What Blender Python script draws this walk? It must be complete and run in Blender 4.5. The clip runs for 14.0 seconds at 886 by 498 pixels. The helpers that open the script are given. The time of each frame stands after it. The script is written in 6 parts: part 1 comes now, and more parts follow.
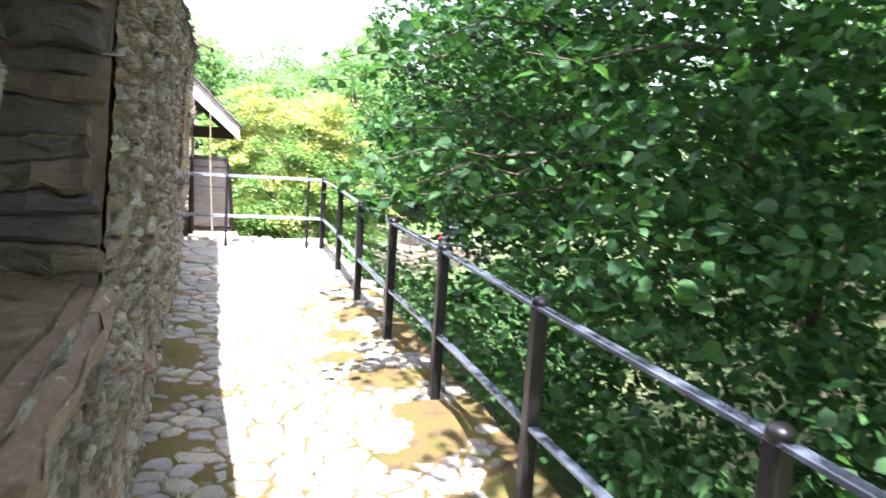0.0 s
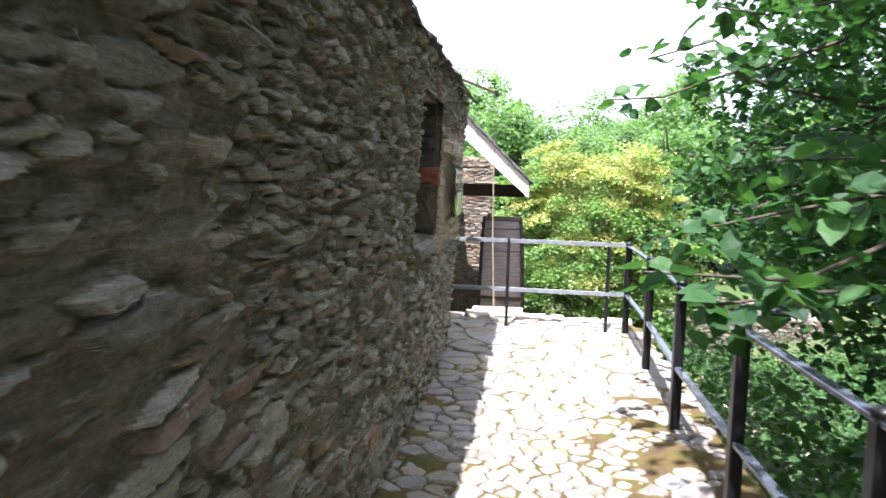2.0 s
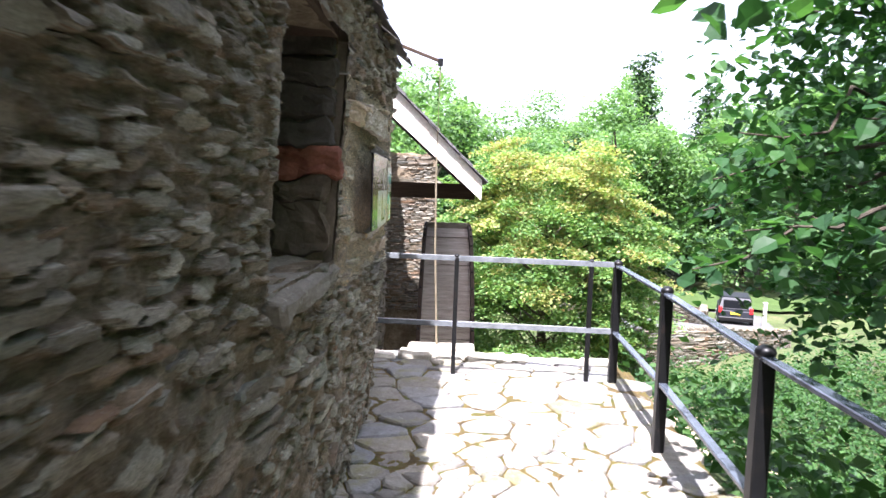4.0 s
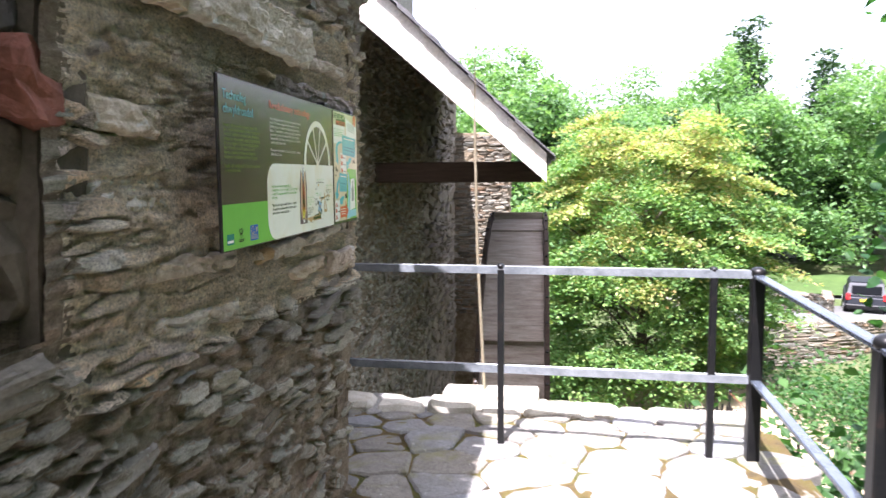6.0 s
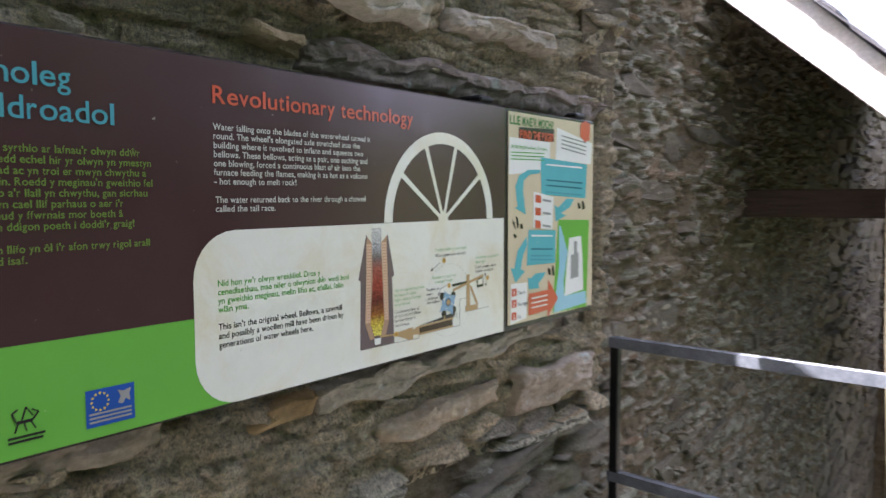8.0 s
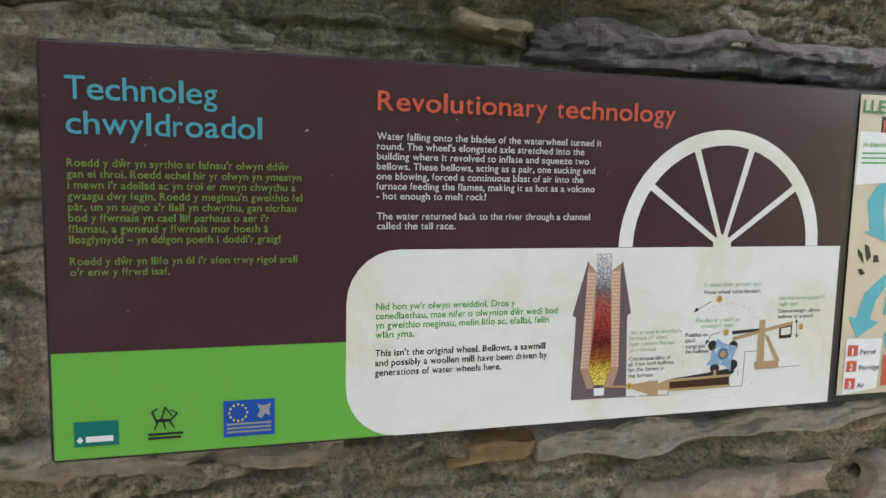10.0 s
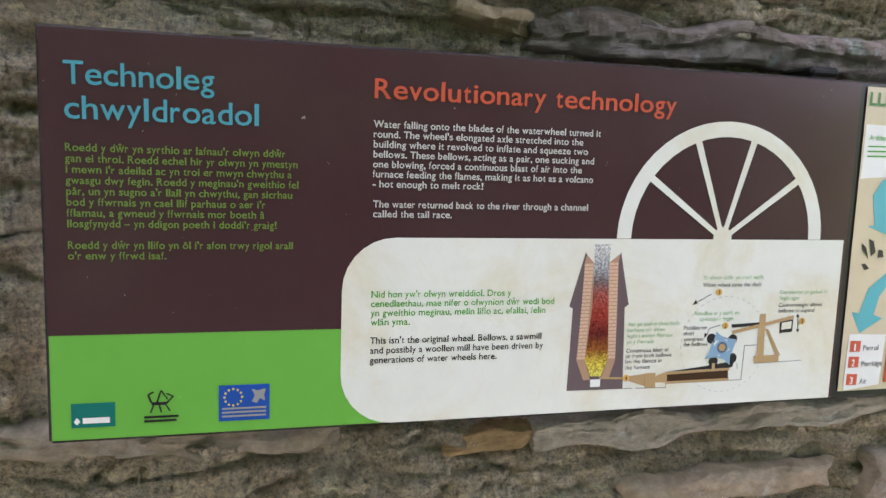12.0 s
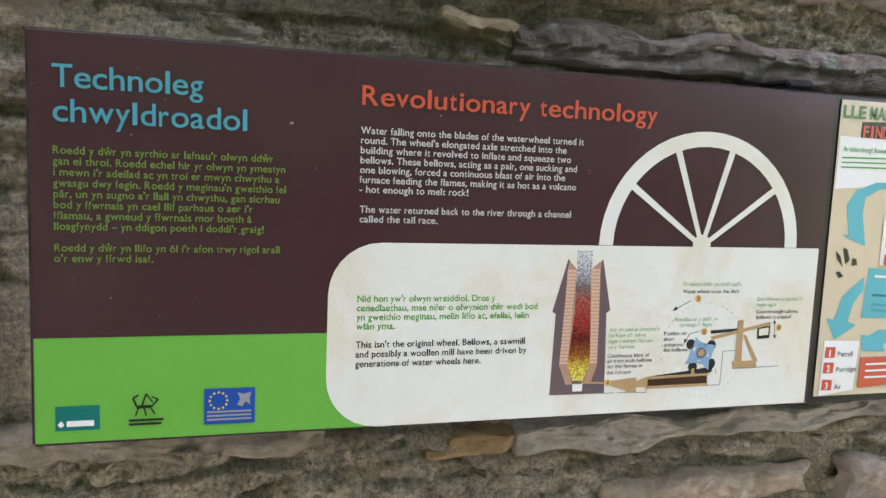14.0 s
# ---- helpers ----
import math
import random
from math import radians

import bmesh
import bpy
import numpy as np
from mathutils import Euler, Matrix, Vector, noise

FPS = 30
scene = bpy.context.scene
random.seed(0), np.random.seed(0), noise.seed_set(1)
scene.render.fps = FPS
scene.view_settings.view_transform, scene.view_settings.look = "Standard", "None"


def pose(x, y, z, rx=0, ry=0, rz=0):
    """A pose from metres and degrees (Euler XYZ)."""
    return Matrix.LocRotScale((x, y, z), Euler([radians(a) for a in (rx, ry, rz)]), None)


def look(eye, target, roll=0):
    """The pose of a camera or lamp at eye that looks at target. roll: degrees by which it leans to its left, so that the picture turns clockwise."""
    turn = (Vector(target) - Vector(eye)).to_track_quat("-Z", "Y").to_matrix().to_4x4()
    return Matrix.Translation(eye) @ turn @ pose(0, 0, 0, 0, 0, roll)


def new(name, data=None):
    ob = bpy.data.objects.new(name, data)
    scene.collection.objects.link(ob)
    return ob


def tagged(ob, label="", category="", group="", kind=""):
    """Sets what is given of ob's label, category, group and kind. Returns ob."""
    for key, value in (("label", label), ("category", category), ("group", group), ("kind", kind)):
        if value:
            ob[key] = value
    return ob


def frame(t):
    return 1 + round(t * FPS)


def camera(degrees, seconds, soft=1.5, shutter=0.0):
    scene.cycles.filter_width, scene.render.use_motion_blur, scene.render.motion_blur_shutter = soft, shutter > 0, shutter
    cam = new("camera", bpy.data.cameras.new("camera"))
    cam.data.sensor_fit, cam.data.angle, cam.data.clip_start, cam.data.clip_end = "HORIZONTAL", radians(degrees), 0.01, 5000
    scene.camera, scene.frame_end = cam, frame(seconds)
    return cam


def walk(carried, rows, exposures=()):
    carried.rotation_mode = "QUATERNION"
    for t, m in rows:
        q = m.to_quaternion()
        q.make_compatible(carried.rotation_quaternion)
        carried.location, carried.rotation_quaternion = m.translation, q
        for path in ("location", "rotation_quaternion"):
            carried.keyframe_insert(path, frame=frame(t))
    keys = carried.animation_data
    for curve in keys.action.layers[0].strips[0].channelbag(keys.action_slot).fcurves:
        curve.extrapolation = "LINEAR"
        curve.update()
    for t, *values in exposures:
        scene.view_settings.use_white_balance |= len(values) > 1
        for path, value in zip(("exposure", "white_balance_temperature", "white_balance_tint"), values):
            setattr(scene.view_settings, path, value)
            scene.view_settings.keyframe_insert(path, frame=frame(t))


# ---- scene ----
cam = camera(62.1, 14.0, soft=1.5, shutter=0.3)
PATH = [
    (0, (-0.14, 1.535, 1.694), (0.534, 3.395, 1.399), 3.9),
    (0.5, (0.082, 2.079, 1.671), (0.518, 4.018, 1.447), 3.7),
    (1, (0.223, 2.615, 1.703), (0.384, 4.598, 1.503), 1.9),
    (1.5, (0.277, 3.212, 1.696), (0.27, 5.2, 1.475), 1.5),
    (2, (0.326, 3.763, 1.633), (0.181, 5.75, 1.453), 1.7),
    (2.5, (0.288, 4.316, 1.591), (0.073, 6.297, 1.423), 2.1),
    (3, (0.275, 4.854, 1.621), (0.288, 6.847, 1.45), 2.2),
    (5.5, (0.584, 7.67, 1.524), (0.475, 9.661, 1.36), 0.5),
    (6, (0.664, 8.123, 1.523), (0.41, 10.096, 1.321), -0.4),
    (6.5, (0.638, 8.568, 1.529), (0.232, 10.519, 1.359), -1.0),
    (7, (0.645, 8.918, 1.58), (0.084, 10.83, 1.409), -1.9),
    (7.5, (0.703, 9.237, 1.591), (-0.295, 10.966, 1.458), -1.9),
    (8, (0.686, 9.471, 1.591), (-0.547, 11.039, 1.449), -0.2),
    (8.5, (0.651, 9.646, 1.611), (-0.927, 10.874, 1.556), -1.0),
    (9, (0.69, 9.749, 1.638), (-1.147, 10.537, 1.575), -0.1),
    (11.5, (0.728, 9.842, 1.64), (-1.2, 10.305, 1.374), 1.6),
    (12, (0.726, 9.842, 1.637), (-1.196, 10.334, 1.392), 1.9),
    (12.5, (0.73, 9.841, 1.636), (-1.189, 10.351, 1.4), 2.0),
    (13, (0.732, 9.835, 1.633), (-1.184, 10.361, 1.402), 2.3),
    (13.5, (0.734, 9.835, 1.632), (-1.182, 10.365, 1.41), 2.3),
    (14, (0.735, 9.835, 1.633), (-1.178, 10.377, 1.417), 2.4),
]
EXPOSURES = [(0, 2.95, 5800, 23), (0.5, 2.45, 5800, 23), (1.5, 2.15, 5800, 23), (3.0, 2.1, 5800, 23), (5.5, 2.35, 5760, 24), (6.0, 2.3, 5800, 24), (6.5, 2.30, 5800, 25), (7.0, 1.95, 5750, 25), (7.5, 1.85, 5700, 25), (8.0, 2.22, 5750, 26), (9.0, 2.48, 5800, 26), (12.5, 2.70, 5880, 28), (14.0, 2.72, 5880, 28)]
walk(cam, [(t, look(eye, target, roll)) for t, eye, target, roll in PATH], EXPOSURES)

# ---- world, sun, exposure ----
SUN_DIR = Vector((-0.13, -0.50, 1.0)).normalized()
world = bpy.data.worlds.new("world")
scene.world = world
world.use_nodes = True
wn = world.node_tree
sky = wn.nodes.new("ShaderNodeTexSky")
sky.sky_type = "NISHITA"
sky.sun_disc = False
sky.sun_elevation = math.asin(SUN_DIR.z)
sky.sun_rotation = math.atan2(SUN_DIR.x, SUN_DIR.y)
sky.air_density, sky.dust_density, sky.ozone_density = 1.0, 6.0, 1.0
haze = wn.nodes.new("ShaderNodeMix")
haze.data_type = "RGBA"
haze.inputs[0].default_value = 0.6
haze.inputs[7].default_value = (7.5, 7.7, 7.9, 1)
wn.links.new(sky.outputs[0], haze.inputs[6])
wn.links.new(haze.outputs[2], wn.nodes["Background"].inputs[0])
wn.nodes["Background"].inputs[1].default_value = 0.095
sun = new("sun", bpy.data.lights.new("sun", "SUN"))
sun.data.energy, sun.data.angle, sun.data.color = 5.0, radians(0.6), (1.0, 0.95, 0.86)
sun.matrix_world = look(SUN_DIR * 60, (0, 0, 0))


# ---- materials ----
def material(name):
    m = bpy.data.materials.new(name)
    m.use_nodes = True
    return m, m.node_tree, m.node_tree.nodes["Principled BSDF"]


def node(nt, kind, **inputs):
    n = nt.nodes.new(kind)
    for k, v in inputs.items():
        n.inputs[k.replace("_", " ")].default_value = v
    return n


def ramp(nt, fac, stops):
    r = nt.nodes.new("ShaderNodeValToRGB")
    e = r.color_ramp.elements
    while len(e) < len(stops):
        e.new(0.5)
    for el, (p, c) in zip(e, stops):
        el.position, el.color = p, (*c, 1)
    nt.links.new(fac, r.inputs[0])
    return r.outputs[0]


def mix(nt, fac, a, b, mode="MIX"):
    m = nt.nodes.new("ShaderNodeMix")
    m.data_type, m.blend_type = "RGBA", mode
    for sock, v in ((m.inputs[0], fac), (m.inputs[6], a), (m.inputs[7], b)):
        if isinstance(v, (int, float)):
            sock.default_value = v
        elif isinstance(v, tuple):
            sock.default_value = (*v, 1)
        else:
            nt.links.new(v, sock)
    return m.outputs[2]


def noise_fac(nt, scale, detail=6.0, rough=0.6, distort=0.0, stretch=None):
    tc = nt.nodes.new("ShaderNodeNewGeometry")
    src = tc.outputs["Position"]
    if stretch:
        mp = nt.nodes.new("ShaderNodeMapping")
        mp.inputs["Scale"].default_value = stretch
        nt.links.new(src, mp.inputs["Vector"])
        src = mp.outputs[0]
    n = node(nt, "ShaderNodeTexNoise", Scale=scale, Detail=detail, Roughness=rough, Distortion=distort)
    nt.links.new(src, n.inputs["Vector"])
    return n.outputs[0]


def bump(nt, bsdf, fac, strength, dist):
    b = node(nt, "ShaderNodeBump", Strength=strength, Distance=dist)
    nt.links.new(fac, b.inputs["Height"])
    nt.links.new(b.outputs[0], bsdf.inputs["Normal"])


def maths(nt, op, a, b):
    m = nt.nodes.new("ShaderNodeMath")
    m.operation = op
    for sock, v in ((m.inputs[0], a), (m.inputs[1], b)):
        if isinstance(v, (int, float)):
            sock.default_value = v
        else:
            nt.links.new(v, sock)
    return m.outputs[0]


def stone_material(name, palette, island, lichen, lichen_amount=0.62, rough=0.85, moss=None):
    m, nt, b = material(name)
    if island:
        rnd = nt.nodes.new("ShaderNodeNewGeometry").outputs["Random Per Island"]
    else:
        rnd = nt.nodes.new("ShaderNodeObjectInfo").outputs["Random"]
    base = ramp(nt, rnd, [(i / (len(palette) - 1), c) for i, c in enumerate(palette)])
    grain = noise_fac(nt, 55, 8, 0.75, 0.3, (1, 1, 1.7))
    blot = noise_fac(nt, 9, 6, 0.65, 0.6)
    spots = noise_fac(nt, 26, 5, 0.6)
    col = mix(nt, 0.75, base, ramp(nt, grain, [(0.25, (0.35, 0.35, 0.35)), (0.75, (1.35, 1.32, 1.28))]), "MULTIPLY")
    col = mix(nt, 0.6, col, ramp(nt, blot, [(0.3, (0.62, 0.56, 0.48)), (0.7, (1.2, 1.2, 1.2))]), "MULTIPLY")
    mask = ramp(nt, spots, [(lichen_amount, (0, 0, 0)), (lichen_amount + 0.1, (1, 1, 1))])
    col = mix(nt, mask, col, lichen)
    if moss:
        mm = ramp(nt, noise_fac(nt, 3.2, 6, 0.7, 0.4), [(0.52, (0, 0, 0)), (0.68, (0.7, 0.7, 0.7))])
        col = mix(nt, mm, col, moss)
    nt.links.new(col, b.inputs["Base Color"])
    b.inputs["Roughness"].default_value = rough
    b.inputs["Specular IOR Level"].default_value = 0.3
    bump(nt, b, maths(nt, "ADD", grain, maths(nt, "MULTIPLY", blot, 1.5)), 0.8, 0.012)
    return m


WALL_TONES = [(0.17, 0.155, 0.125), (0.24, 0.225, 0.185), (0.13, 0.115, 0.09), (0.29, 0.28, 0.24), (0.20, 0.165, 0.12), (0.11, 0.095, 0.075), (0.23, 0.235, 0.215), (0.22, 0.145, 0.09), (0.145, 0.13, 0.10), (0.26, 0.24, 0.19)]
M_STONE = stone_material("wall_stone", WALL_TONES, False, (0.42, 0.44, 0.40))
# tones lowered so the shelter roof's shade sits in the stone colour
M_PIT = stone_material("roof_shade_rubble", [(0.13, 0.11, 0.085), (0.20, 0.175, 0.14), (0.15, 0.135, 0.11), (0.25, 0.22, 0.17)], True, (0.20, 0.21, 0.19))
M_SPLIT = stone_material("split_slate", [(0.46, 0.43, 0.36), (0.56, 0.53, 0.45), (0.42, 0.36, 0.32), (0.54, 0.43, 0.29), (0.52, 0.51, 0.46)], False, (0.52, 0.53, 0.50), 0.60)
M_RUBBLE = stone_material("wall_rubble", WALL_TONES, True, (0.42, 0.44, 0.40))
FLAG_TONES = [(0.22, 0.22, 0.22), (0.31, 0.295, 0.265), (0.25, 0.26, 0.28), (0.36, 0.335, 0.285), (0.19, 0.18, 0.165), (0.28, 0.285, 0.285)]
M_FLAG = stone_material("flagstone", FLAG_TONES, False, (0.5, 0.5, 0.46), 0.64, 0.7, (0.20, 0.19, 0.05))
M_FLAGS = stone_material("flagstones", FLAG_TONES, True, (0.5, 0.5, 0.46), 0.64, 0.7, (0.20, 0.19, 0.05))


def mottled(name, stops, scale, rough=0.9, fine=70.0, relief=0.01, strength=0.7, stretch=None, metal=0.0, spec=0.3):
    m, nt, b = material(name)
    a = noise_fac(nt, scale, 7, 0.65, 0.5, stretch)
    f = noise_fac(nt, fine, 6, 0.7, 0.0, stretch)
    col = mix(nt, 0.55, ramp(nt, a, stops), ramp(nt, f, [(0.25, (0.5, 0.5, 0.5)), (0.75, (1.3, 1.3, 1.3))]), "MULTIPLY")
    nt.links.new(col, b.inputs["Base Color"])
    b.inputs["Roughness"].default_value, b.inputs["Metallic"].default_value = rough, metal
    b.inputs["Specular IOR Level"].default_value = spec
    bump(nt, b, maths(nt, "ADD", f, a), strength, relief)
    return m


def rubble_face(name, lime, tones, grit_size=210, grit_bump=0.6, speck=0.5, relief_size=0.012, moss=0.5, dirt=0.55):
    """Rubble in gritty lime: each bare stone has its own tone and bedding, the lime between is coarse and stained."""
    m, nt, b = material(name)
    at = nt.nodes.new("ShaderNodeAttribute")
    at.attribute_name = "rubble"
    sep = nt.nodes.new("ShaderNodeSeparateColor")
    nt.links.new(at.outputs["Color"], sep.inputs[0])
    tone = ramp(nt, sep.outputs[0], [(0.40 + 0.60 * k / (len(tones) - 1), c) for k, c in enumerate(tones)])
    bed = noise_fac(nt, 30, 8, 0.74, 0.4, (0.5, 0.5, 3.6))
    grit = noise_fac(nt, grit_size, 5, 0.8)
    blot = noise_fac(nt, 4.5, 6, 0.65, 0.4)
    patch = noise_fac(nt, 14, 7, 0.7, 0.6)
    fleck = noise_fac(nt, 48, 6, 0.7)
    edge = maths(nt, "ADD", sep.outputs[1], maths(nt, "MULTIPLY", maths(nt, "SUBTRACT", patch, 0.5), 1.3))
    bare = ramp(nt, edge, [(0.34, (0, 0, 0)), (0.50, (1, 1, 1))])
    col = mix(nt, bare, ramp(nt, patch, [(k / (len(lime) - 1) * 0.44 + 0.28, c) for k, c in enumerate(lime)]), tone)
    col = mix(nt, 0.7, col, ramp(nt, bed, [(0.3, (0.55, 0.52, 0.48)), (0.52, (1.05, 1.03, 1.0)), (0.70, (1.6, 1.58, 1.52))]), "MULTIPLY")
    col = mix(nt, speck, col, ramp(nt, grit, [(0.36, (0.30, 0.28, 0.26)), (0.46, (1.05, 1.03, 1.0)), (0.64, (1.9, 1.9, 1.88))]), "MULTIPLY")
    col = mix(nt, dirt, col, ramp(nt, blot, [(0.32, (0.6, 0.52, 0.42)), (0.7, (1.25, 1.26, 1.22))]), "MULTIPLY")
    col = mix(nt, ramp(nt, fleck, [(0.66, (0, 0, 0)), (0.74, (0.6, 0.6, 0.6))]), col, (0.44, 0.46, 0.42))
    col = mix(nt, ramp(nt, noise_fac(nt, 2.3, 5, 0.7), [(0.58, (0, 0, 0)), (0.72, (moss,) * 3)]), col, (0.11, 0.125, 0.055))
    nt.links.new(col, b.inputs["Base Color"])
    b.inputs["Roughness"].default_value, b.inputs["Specular IOR Level"].default_value = 0.85, 0.25
    bump(nt, b, maths(nt, "ADD", maths(nt, "MULTIPLY", bed, 1.2), maths(nt, "MULTIPLY", grit, grit_bump)), 1.0, relief_size)
    return m


SLATES = [(0.235, 0.225, 0.185), (0.15, 0.135, 0.105), (0.30, 0.29, 0.245), (0.21, 0.15, 0.10), (0.215, 0.225, 0.20), (0.335, 0.325, 0.275), (0.14, 0.125, 0.10), (0.26, 0.25, 0.21)]
M_MORTAR = rubble_face("rubble_and_lime", [(0.085, 0.068, 0.048), (0.15, 0.12, 0.086), (0.20, 0.165, 0.12), (0.25, 0.215, 0.165)], SLATES)
# same wall's gritty tan lime; palette raised so the panel's surround looks better lit
M_GRIT = rubble_face("brightened_gritty_lime", [(0.36, 0.28, 0.19), (0.58, 0.49, 0.35), (0.64, 0.57, 0.45), (0.68, 0.65, 0.56)], [(0.58, 0.54, 0.47), (0.44, 0.38, 0.33), (0.60, 0.47, 0.31), (0.56, 0.56, 0.51)], 150, 2.6, 0.75, 0.014, 0.08, 0.25)
M_SOIL = mottled("mossy_joints", [(0.32, (0.10, 0.072, 0.038)), (0.46, (0.19, 0.135, 0.05)), (0.55, (0.175, 0.145, 0.038)), (0.64, (0.115, 0.13, 0.024)), (0.75, (0.23, 0.18, 0.085))], 4.0, fine=170, relief=0.03, strength=1.0)
M_GROUND = mottled("woodland_floor", [(0.3, (0.05, 0.045, 0.025)), (0.5, (0.07, 0.10, 0.03)), (0.7, (0.13, 0.12, 0.06))], 0.6, fine=9, relief=0.08)
M_SAND = mottled("sandy_gravel", [(0.3, (0.28, 0.21, 0.14)), (0.6, (0.42, 0.34, 0.24)), (0.8, (0.33, 0.24, 0.15))], 1.2, fine=40, relief=0.01)
M_ROAD = mottled("road_asphalt", [(0.3, (0.09, 0.09, 0.09)), (0.7, (0.14, 0.14, 0.13))], 1.0, fine=60, relief=0.004)
M_GRASS = mottled("grass_bank", [(0.3, (0.035, 0.065, 0.015)), (0.7, (0.07, 0.115, 0.028))], 1.5, fine=30, relief=0.05)
M_SLATE = stone_material("roof_slate", [(0.10, 0.10, 0.11), (0.15, 0.15, 0.16), (0.12, 0.115, 0.11)], True, (0.25, 0.26, 0.22), 0.68, 0.6)
M_OAK = mottled("dark_timber", [(0.3, (0.035, 0.023, 0.016)), (0.7, (0.075, 0.048, 0.032))], 4, fine=40, stretch=(1, 8, 8), relief=0.004)
M_WHITEWOOD = mottled("weathered_white_paint", [(0.28, (0.50, 0.38, 0.26)), (0.42, (0.72, 0.66, 0.58)), (0.7, (0.80, 0.77, 0.72))], 5, rough=0.6, fine=50, relief=0.003)
M_WHEEL = mottled("weathered_wheel_boards", [(0.3, (0.22, 0.165, 0.13)), (0.5, (0.34, 0.28, 0.225)), (0.7, (0.46, 0.39, 0.32))], 5, fine=60, stretch=(0.7, 4, 4), relief=0.004)
# one railing paint in two tones: sun and sky glare lightens M_RAIL's base
M_RAIL = mottled("sunlit_rail_paint", [(0.3, (0.10, 0.11, 0.12)), (0.7, (0.20, 0.215, 0.23))], 9, rough=0.25, fine=90, relief=0.0005, strength=0.3, spec=0.9)
M_RAIL_SIDE = mottled("dimmer_rail_paint", [(0.3, (0.045, 0.055, 0.07)), (0.7, (0.085, 0.10, 0.125))], 9, rough=0.25, fine=90, relief=0.0005, strength=0.3, spec=0.6)
M_IRON = mottled("black_painted_iron", [(0.3, (0.005, 0.005, 0.006)), (0.6, (0.009, 0.009, 0.009)), (0.78, (0.03, 0.02, 0.016))], 12, rough=0.36, fine=90, relief=0.0006, strength=0.4, spec=0.28)
M_RUST = mottled("rusty_iron", [(0.3, (0.09, 0.045, 0.025)), (0.7, (0.20, 0.09, 0.045))], 14, rough=0.7, fine=80, relief=0.002)
M_BRICK = mottled("old_brick", [(0.3, (0.12, 0.045, 0.03)), (0.7, (0.25, 0.095, 0.062))], 12, fine=90, relief=0.006)
# deep shade of the window recess is mixed into this lime colour
M_PLASTER = mottled("recess_shade_lime", [(0.3, (0.06, 0.048, 0.035)), (0.7, (0.15, 0.122, 0.09))], 6, fine=60, relief=0.008)
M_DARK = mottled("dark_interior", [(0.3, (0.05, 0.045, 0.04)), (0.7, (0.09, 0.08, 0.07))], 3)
M_FRAME = mottled("grey_painted_frame", [(0.3, (0.30, 0.31, 0.28)), (0.7, (0.42, 0.43, 0.39))], 8, rough=0.5, relief=0.001)
M_BARK = mottled("bark", [(0.3, (0.04, 0.032, 0.024)), (0.7, (0.10, 0.082, 0.06))], 10, fine=50, stretch=(1, 1, 0.3), relief=0.02)
M_PALE_STONE = mottled("pale_coping_stone", [(0.3, (0.36, 0.33, 0.26)), (0.7, (0.58, 0.55, 0.47))], 9, fine=70, relief=0.008)
M_POLE = mottled("bamboo_pole", [(0.3, (0.17, 0.14, 0.09)), (0.7, (0.28, 0.24, 0.17))], 6, rough=0.5, fine=30, relief=0.001)
m_, nt_, b_ = material("window_glass")
b_.inputs["Base Color"].default_value = (0.9, 0.95, 0.95, 1)
b_.inputs["Roughness"].default_value, b_.inputs["Transmission Weight"].default_value = 0.03, 1.0
M_GLASS = m_


def leaf_material(name, stops, glow=0.5, rough=0.45):
    m, nt, b = material(name)
    rnd = nt.nodes.new("ShaderNodeNewGeometry").outputs["Random Per Island"]
    col = mix(nt, 0.35, ramp(nt, rnd, stops), ramp(nt, noise_fac(nt, 0.7, 4, 0.6), [(0.3, (0.55, 0.55, 0.55)), (0.7, (1.4, 1.4, 1.3))]), "MULTIPLY")
    nt.links.new(col, b.inputs["Base Color"])
    b.inputs["Roughness"].default_value = rough
    b.inputs["Specular IOR Level"].default_value = 0.22
    tr = nt.nodes.new("ShaderNodeBsdfTranslucent")
    nt.links.new(mix(nt, 1.0, col, (1.3, 1.5, 0.7), "MULTIPLY"), tr.inputs[0])
    ms = nt.nodes.new("ShaderNodeMixShader")
    ms.inputs[0].default_value = glow
    out = nt.nodes["Material Output"]
    nt.links.new(b.outputs[0], ms.inputs[1])
    nt.links.new(tr.outputs[0], ms.inputs[2])
    nt.links.new(ms.outputs[0], out.inputs[0])
    return m


M_LEAF = leaf_material("lime_leaves", [(0, (0.019, 0.057, 0.022)), (0.5, (0.034, 0.093, 0.029)), (1, (0.058, 0.135, 0.040))], 0.44, 0.5)
M_BUSH = leaf_material("shrub_leaves", [(0, (0.075, 0.16, 0.05)), (0.6, (0.14, 0.245, 0.075)), (1, (0.22, 0.28, 0.095))], 0.42)
M_BUSH_TIPS = leaf_material("young_shrub_leaves", [(0, (0.13, 0.22, 0.065)), (0.4, (0.24, 0.29, 0.10)), (0.8, (0.35, 0.33, 0.13)), (1, (0.40, 0.27, 0.13))], 0.42)
M_WOOD_FAR = leaf_material("woodland_leaves", [(0, (0.08, 0.16, 0.065)), (0.5, (0.135, 0.235, 0.095)), (1, (0.195, 0.30, 0.13))], 0.5)
M_CONIFER = leaf_material("conifer_needles", [(0, (0.025, 0.06, 0.025)), (1, (0.06, 0.11, 0.04))], 0.15)
# darker leaf copy: the slope's shade is put into these tones
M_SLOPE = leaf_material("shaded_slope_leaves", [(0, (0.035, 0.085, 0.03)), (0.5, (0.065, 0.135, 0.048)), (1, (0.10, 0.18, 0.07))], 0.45)
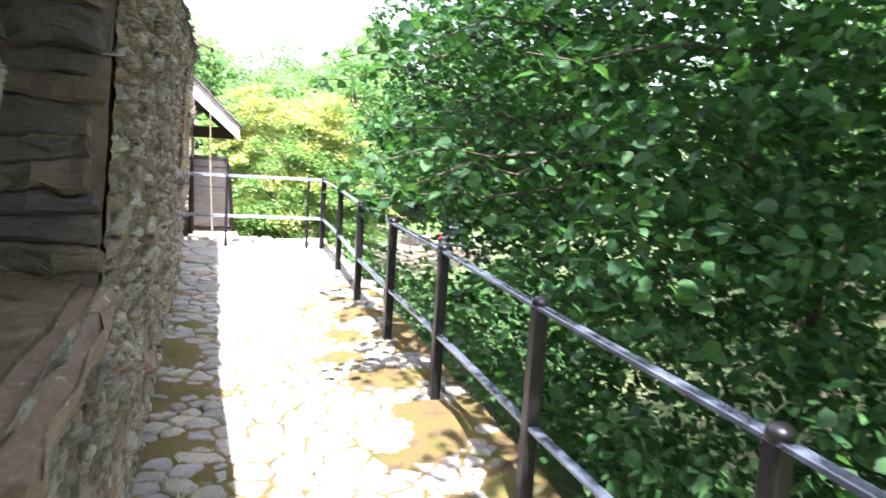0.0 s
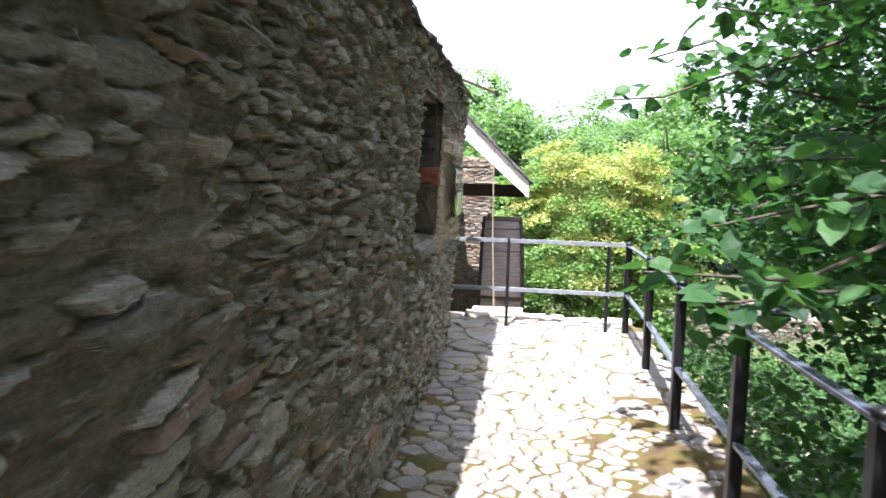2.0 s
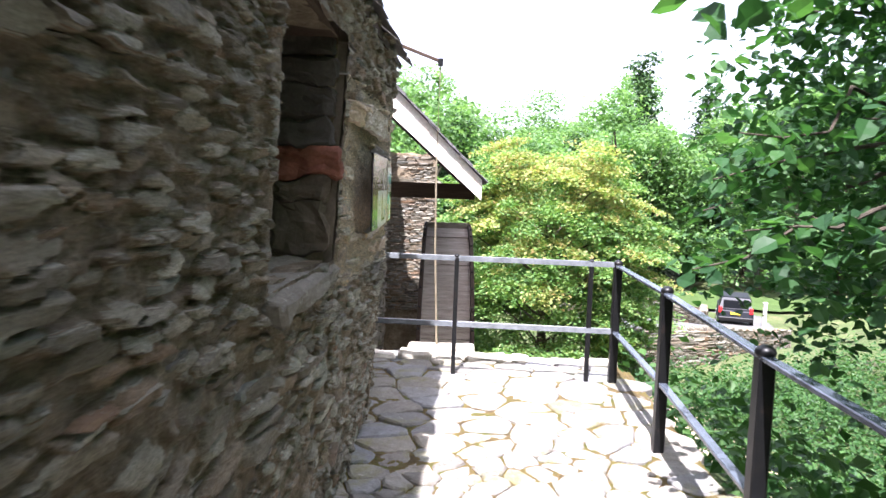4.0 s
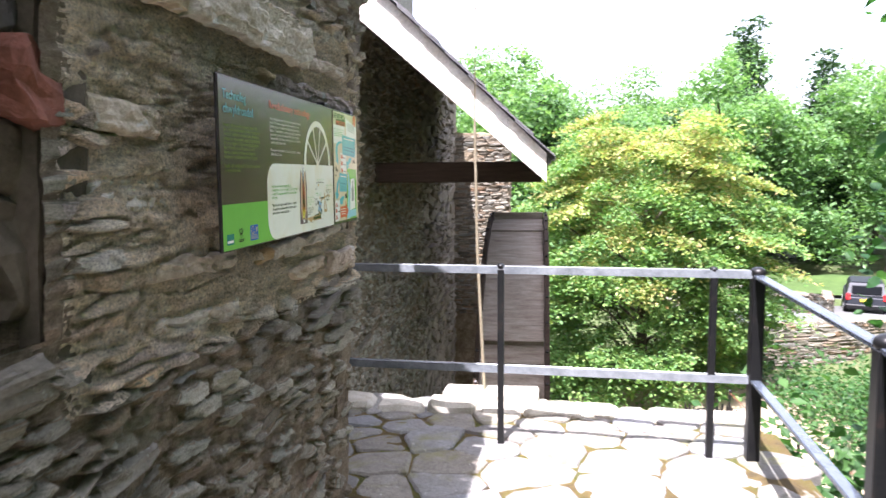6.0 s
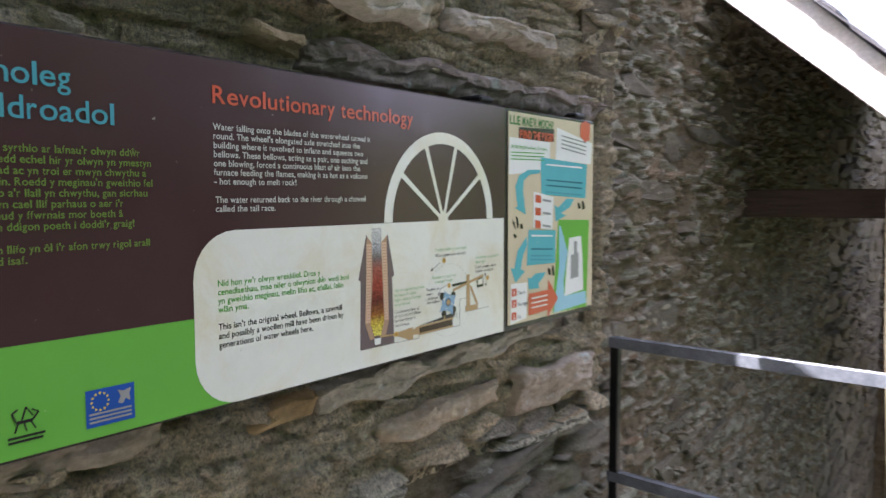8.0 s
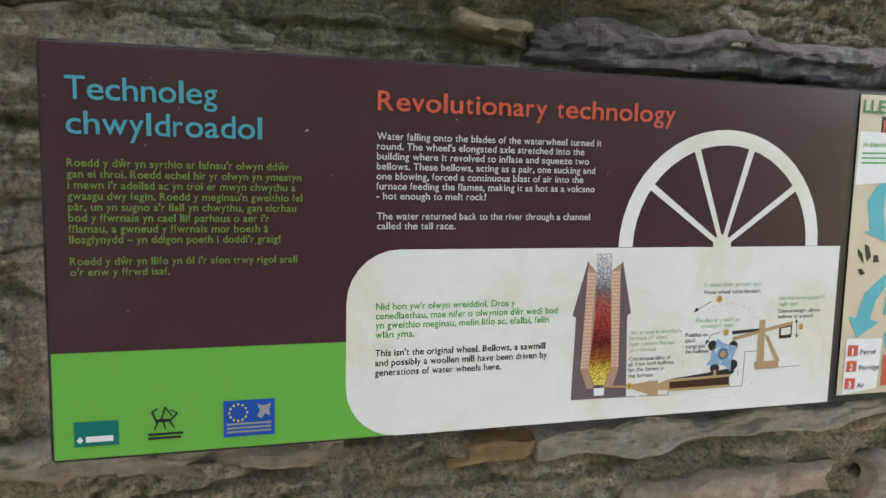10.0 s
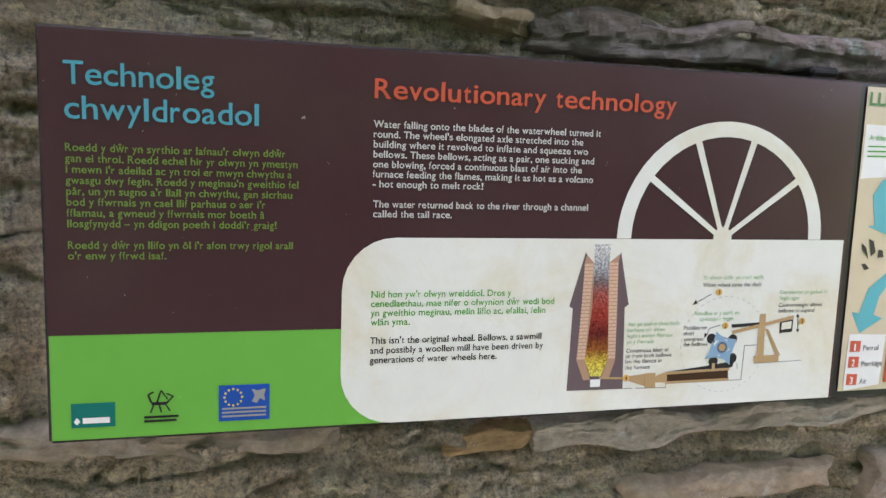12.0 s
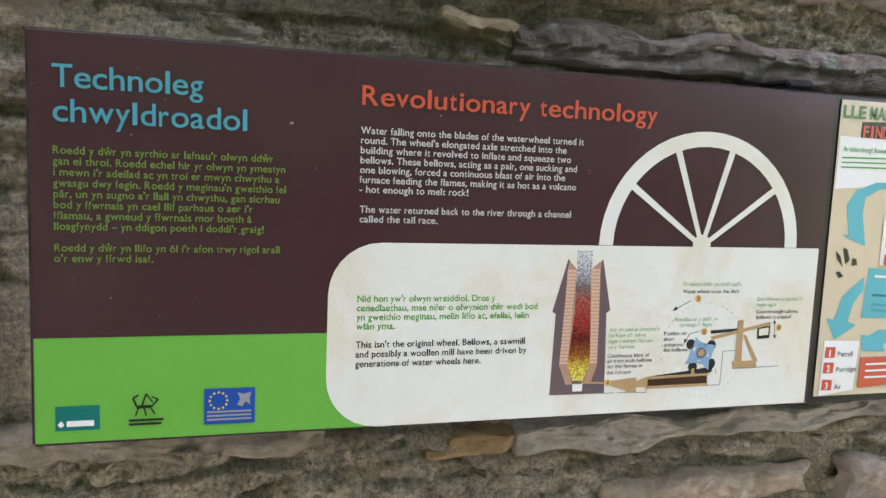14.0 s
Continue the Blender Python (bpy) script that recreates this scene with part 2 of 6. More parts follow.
M_FERN = leaf_material("undergrowth_leaves", [(0, (0.025, 0.075, 0.022)), (1, (0.07, 0.145, 0.042))], 0.4)


# ---- mesh helpers ----
def fast_mesh(name, V, F):
    V, F = np.asarray(V, np.float32), np.asarray(F, np.int32)
    me = bpy.data.meshes.new(name)
    k = F.shape[1]
    me.vertices.add(len(V))
    me.vertices.foreach_set("co", V.ravel())
    me.loops.add(F.size)
    me.loops.foreach_set("vertex_index", F.ravel())
    me.polygons.add(len(F))
    me.polygons.foreach_set("loop_start", np.arange(0, F.size, k, dtype=np.int32))
    me.polygons.foreach_set("use_smooth", [False] * len(F))
    me.update(calc_edges=True)
    return me


def to_mesh(name, bm):
    me = bpy.data.meshes.new(name)
    bmesh.ops.recalc_face_normals(bm, faces=bm.faces)
    bm.to_mesh(me)
    bm.free()
    return me


def part(name, shape, mat, parent=None, label=""):
    me = to_mesh(name, shape) if isinstance(shape, bmesh.types.BMesh) else shape
    if mat and not me.materials:
        me.materials.append(mat)
    ob = new(name, me)
    if parent is not None:
        ob.parent = parent
    if label:
        ob["label"] = label
    return ob


def thing(name, label, category, group="", at=(0, 0, 0)):
    ob = new(name)
    ob.location = at
    return tagged(ob, label, category, group)


def box(x0, x1, y0, y1, z0, z1, bev=0.0, bm=None, seg=1):
    bm = bm or bmesh.new()
    g = bmesh.ops.create_cube(bm, size=1.0)
    for v in g["verts"]:
        v.co = Vector(((x0 + x1) / 2 + v.co.x * (x1 - x0), (y0 + y1) / 2 + v.co.y * (y1 - y0), (z0 + z1) / 2 + v.co.z * (z1 - z0)))
    if bev:
        es = list({e for v in g["verts"] for e in v.link_edges})
        bmesh.ops.bevel(bm, geom=es, offset=bev, segments=seg, affect="EDGES")
    return bm


def tube(points, radii, sides=8, bm=None):
    """A round or tapered bar along points."""
    bm = bm or bmesh.new()
    rings = []
    pts = [Vector(p) for p in points]
    for i, p in enumerate(pts):
        d = (pts[min(i + 1, len(pts) - 1)] - pts[max(i - 1, 0)]).normalized()
        q = d.to_track_quat("Z", "Y")
        r = radii[i] if isinstance(radii, (list, tuple)) else radii
        rings.append([bm.verts.new(p + q @ Vector((r * math.cos(2 * math.pi * k / sides), r * math.sin(2 * math.pi * k / sides), 0))) for k in range(sides)])
    for a, b in zip(rings, rings[1:]):
        for k in range(sides):
            bm.faces.new((a[k], a[(k + 1) % sides], b[(k + 1) % sides], b[k]))
    bm.faces.new(rings[0][::-1])
    bm.faces.new(rings[-1])
    return bm


def bar(p, q, w, h, bm=None, bev=0.004):
    """A square bar from p to q, w wide and h high."""
    bm = bm or bmesh.new()
    p, q = Vector(p), Vector(q)
    g = bmesh.ops.create_cube(bm, size=1.0)
    rot = (q - p).to_track_quat("Y", "Z")
    L = (q - p).length
    for v in g["verts"]:
        v.co = (p + q) / 2 + rot @ Vector((v.co.x * w, v.co.y * L, v.co.z * h))
    if bev:
        bmesh.ops.bevel(bm, geom=list({e for v in g["verts"] for e in v.link_edges}), offset=bev, segments=1, affect="EDGES")
    return bm


def rough_slab(x0, x1, y0, y1, z0, z1, step, amp, seed):
    """A box cut fine and roughened, for stone and mortar."""
    bm = bmesh.new()
    nx, ny, nz = (max(1, round((b - a) / step)) for a, b in ((x0, x1), (y0, y1), (z0, z1)))
    cache = {}

    def vert(i, j, k):
        key = (i, j, k)
        if key not in cache:
            p = Vector((x0 + (x1 - x0) * i / nx, y0 + (y1 - y0) * j / ny, z0 + (z1 - z0) * k / nz))
            o = noise.noise_vector(p * 3.1 + Vector((seed, 0, 0))) * amp + noise.noise_vector(p * 11.0) * amp * 0.5
            cache[key] = bm.verts.new(p + o)
        return cache[key]
    for j in range(ny):
        for k in range(nz):
            for i in (0, nx):
                bm.faces.new((vert(i, j, k), vert(i, j + 1, k), vert(i, j + 1, k + 1), vert(i, j, k + 1)))
    for i in range(nx):
        for k in range(nz):
            for j in (0, ny):
                bm.faces.new((vert(i, j, k), vert(i + 1, j, k), vert(i + 1, j, k + 1), vert(i, j, k + 1)))
        for j in range(ny):
            for k in (0, nz):
                bm.faces.new((vert(i, j, k), vert(i + 1, j, k), vert(i + 1, j + 1, k), vert(i, j + 1, k)))
    return bm


# stone shapes: unit outline in x, y with the weathered face towards z
def stone_shape(rng, k=8):
    """An angular slaty block: broken outline, nearly flat split face, chipped arris."""
    V, F = [], []
    tilt = rng.uniform(-0.5, 0.5, 2)
    angs = np.sort((np.arange(k) + rng.uniform(-0.32, 0.32, k)) * 2 * math.pi / k)
    skew = rng.uniform(-0.35, 0.35)
    out = []
    for a in angs:
        c, s = math.cos(a), math.sin(a)
        p = rng.uniform(3.5, 14)
        r = 1 / (abs(c) ** p + abs(s) ** p) ** (1 / p) * rng.uniform(0.78, 1.10)
        out.append((0.5 * r * c + skew * 0.5 * r * s, 0.5 * r * s))
    for scale, zz in ((1.06, -0.9), (1.0, 0.5), (0.88, 0.86)):
        for x, y in out:
            z = zz + (0 if zz < 0 else rng.uniform(-0.22, 0.22) + tilt[0] * x + tilt[1] * y)
            V.append((x * scale + rng.uniform(-0.03, 0.03), y * scale + rng.uniform(-0.03, 0.03), z))
    V.append((rng.uniform(-0.2, 0.2), rng.uniform(-0.2, 0.2), 0.9 + rng.uniform(-0.3, 0.2)))
    for r in (0, 1):
        for i in range(k):
            j = (i + 1) % k
            a, b, c, d = r * k + i, r * k + j, (r + 1) * k + j, (r + 1) * k + i
            F += [(a, b, c), (a, c, d)]
    for i in range(k):
        F.append((2 * k + i, 2 * k + (i + 1) % k, 3 * k))
    return np.array(V), np.array(F)


RNG = np.random.default_rng(7)
SHAPES = [stone_shape(RNG) for _ in range(40)]


def joined(shapes_and_mats):
    """One mesh out of many placed copies of the stone shapes."""
    Vs, Fs, n = [], [], 0
    for (V, F), m in shapes_and_mats:
        A = np.array(m)
        Vs.append(V @ A[:3, :3].T + A[:3, 3])
        Fs.append(F + n)
        n += len(V)
    return np.concatenate(Vs), np.concatenate(Fs)


def lay_stones(name, placed, near, parent, mat_one, mat_many, rest_name, meshes):
    """placed: (shape index, pose). The first 300 that near() accepts become objects, the rest one mesh."""
    rest, count = [], 0
    for idx, m in placed:
        if count < 298 and near(m.translation):
            ob = part(name, meshes[idx], mat_one, parent)
            ob.matrix_basis = m
            count += 1
        else:
            rest.append((SHAPES[idx], m))
    if rest:
        V, F = joined(rest)
        ob = part(rest_name, fast_mesh(rest_name, V, F), mat_many, parent)
        ob["kind"] = "stuff"


STONE_MESHES = [fast_mesh("wall_stone", *s) for s in SHAPES]


def rubble_courses(rng, u0, u1, v0, v1, big=0.25, skip=None, hmin=0.026, hmax=0.085):
    """Rough courses of stones over a face: centre u, v, width, height, tilt."""
    out, v = [], v0
    while v < v1:
        h = rng.uniform(hmin, hmax) * (1.5 if rng.random() < big else 1.0)
        u = u0 - rng.uniform(0, 0.2)
        while u < u1:
            w = h * rng.uniform(1.2, 4.2) + 0.03
            pieces = [(v + h / 2, h)] if rng.random() < 0.7 or h < 0.06 else [(v + h * 0.27, h * 0.54), (v + h * 0.78, h * 0.44)]
            for vc, hh in pieces:
                uc, vc2 = u + w / 2, vc + rng.uniform(-0.18, 0.18) * h + 0.03 * math.sin(u * 1.3 + v * 2)
                if u0 <= uc <= u1 and not (skip and skip(uc, vc2, w, hh)):
                    out.append((uc, vc2, w * 0.97, hh * rng.uniform(0.86, 1.12), rng.uniform(-0.16, 0.16)))
            u += w
        v += h * 0.95
    return out


# ---- the mill wall ----
WIN = [(2.55, 3.68), (8.15, 9.22)]     # the two window openings along the wall
SILL, HEAD, WALL_END, WALL_TOP = 1.25, 2.20, 11.02, 2.46


def wall_x(y, z):
    return -0.40 + 0.035 * (y - 3) + 0.05 * z


def lean(bm):
    """Bends a slab built against x = 0 onto the leaning face of the wall."""
    for v in bm.verts:
        v.co.x += wall_x(v.co.y, v.co.z) - 0.07
    return bm


wall_bm = bmesh.new()
for y0, y1, z0, z1 in ((-3.0, WIN[0][0], -0.3, WALL_TOP), (WIN[0][1], WIN[1][0], -0.3, WALL_TOP), (WIN[1][1], WALL_END, -0.3, WALL_TOP),
                       (*WIN[0], -0.3, SILL), (*WIN[0], HEAD, WALL_TOP), (*WIN[1], -0.3, SILL), (*WIN[1], HEAD, WALL_TOP)):
    piece = lean(rough_slab(-0.55, 0.0, y0, y1, z0, z1, 0.07, 0.012, 3))
    tmp = bpy.data.meshes.new("piece")
    piece.to_mesh(tmp)
    piece.free()
    wall_bm.from_mesh(tmp)
    bpy.data.meshes.remove(tmp)
wall_west = tagged(part("wall_west", wall_bm, M_MORTAR), "rough slate rubble mill wall with recessed lime mortar joints", "wall", kind="structure")


def stone_cell(y, z):
    """The rubble at a place on the face: how far it stands out, its own tone, and how much of it is bare stone."""
    w1, w2 = noise.noise(Vector((y * 5.0, z * 8.0, 4.0))), noise.noise(Vector((y * 17.0, z * 24.0, 8.0)))
    large = noise.noise(Vector((y * 1.3, z * 2.6, 11.0))) > 0.16
    ly, lz = (0.25, 0.056) if large else (0.135, 0.033)
    dip = 0.07 * noise.noise(Vector((y * 0.9, z * 1.1, 21.0)))
    p = Vector(((y + 0.022 * w1 + 0.008 * w2) / ly, (z + dip + 0.016 * w1 + 0.007 * w2) / lz, 3.7 if large else 0.4))
    d, c = noise.voronoi(p)
    tone = math.sin(c[0].x * 12.9898 + c[0].y * 78.233 + c[0].z * 37.719) * 43758.5453
    tone -= math.floor(tone)
    turn = tone * 57.0 - math.floor(tone * 57.0)
    k = min(1.0, max(0.0, (math.sqrt(d[1]) - math.sqrt(d[0])) / 0.15 - 0.10))
    off = p - c[0]
    high = (0.040 if large else 0.031) * max(0.0, tone - 0.30) / 0.70
    face = high + (turn - 0.5) * 0.034 * off.x + (0.012 - 0.030 * (1 - turn)) * off.y
    bare = k ** 0.5 if tone > 0.42 else 0.0
    lime = 0.008 * noise.noise(Vector((y * 7.0, z * 9.0, 31.0)))
    return lime + (min(1.0, k * 1.6) * (face + 0.004) if tone > 0.30 else -0.006 * k), tone, bare


def relief(y, z):
    """How far the bedded stones and the rough lime stand out from the wall's face."""
    return surface(y, z)[0]


def surface(y, z):
    r, tone, bare = stone_cell(y, z)
    near = min(1.0, max(0.0, min((y - 9.30) / 0.15, (11.2 - y) / 0.05, (z - 1.12) / 0.08, (2.02 - z) / 0.08)))
    r *= 1.0 - 0.55 * near
    if near:
        r += near * (0.008 * noise.noise(Vector((y * 80.0, z * 75.0, 3.0))) + 0.005 * noise.noise(Vector((y * 190.0, z * 150.0, 9.0))) + 0.010 * noise.noise(Vector((y * 16.0, z * 26.0, 6.0))))
        bare *= 1.0 - 0.8 * near
    r += 0.020 * noise.noise(Vector((y * 1.7, z * 4.0, 2.0)))
    r += 0.006 * noise.noise(Vector((y * 13.0, z * 40.0, 7.0))) + 0.006 * noise.noise(Vector((y * 48.0, z * 66.0, 5.0)))
    for a, b in WIN:
        if a - 0.08 < y < b + 0.08 and SILL - 0.08 < z < HEAD + 0.08:
            gap = max(a - y, y - b, SILL - z, z - HEAD, 0.0)
            r *= 0.25 + 0.75 * min(1.0, gap / 0.08)
    if 9.6 < y < 10.95 and 1.31 < z < 1.79:
        r = min(r, 0.006) - 0.008
    return r, tone, bare


def stone_sheet(name, V, F, tones):
    """A mesh with each corner's stone tone and bareness stored on it."""
    me = fast_mesh(name, V, F)
    at = me.attributes.new("rubble", "FLOAT_COLOR", "POINT")
    at.data.foreach_set("color", np.array([(t, b, 0.0, 1.0) for t, b in tones], np.float32).ravel())
    return me


def face_grid(y0, y1, z0, z1, sy, sz, skip):
    ys, zs = np.arange(y0, y1 + sy * 0.5, sy), np.arange(z0, z1 + sz * 0.5, sz)
    V, T, F = [], [], []
    for z in zs:
        for y in ys:
            r, tone, bare = surface(y, z)
            V.append((wall_x(y, z) - 0.022 + r, y, z))
            T.append((tone, bare))
    for j in range(len(zs) - 1):
        for i in range(len(ys) - 1):
            if not skip((ys[i] + ys[i + 1]) / 2, (zs[j] + zs[j + 1]) / 2):
                a = j * len(ys) + i
                F.append((a, a + 1, a + len(ys) + 1, a + len(ys)))
    return stone_sheet("mortar_face", V, F, T)


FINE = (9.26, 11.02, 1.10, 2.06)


def opening(y, z):
    return any(a < y < b and SILL < z < HEAD for a, b in WIN)


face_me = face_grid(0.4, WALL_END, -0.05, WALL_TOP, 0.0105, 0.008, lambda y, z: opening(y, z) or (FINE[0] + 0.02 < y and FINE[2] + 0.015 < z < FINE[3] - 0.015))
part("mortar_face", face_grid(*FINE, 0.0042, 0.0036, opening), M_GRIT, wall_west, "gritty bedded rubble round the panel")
part("mortar_face", face_me, M_MORTAR, wall_west, "rough brown lime mortar smeared over the rubble")


def in_window(u, v, w, h):
    return any(a - w * 0.4 < u < b + w * 0.4 and SILL - h * 0.4 < v < HEAD + h * 0.3 for a, b in WIN)


def behind_sign(u, v, w, h):
    return 9.55 < u < 10.98 and 1.30 < v < 1.90


# roof over the mill: eaves, slates, boards
EAVE_Z, PITCH = 2.45, radians(40)


def eave_x(y):
    return 0.06 + 0.0437 * (y - 11.28)


roof_bm = bmesh.new()
for z_off, t in ((-0.02, 0.05),):
    quad = [(eave_x(-3) - 0.05, -3.0), (eave_x(11.2) - 0.05, 11.2)]
    lo = [roof_bm.verts.new((x, y, EAVE_Z + z_off)) for x, y in quad]
    hi = [roof_bm.verts.new((x - 3.2, y, EAVE_Z + z_off + 3.2 * math.tan(PITCH))) for x, y in quad]
    lo2 = [roof_bm.verts.new(v.co - Vector((0, 0, t))) for v in lo]
    hi2 = [roof_bm.verts.new(v.co - Vector((0, 0, t))) for v in hi]
    for f in ((lo[0], lo[1], hi[1], hi[0]), (lo2[0], hi2[0], hi2[1], lo2[1]), (lo[0], lo2[0], lo2[1], lo[1]), (lo[1], lo2[1], hi2[1], hi[1]), (hi[1], hi2[1], hi2[0], hi[0]), (hi[0], hi2[0], lo2[0], lo[0])):
        roof_bm.faces.new(f)
mill_roof = tagged(part("roof_mill", roof_bm, M_OAK), "dark slate mill roof with jagged overhanging eaves", "roof", kind="structure")
rng = np.random.default_rng(11)
slate_meshes = []
for _ in range(8):
    bm = box(-0.5, 0.5, -0.5, 0.5, -0.5, 0.5)
    for v in bm.verts:
        if v.co.x > 0:
            v.co.x += rng.uniform(-0.09, 0.05)
        v.co.y *= rng.uniform(0.94, 1.0)
    slate_meshes.append(to_mesh("slate", bm))
for row in range(4):
    y = -2.9 + 0.12 * (row % 2)
    while y < 11.25:
        w = rng.uniform(0.2, 0.32)
        s = part("slate", slate_meshes[int(rng.integers(8))], M_SLATE, mill_roof)
        x = eave_x(y) - 0.14 - 0.2 * row
        s.matrix_basis = Matrix.Translation((x + rng.uniform(-0.012, 0.012), y + w / 2, EAVE_Z + 0.03 + (0.14 + 0.2 * row - 0.05) * math.tan(PITCH) + 0.01)) @ Euler((rng.uniform(-0.02, 0.02), PITCH - 0.05, 0)).to_matrix().to_4x4() @ Matrix.Diagonal((0.40, w * 0.97, 0.012, 1))
        y += w
part("corner_stones", lean(rough_slab(-0.5, 0.050, WALL_END - 0.16, WALL_END - 0.006, -0.1, WALL_TOP, 0.03, 0.020, 12)), M_MORTAR, wall_west)
for y in (-3.0, 10.86):
    gb = bmesh.new()
    prof = [(-3.3, -0.3), (-0.62, -0.3), (-0.62, 2.42), (-3.3, 4.9)]
    fa, fb = [gb.verts.new((x, y, z)) for x, z in prof], [gb.verts.new((x, y + 0.12, z)) for x, z in prof]
    gb.faces.new(fa)
    gb.faces.new(fb[::-1])
    for k in range(4):
        gb.faces.new((fa[k], fb[k], fb[(k + 1) % 4], fa[(k + 1) % 4]))
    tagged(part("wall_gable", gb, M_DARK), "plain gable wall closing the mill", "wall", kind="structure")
# wall plate and inner shell that close the mill
tagged(part("trim", box(-0.62, -0.20, -3, 11.0, WALL_TOP - 0.02, WALL_TOP + 0.08), M_OAK), "dark timber wall plate under the slates", "trim", kind="structure")
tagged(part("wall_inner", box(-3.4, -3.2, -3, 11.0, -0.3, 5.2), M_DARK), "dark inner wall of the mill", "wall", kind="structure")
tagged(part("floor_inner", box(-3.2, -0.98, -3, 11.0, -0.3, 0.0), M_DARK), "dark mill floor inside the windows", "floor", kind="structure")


def window(i, y0, y1, label):
    """A deep-set window: frame, glass, sloping stone sill, lintel and brick jamb."""
    xw = wall_x((y0 + y1) / 2, 1.6)
    w = tagged(new("window_%d" % i), label, "window", kind="structure")
    fx = xw - 0.36
    for nm, b in (("frame_rail", (fx, fx + 0.06, y0, y1, SILL, SILL + 0.08)), ("frame_rail", (fx, fx + 0.06, y0, y1, HEAD - 0.08, HEAD)),
                  ("frame_stile", (fx, fx + 0.06, y0, y0 + 0.07, SILL + 0.08, HEAD - 0.08)), ("frame_stile", (fx, fx + 0.06, y1 - 0.07, y1, SILL + 0.08, HEAD - 0.08)),
                  ("mullion", (fx + 0.005, fx + 0.055, (y0 + y1) / 2 - 0.02, (y0 + y1) / 2 + 0.02, SILL + 0.08, HEAD - 0.08))):
        part(nm, box(*b, bev=0.006), M_FRAME, w)
    for a, b in ((y0 + 0.07, (y0 + y1) / 2 - 0.02), ((y0 + y1) / 2 + 0.02, y1 - 0.07)):
        p = part("pane", box(fx + 0.025, fx + 0.03, a, b, SILL + 0.08, HEAD - 0.08), M_GLASS, w)
        p.visible_shadow = False
    sill = box(fx + 0.05, xw + 0.005, y0 - 0.03, y1 + 0.02, SILL - 0.09, SILL + 0.015, 0.02)
    bmesh.ops.subdivide_edges(sill, edges=sill.edges[:], cuts=5, use_grid_fill=True)
    for v in sill.verts:
        v.co += noise.noise_vector(v.co * 9) * 0.03 + noise.noise_vector(v.co * 27) * 0.014
        if v.co.z > SILL - 0.02:
            v.co.z -= 0.10 * (v.co.x - fx)
    part("sill", sill, M_STONE, w, "rough slate sill")
    lintel = box(xw - 0.5, xw - 0.02, y0 - 0.1, y1 + 0.1, HEAD, HEAD + 0.1, 0.01)
    part("lintel", lintel, M_OAK, w, "dark timber lintel")
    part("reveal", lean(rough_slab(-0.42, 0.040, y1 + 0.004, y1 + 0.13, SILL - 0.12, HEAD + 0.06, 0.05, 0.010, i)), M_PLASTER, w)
    # far jamb in brick and stone courses
    z, j = SILL + 0.02, 0
    rr = np.random.default_rng(40 + i)
    while z < HEAD - 0.02:
        h = min(rr.uniform(0.05, 0.085) if i == 1 else (0.24, 0.10, 0.13, 0.11, 0.16, 0.12, 0.14)[j % 7], HEAD - z)
        red = i == 2 and j == 2
        b = box(fx + 0.07, xw - 0.005 - rr.uniform(0, 0.05), y1 - rr.uniform(0.012, 0.05), y1 + 0.06, z, z + h - 0.004, 0.012)
        bmesh.ops.subdivide_edges(b, edges=b.edges[:], cuts=4, use_grid_fill=True)
        for v in b.verts:
            v.co += noise.noise_vector(v.co * 8) * 0.035 + noise.noise_vector(v.co * 26) * 0.018
        # near-black blocks hold the recess shade in their colour
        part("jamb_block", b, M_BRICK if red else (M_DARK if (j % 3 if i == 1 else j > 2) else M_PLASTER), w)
        z, j = z + h, j + 1
    return w


window(1, *WIN[0], "deep-set mill window with grey frame and dark rough jamb")
window(2, *WIN[1], "deep-set mill window with red brick in its jamb")


# ---- terrace ----
def rail_x(y):
    return 1.32 + 0.0525 * (y - 2.93)


tb = bmesh.new()
out = [(-1.0, -3.0), (rail_x(-3) + 0.22, -3.0), (rail_x(12.5) + 0.25, 12.55), (1.2, 12.80), (-0.95, 12.95)]
top = [tb.verts.new((x, y, -0.022)) for x, y in out]
bot = [tb.verts.new((x, y, -0.40)) for x, y in out]
tb.faces.new(top)
tb.faces.new(bot[::-1])
for i in range(len(out)):
    j = (i + 1) % len(out)
    tb.faces.new((top[i], bot[i], bot[j], top[j]))
floor = tagged(part("floor", tb, M_SOIL), "stone-paved mill terrace with moss and soil in the joints", "terrace", kind="structure")
rw = bmesh.new()
for a, b in (((rail_x(-3) + 0.16, -3.0), (rail_x(12.5) + 0.18, 12.5)), ((rail_x(12.5) + 0.18, 12.5), (-0.9, 12.88))):
    bar((a[0] - 0.15, a[1], -3.4), (b[0] - 0.15, b[1], -3.4), 0.3, 6.0, rw, 0)
retaining = tagged(part("wall_retaining", rw, M_MORTAR), "tall rubble retaining wall below the terrace", "wall", kind="structure")


def moss_z(x, y):
    """Height of the soil and moss between and over the stones."""
    edge = max(0.0, min(1.0, (x - rail_x(y) + 0.75) / 0.45)) * (1 - max(0.0, min(1.0, (y - 8.8) / 1.2))) + 0.8 * max(0.0, min(1.0, (0.12 - x) / 0.25)) * (1 - max(0.0, min(1.0, (y - 8.5) / 2.0)))
    n = noise.noise(Vector((x * 2.6, y * 2.6, 9.0)))
    m = 0.013 * n + 0.034 * edge * (0.45 + n) + 0.009 * noise.noise(Vector((x * 14, y * 14, 3.0))) + 0.004 * noise.noise(Vector((x * 45, y * 45, 1.0)))
    return -0.008 + m


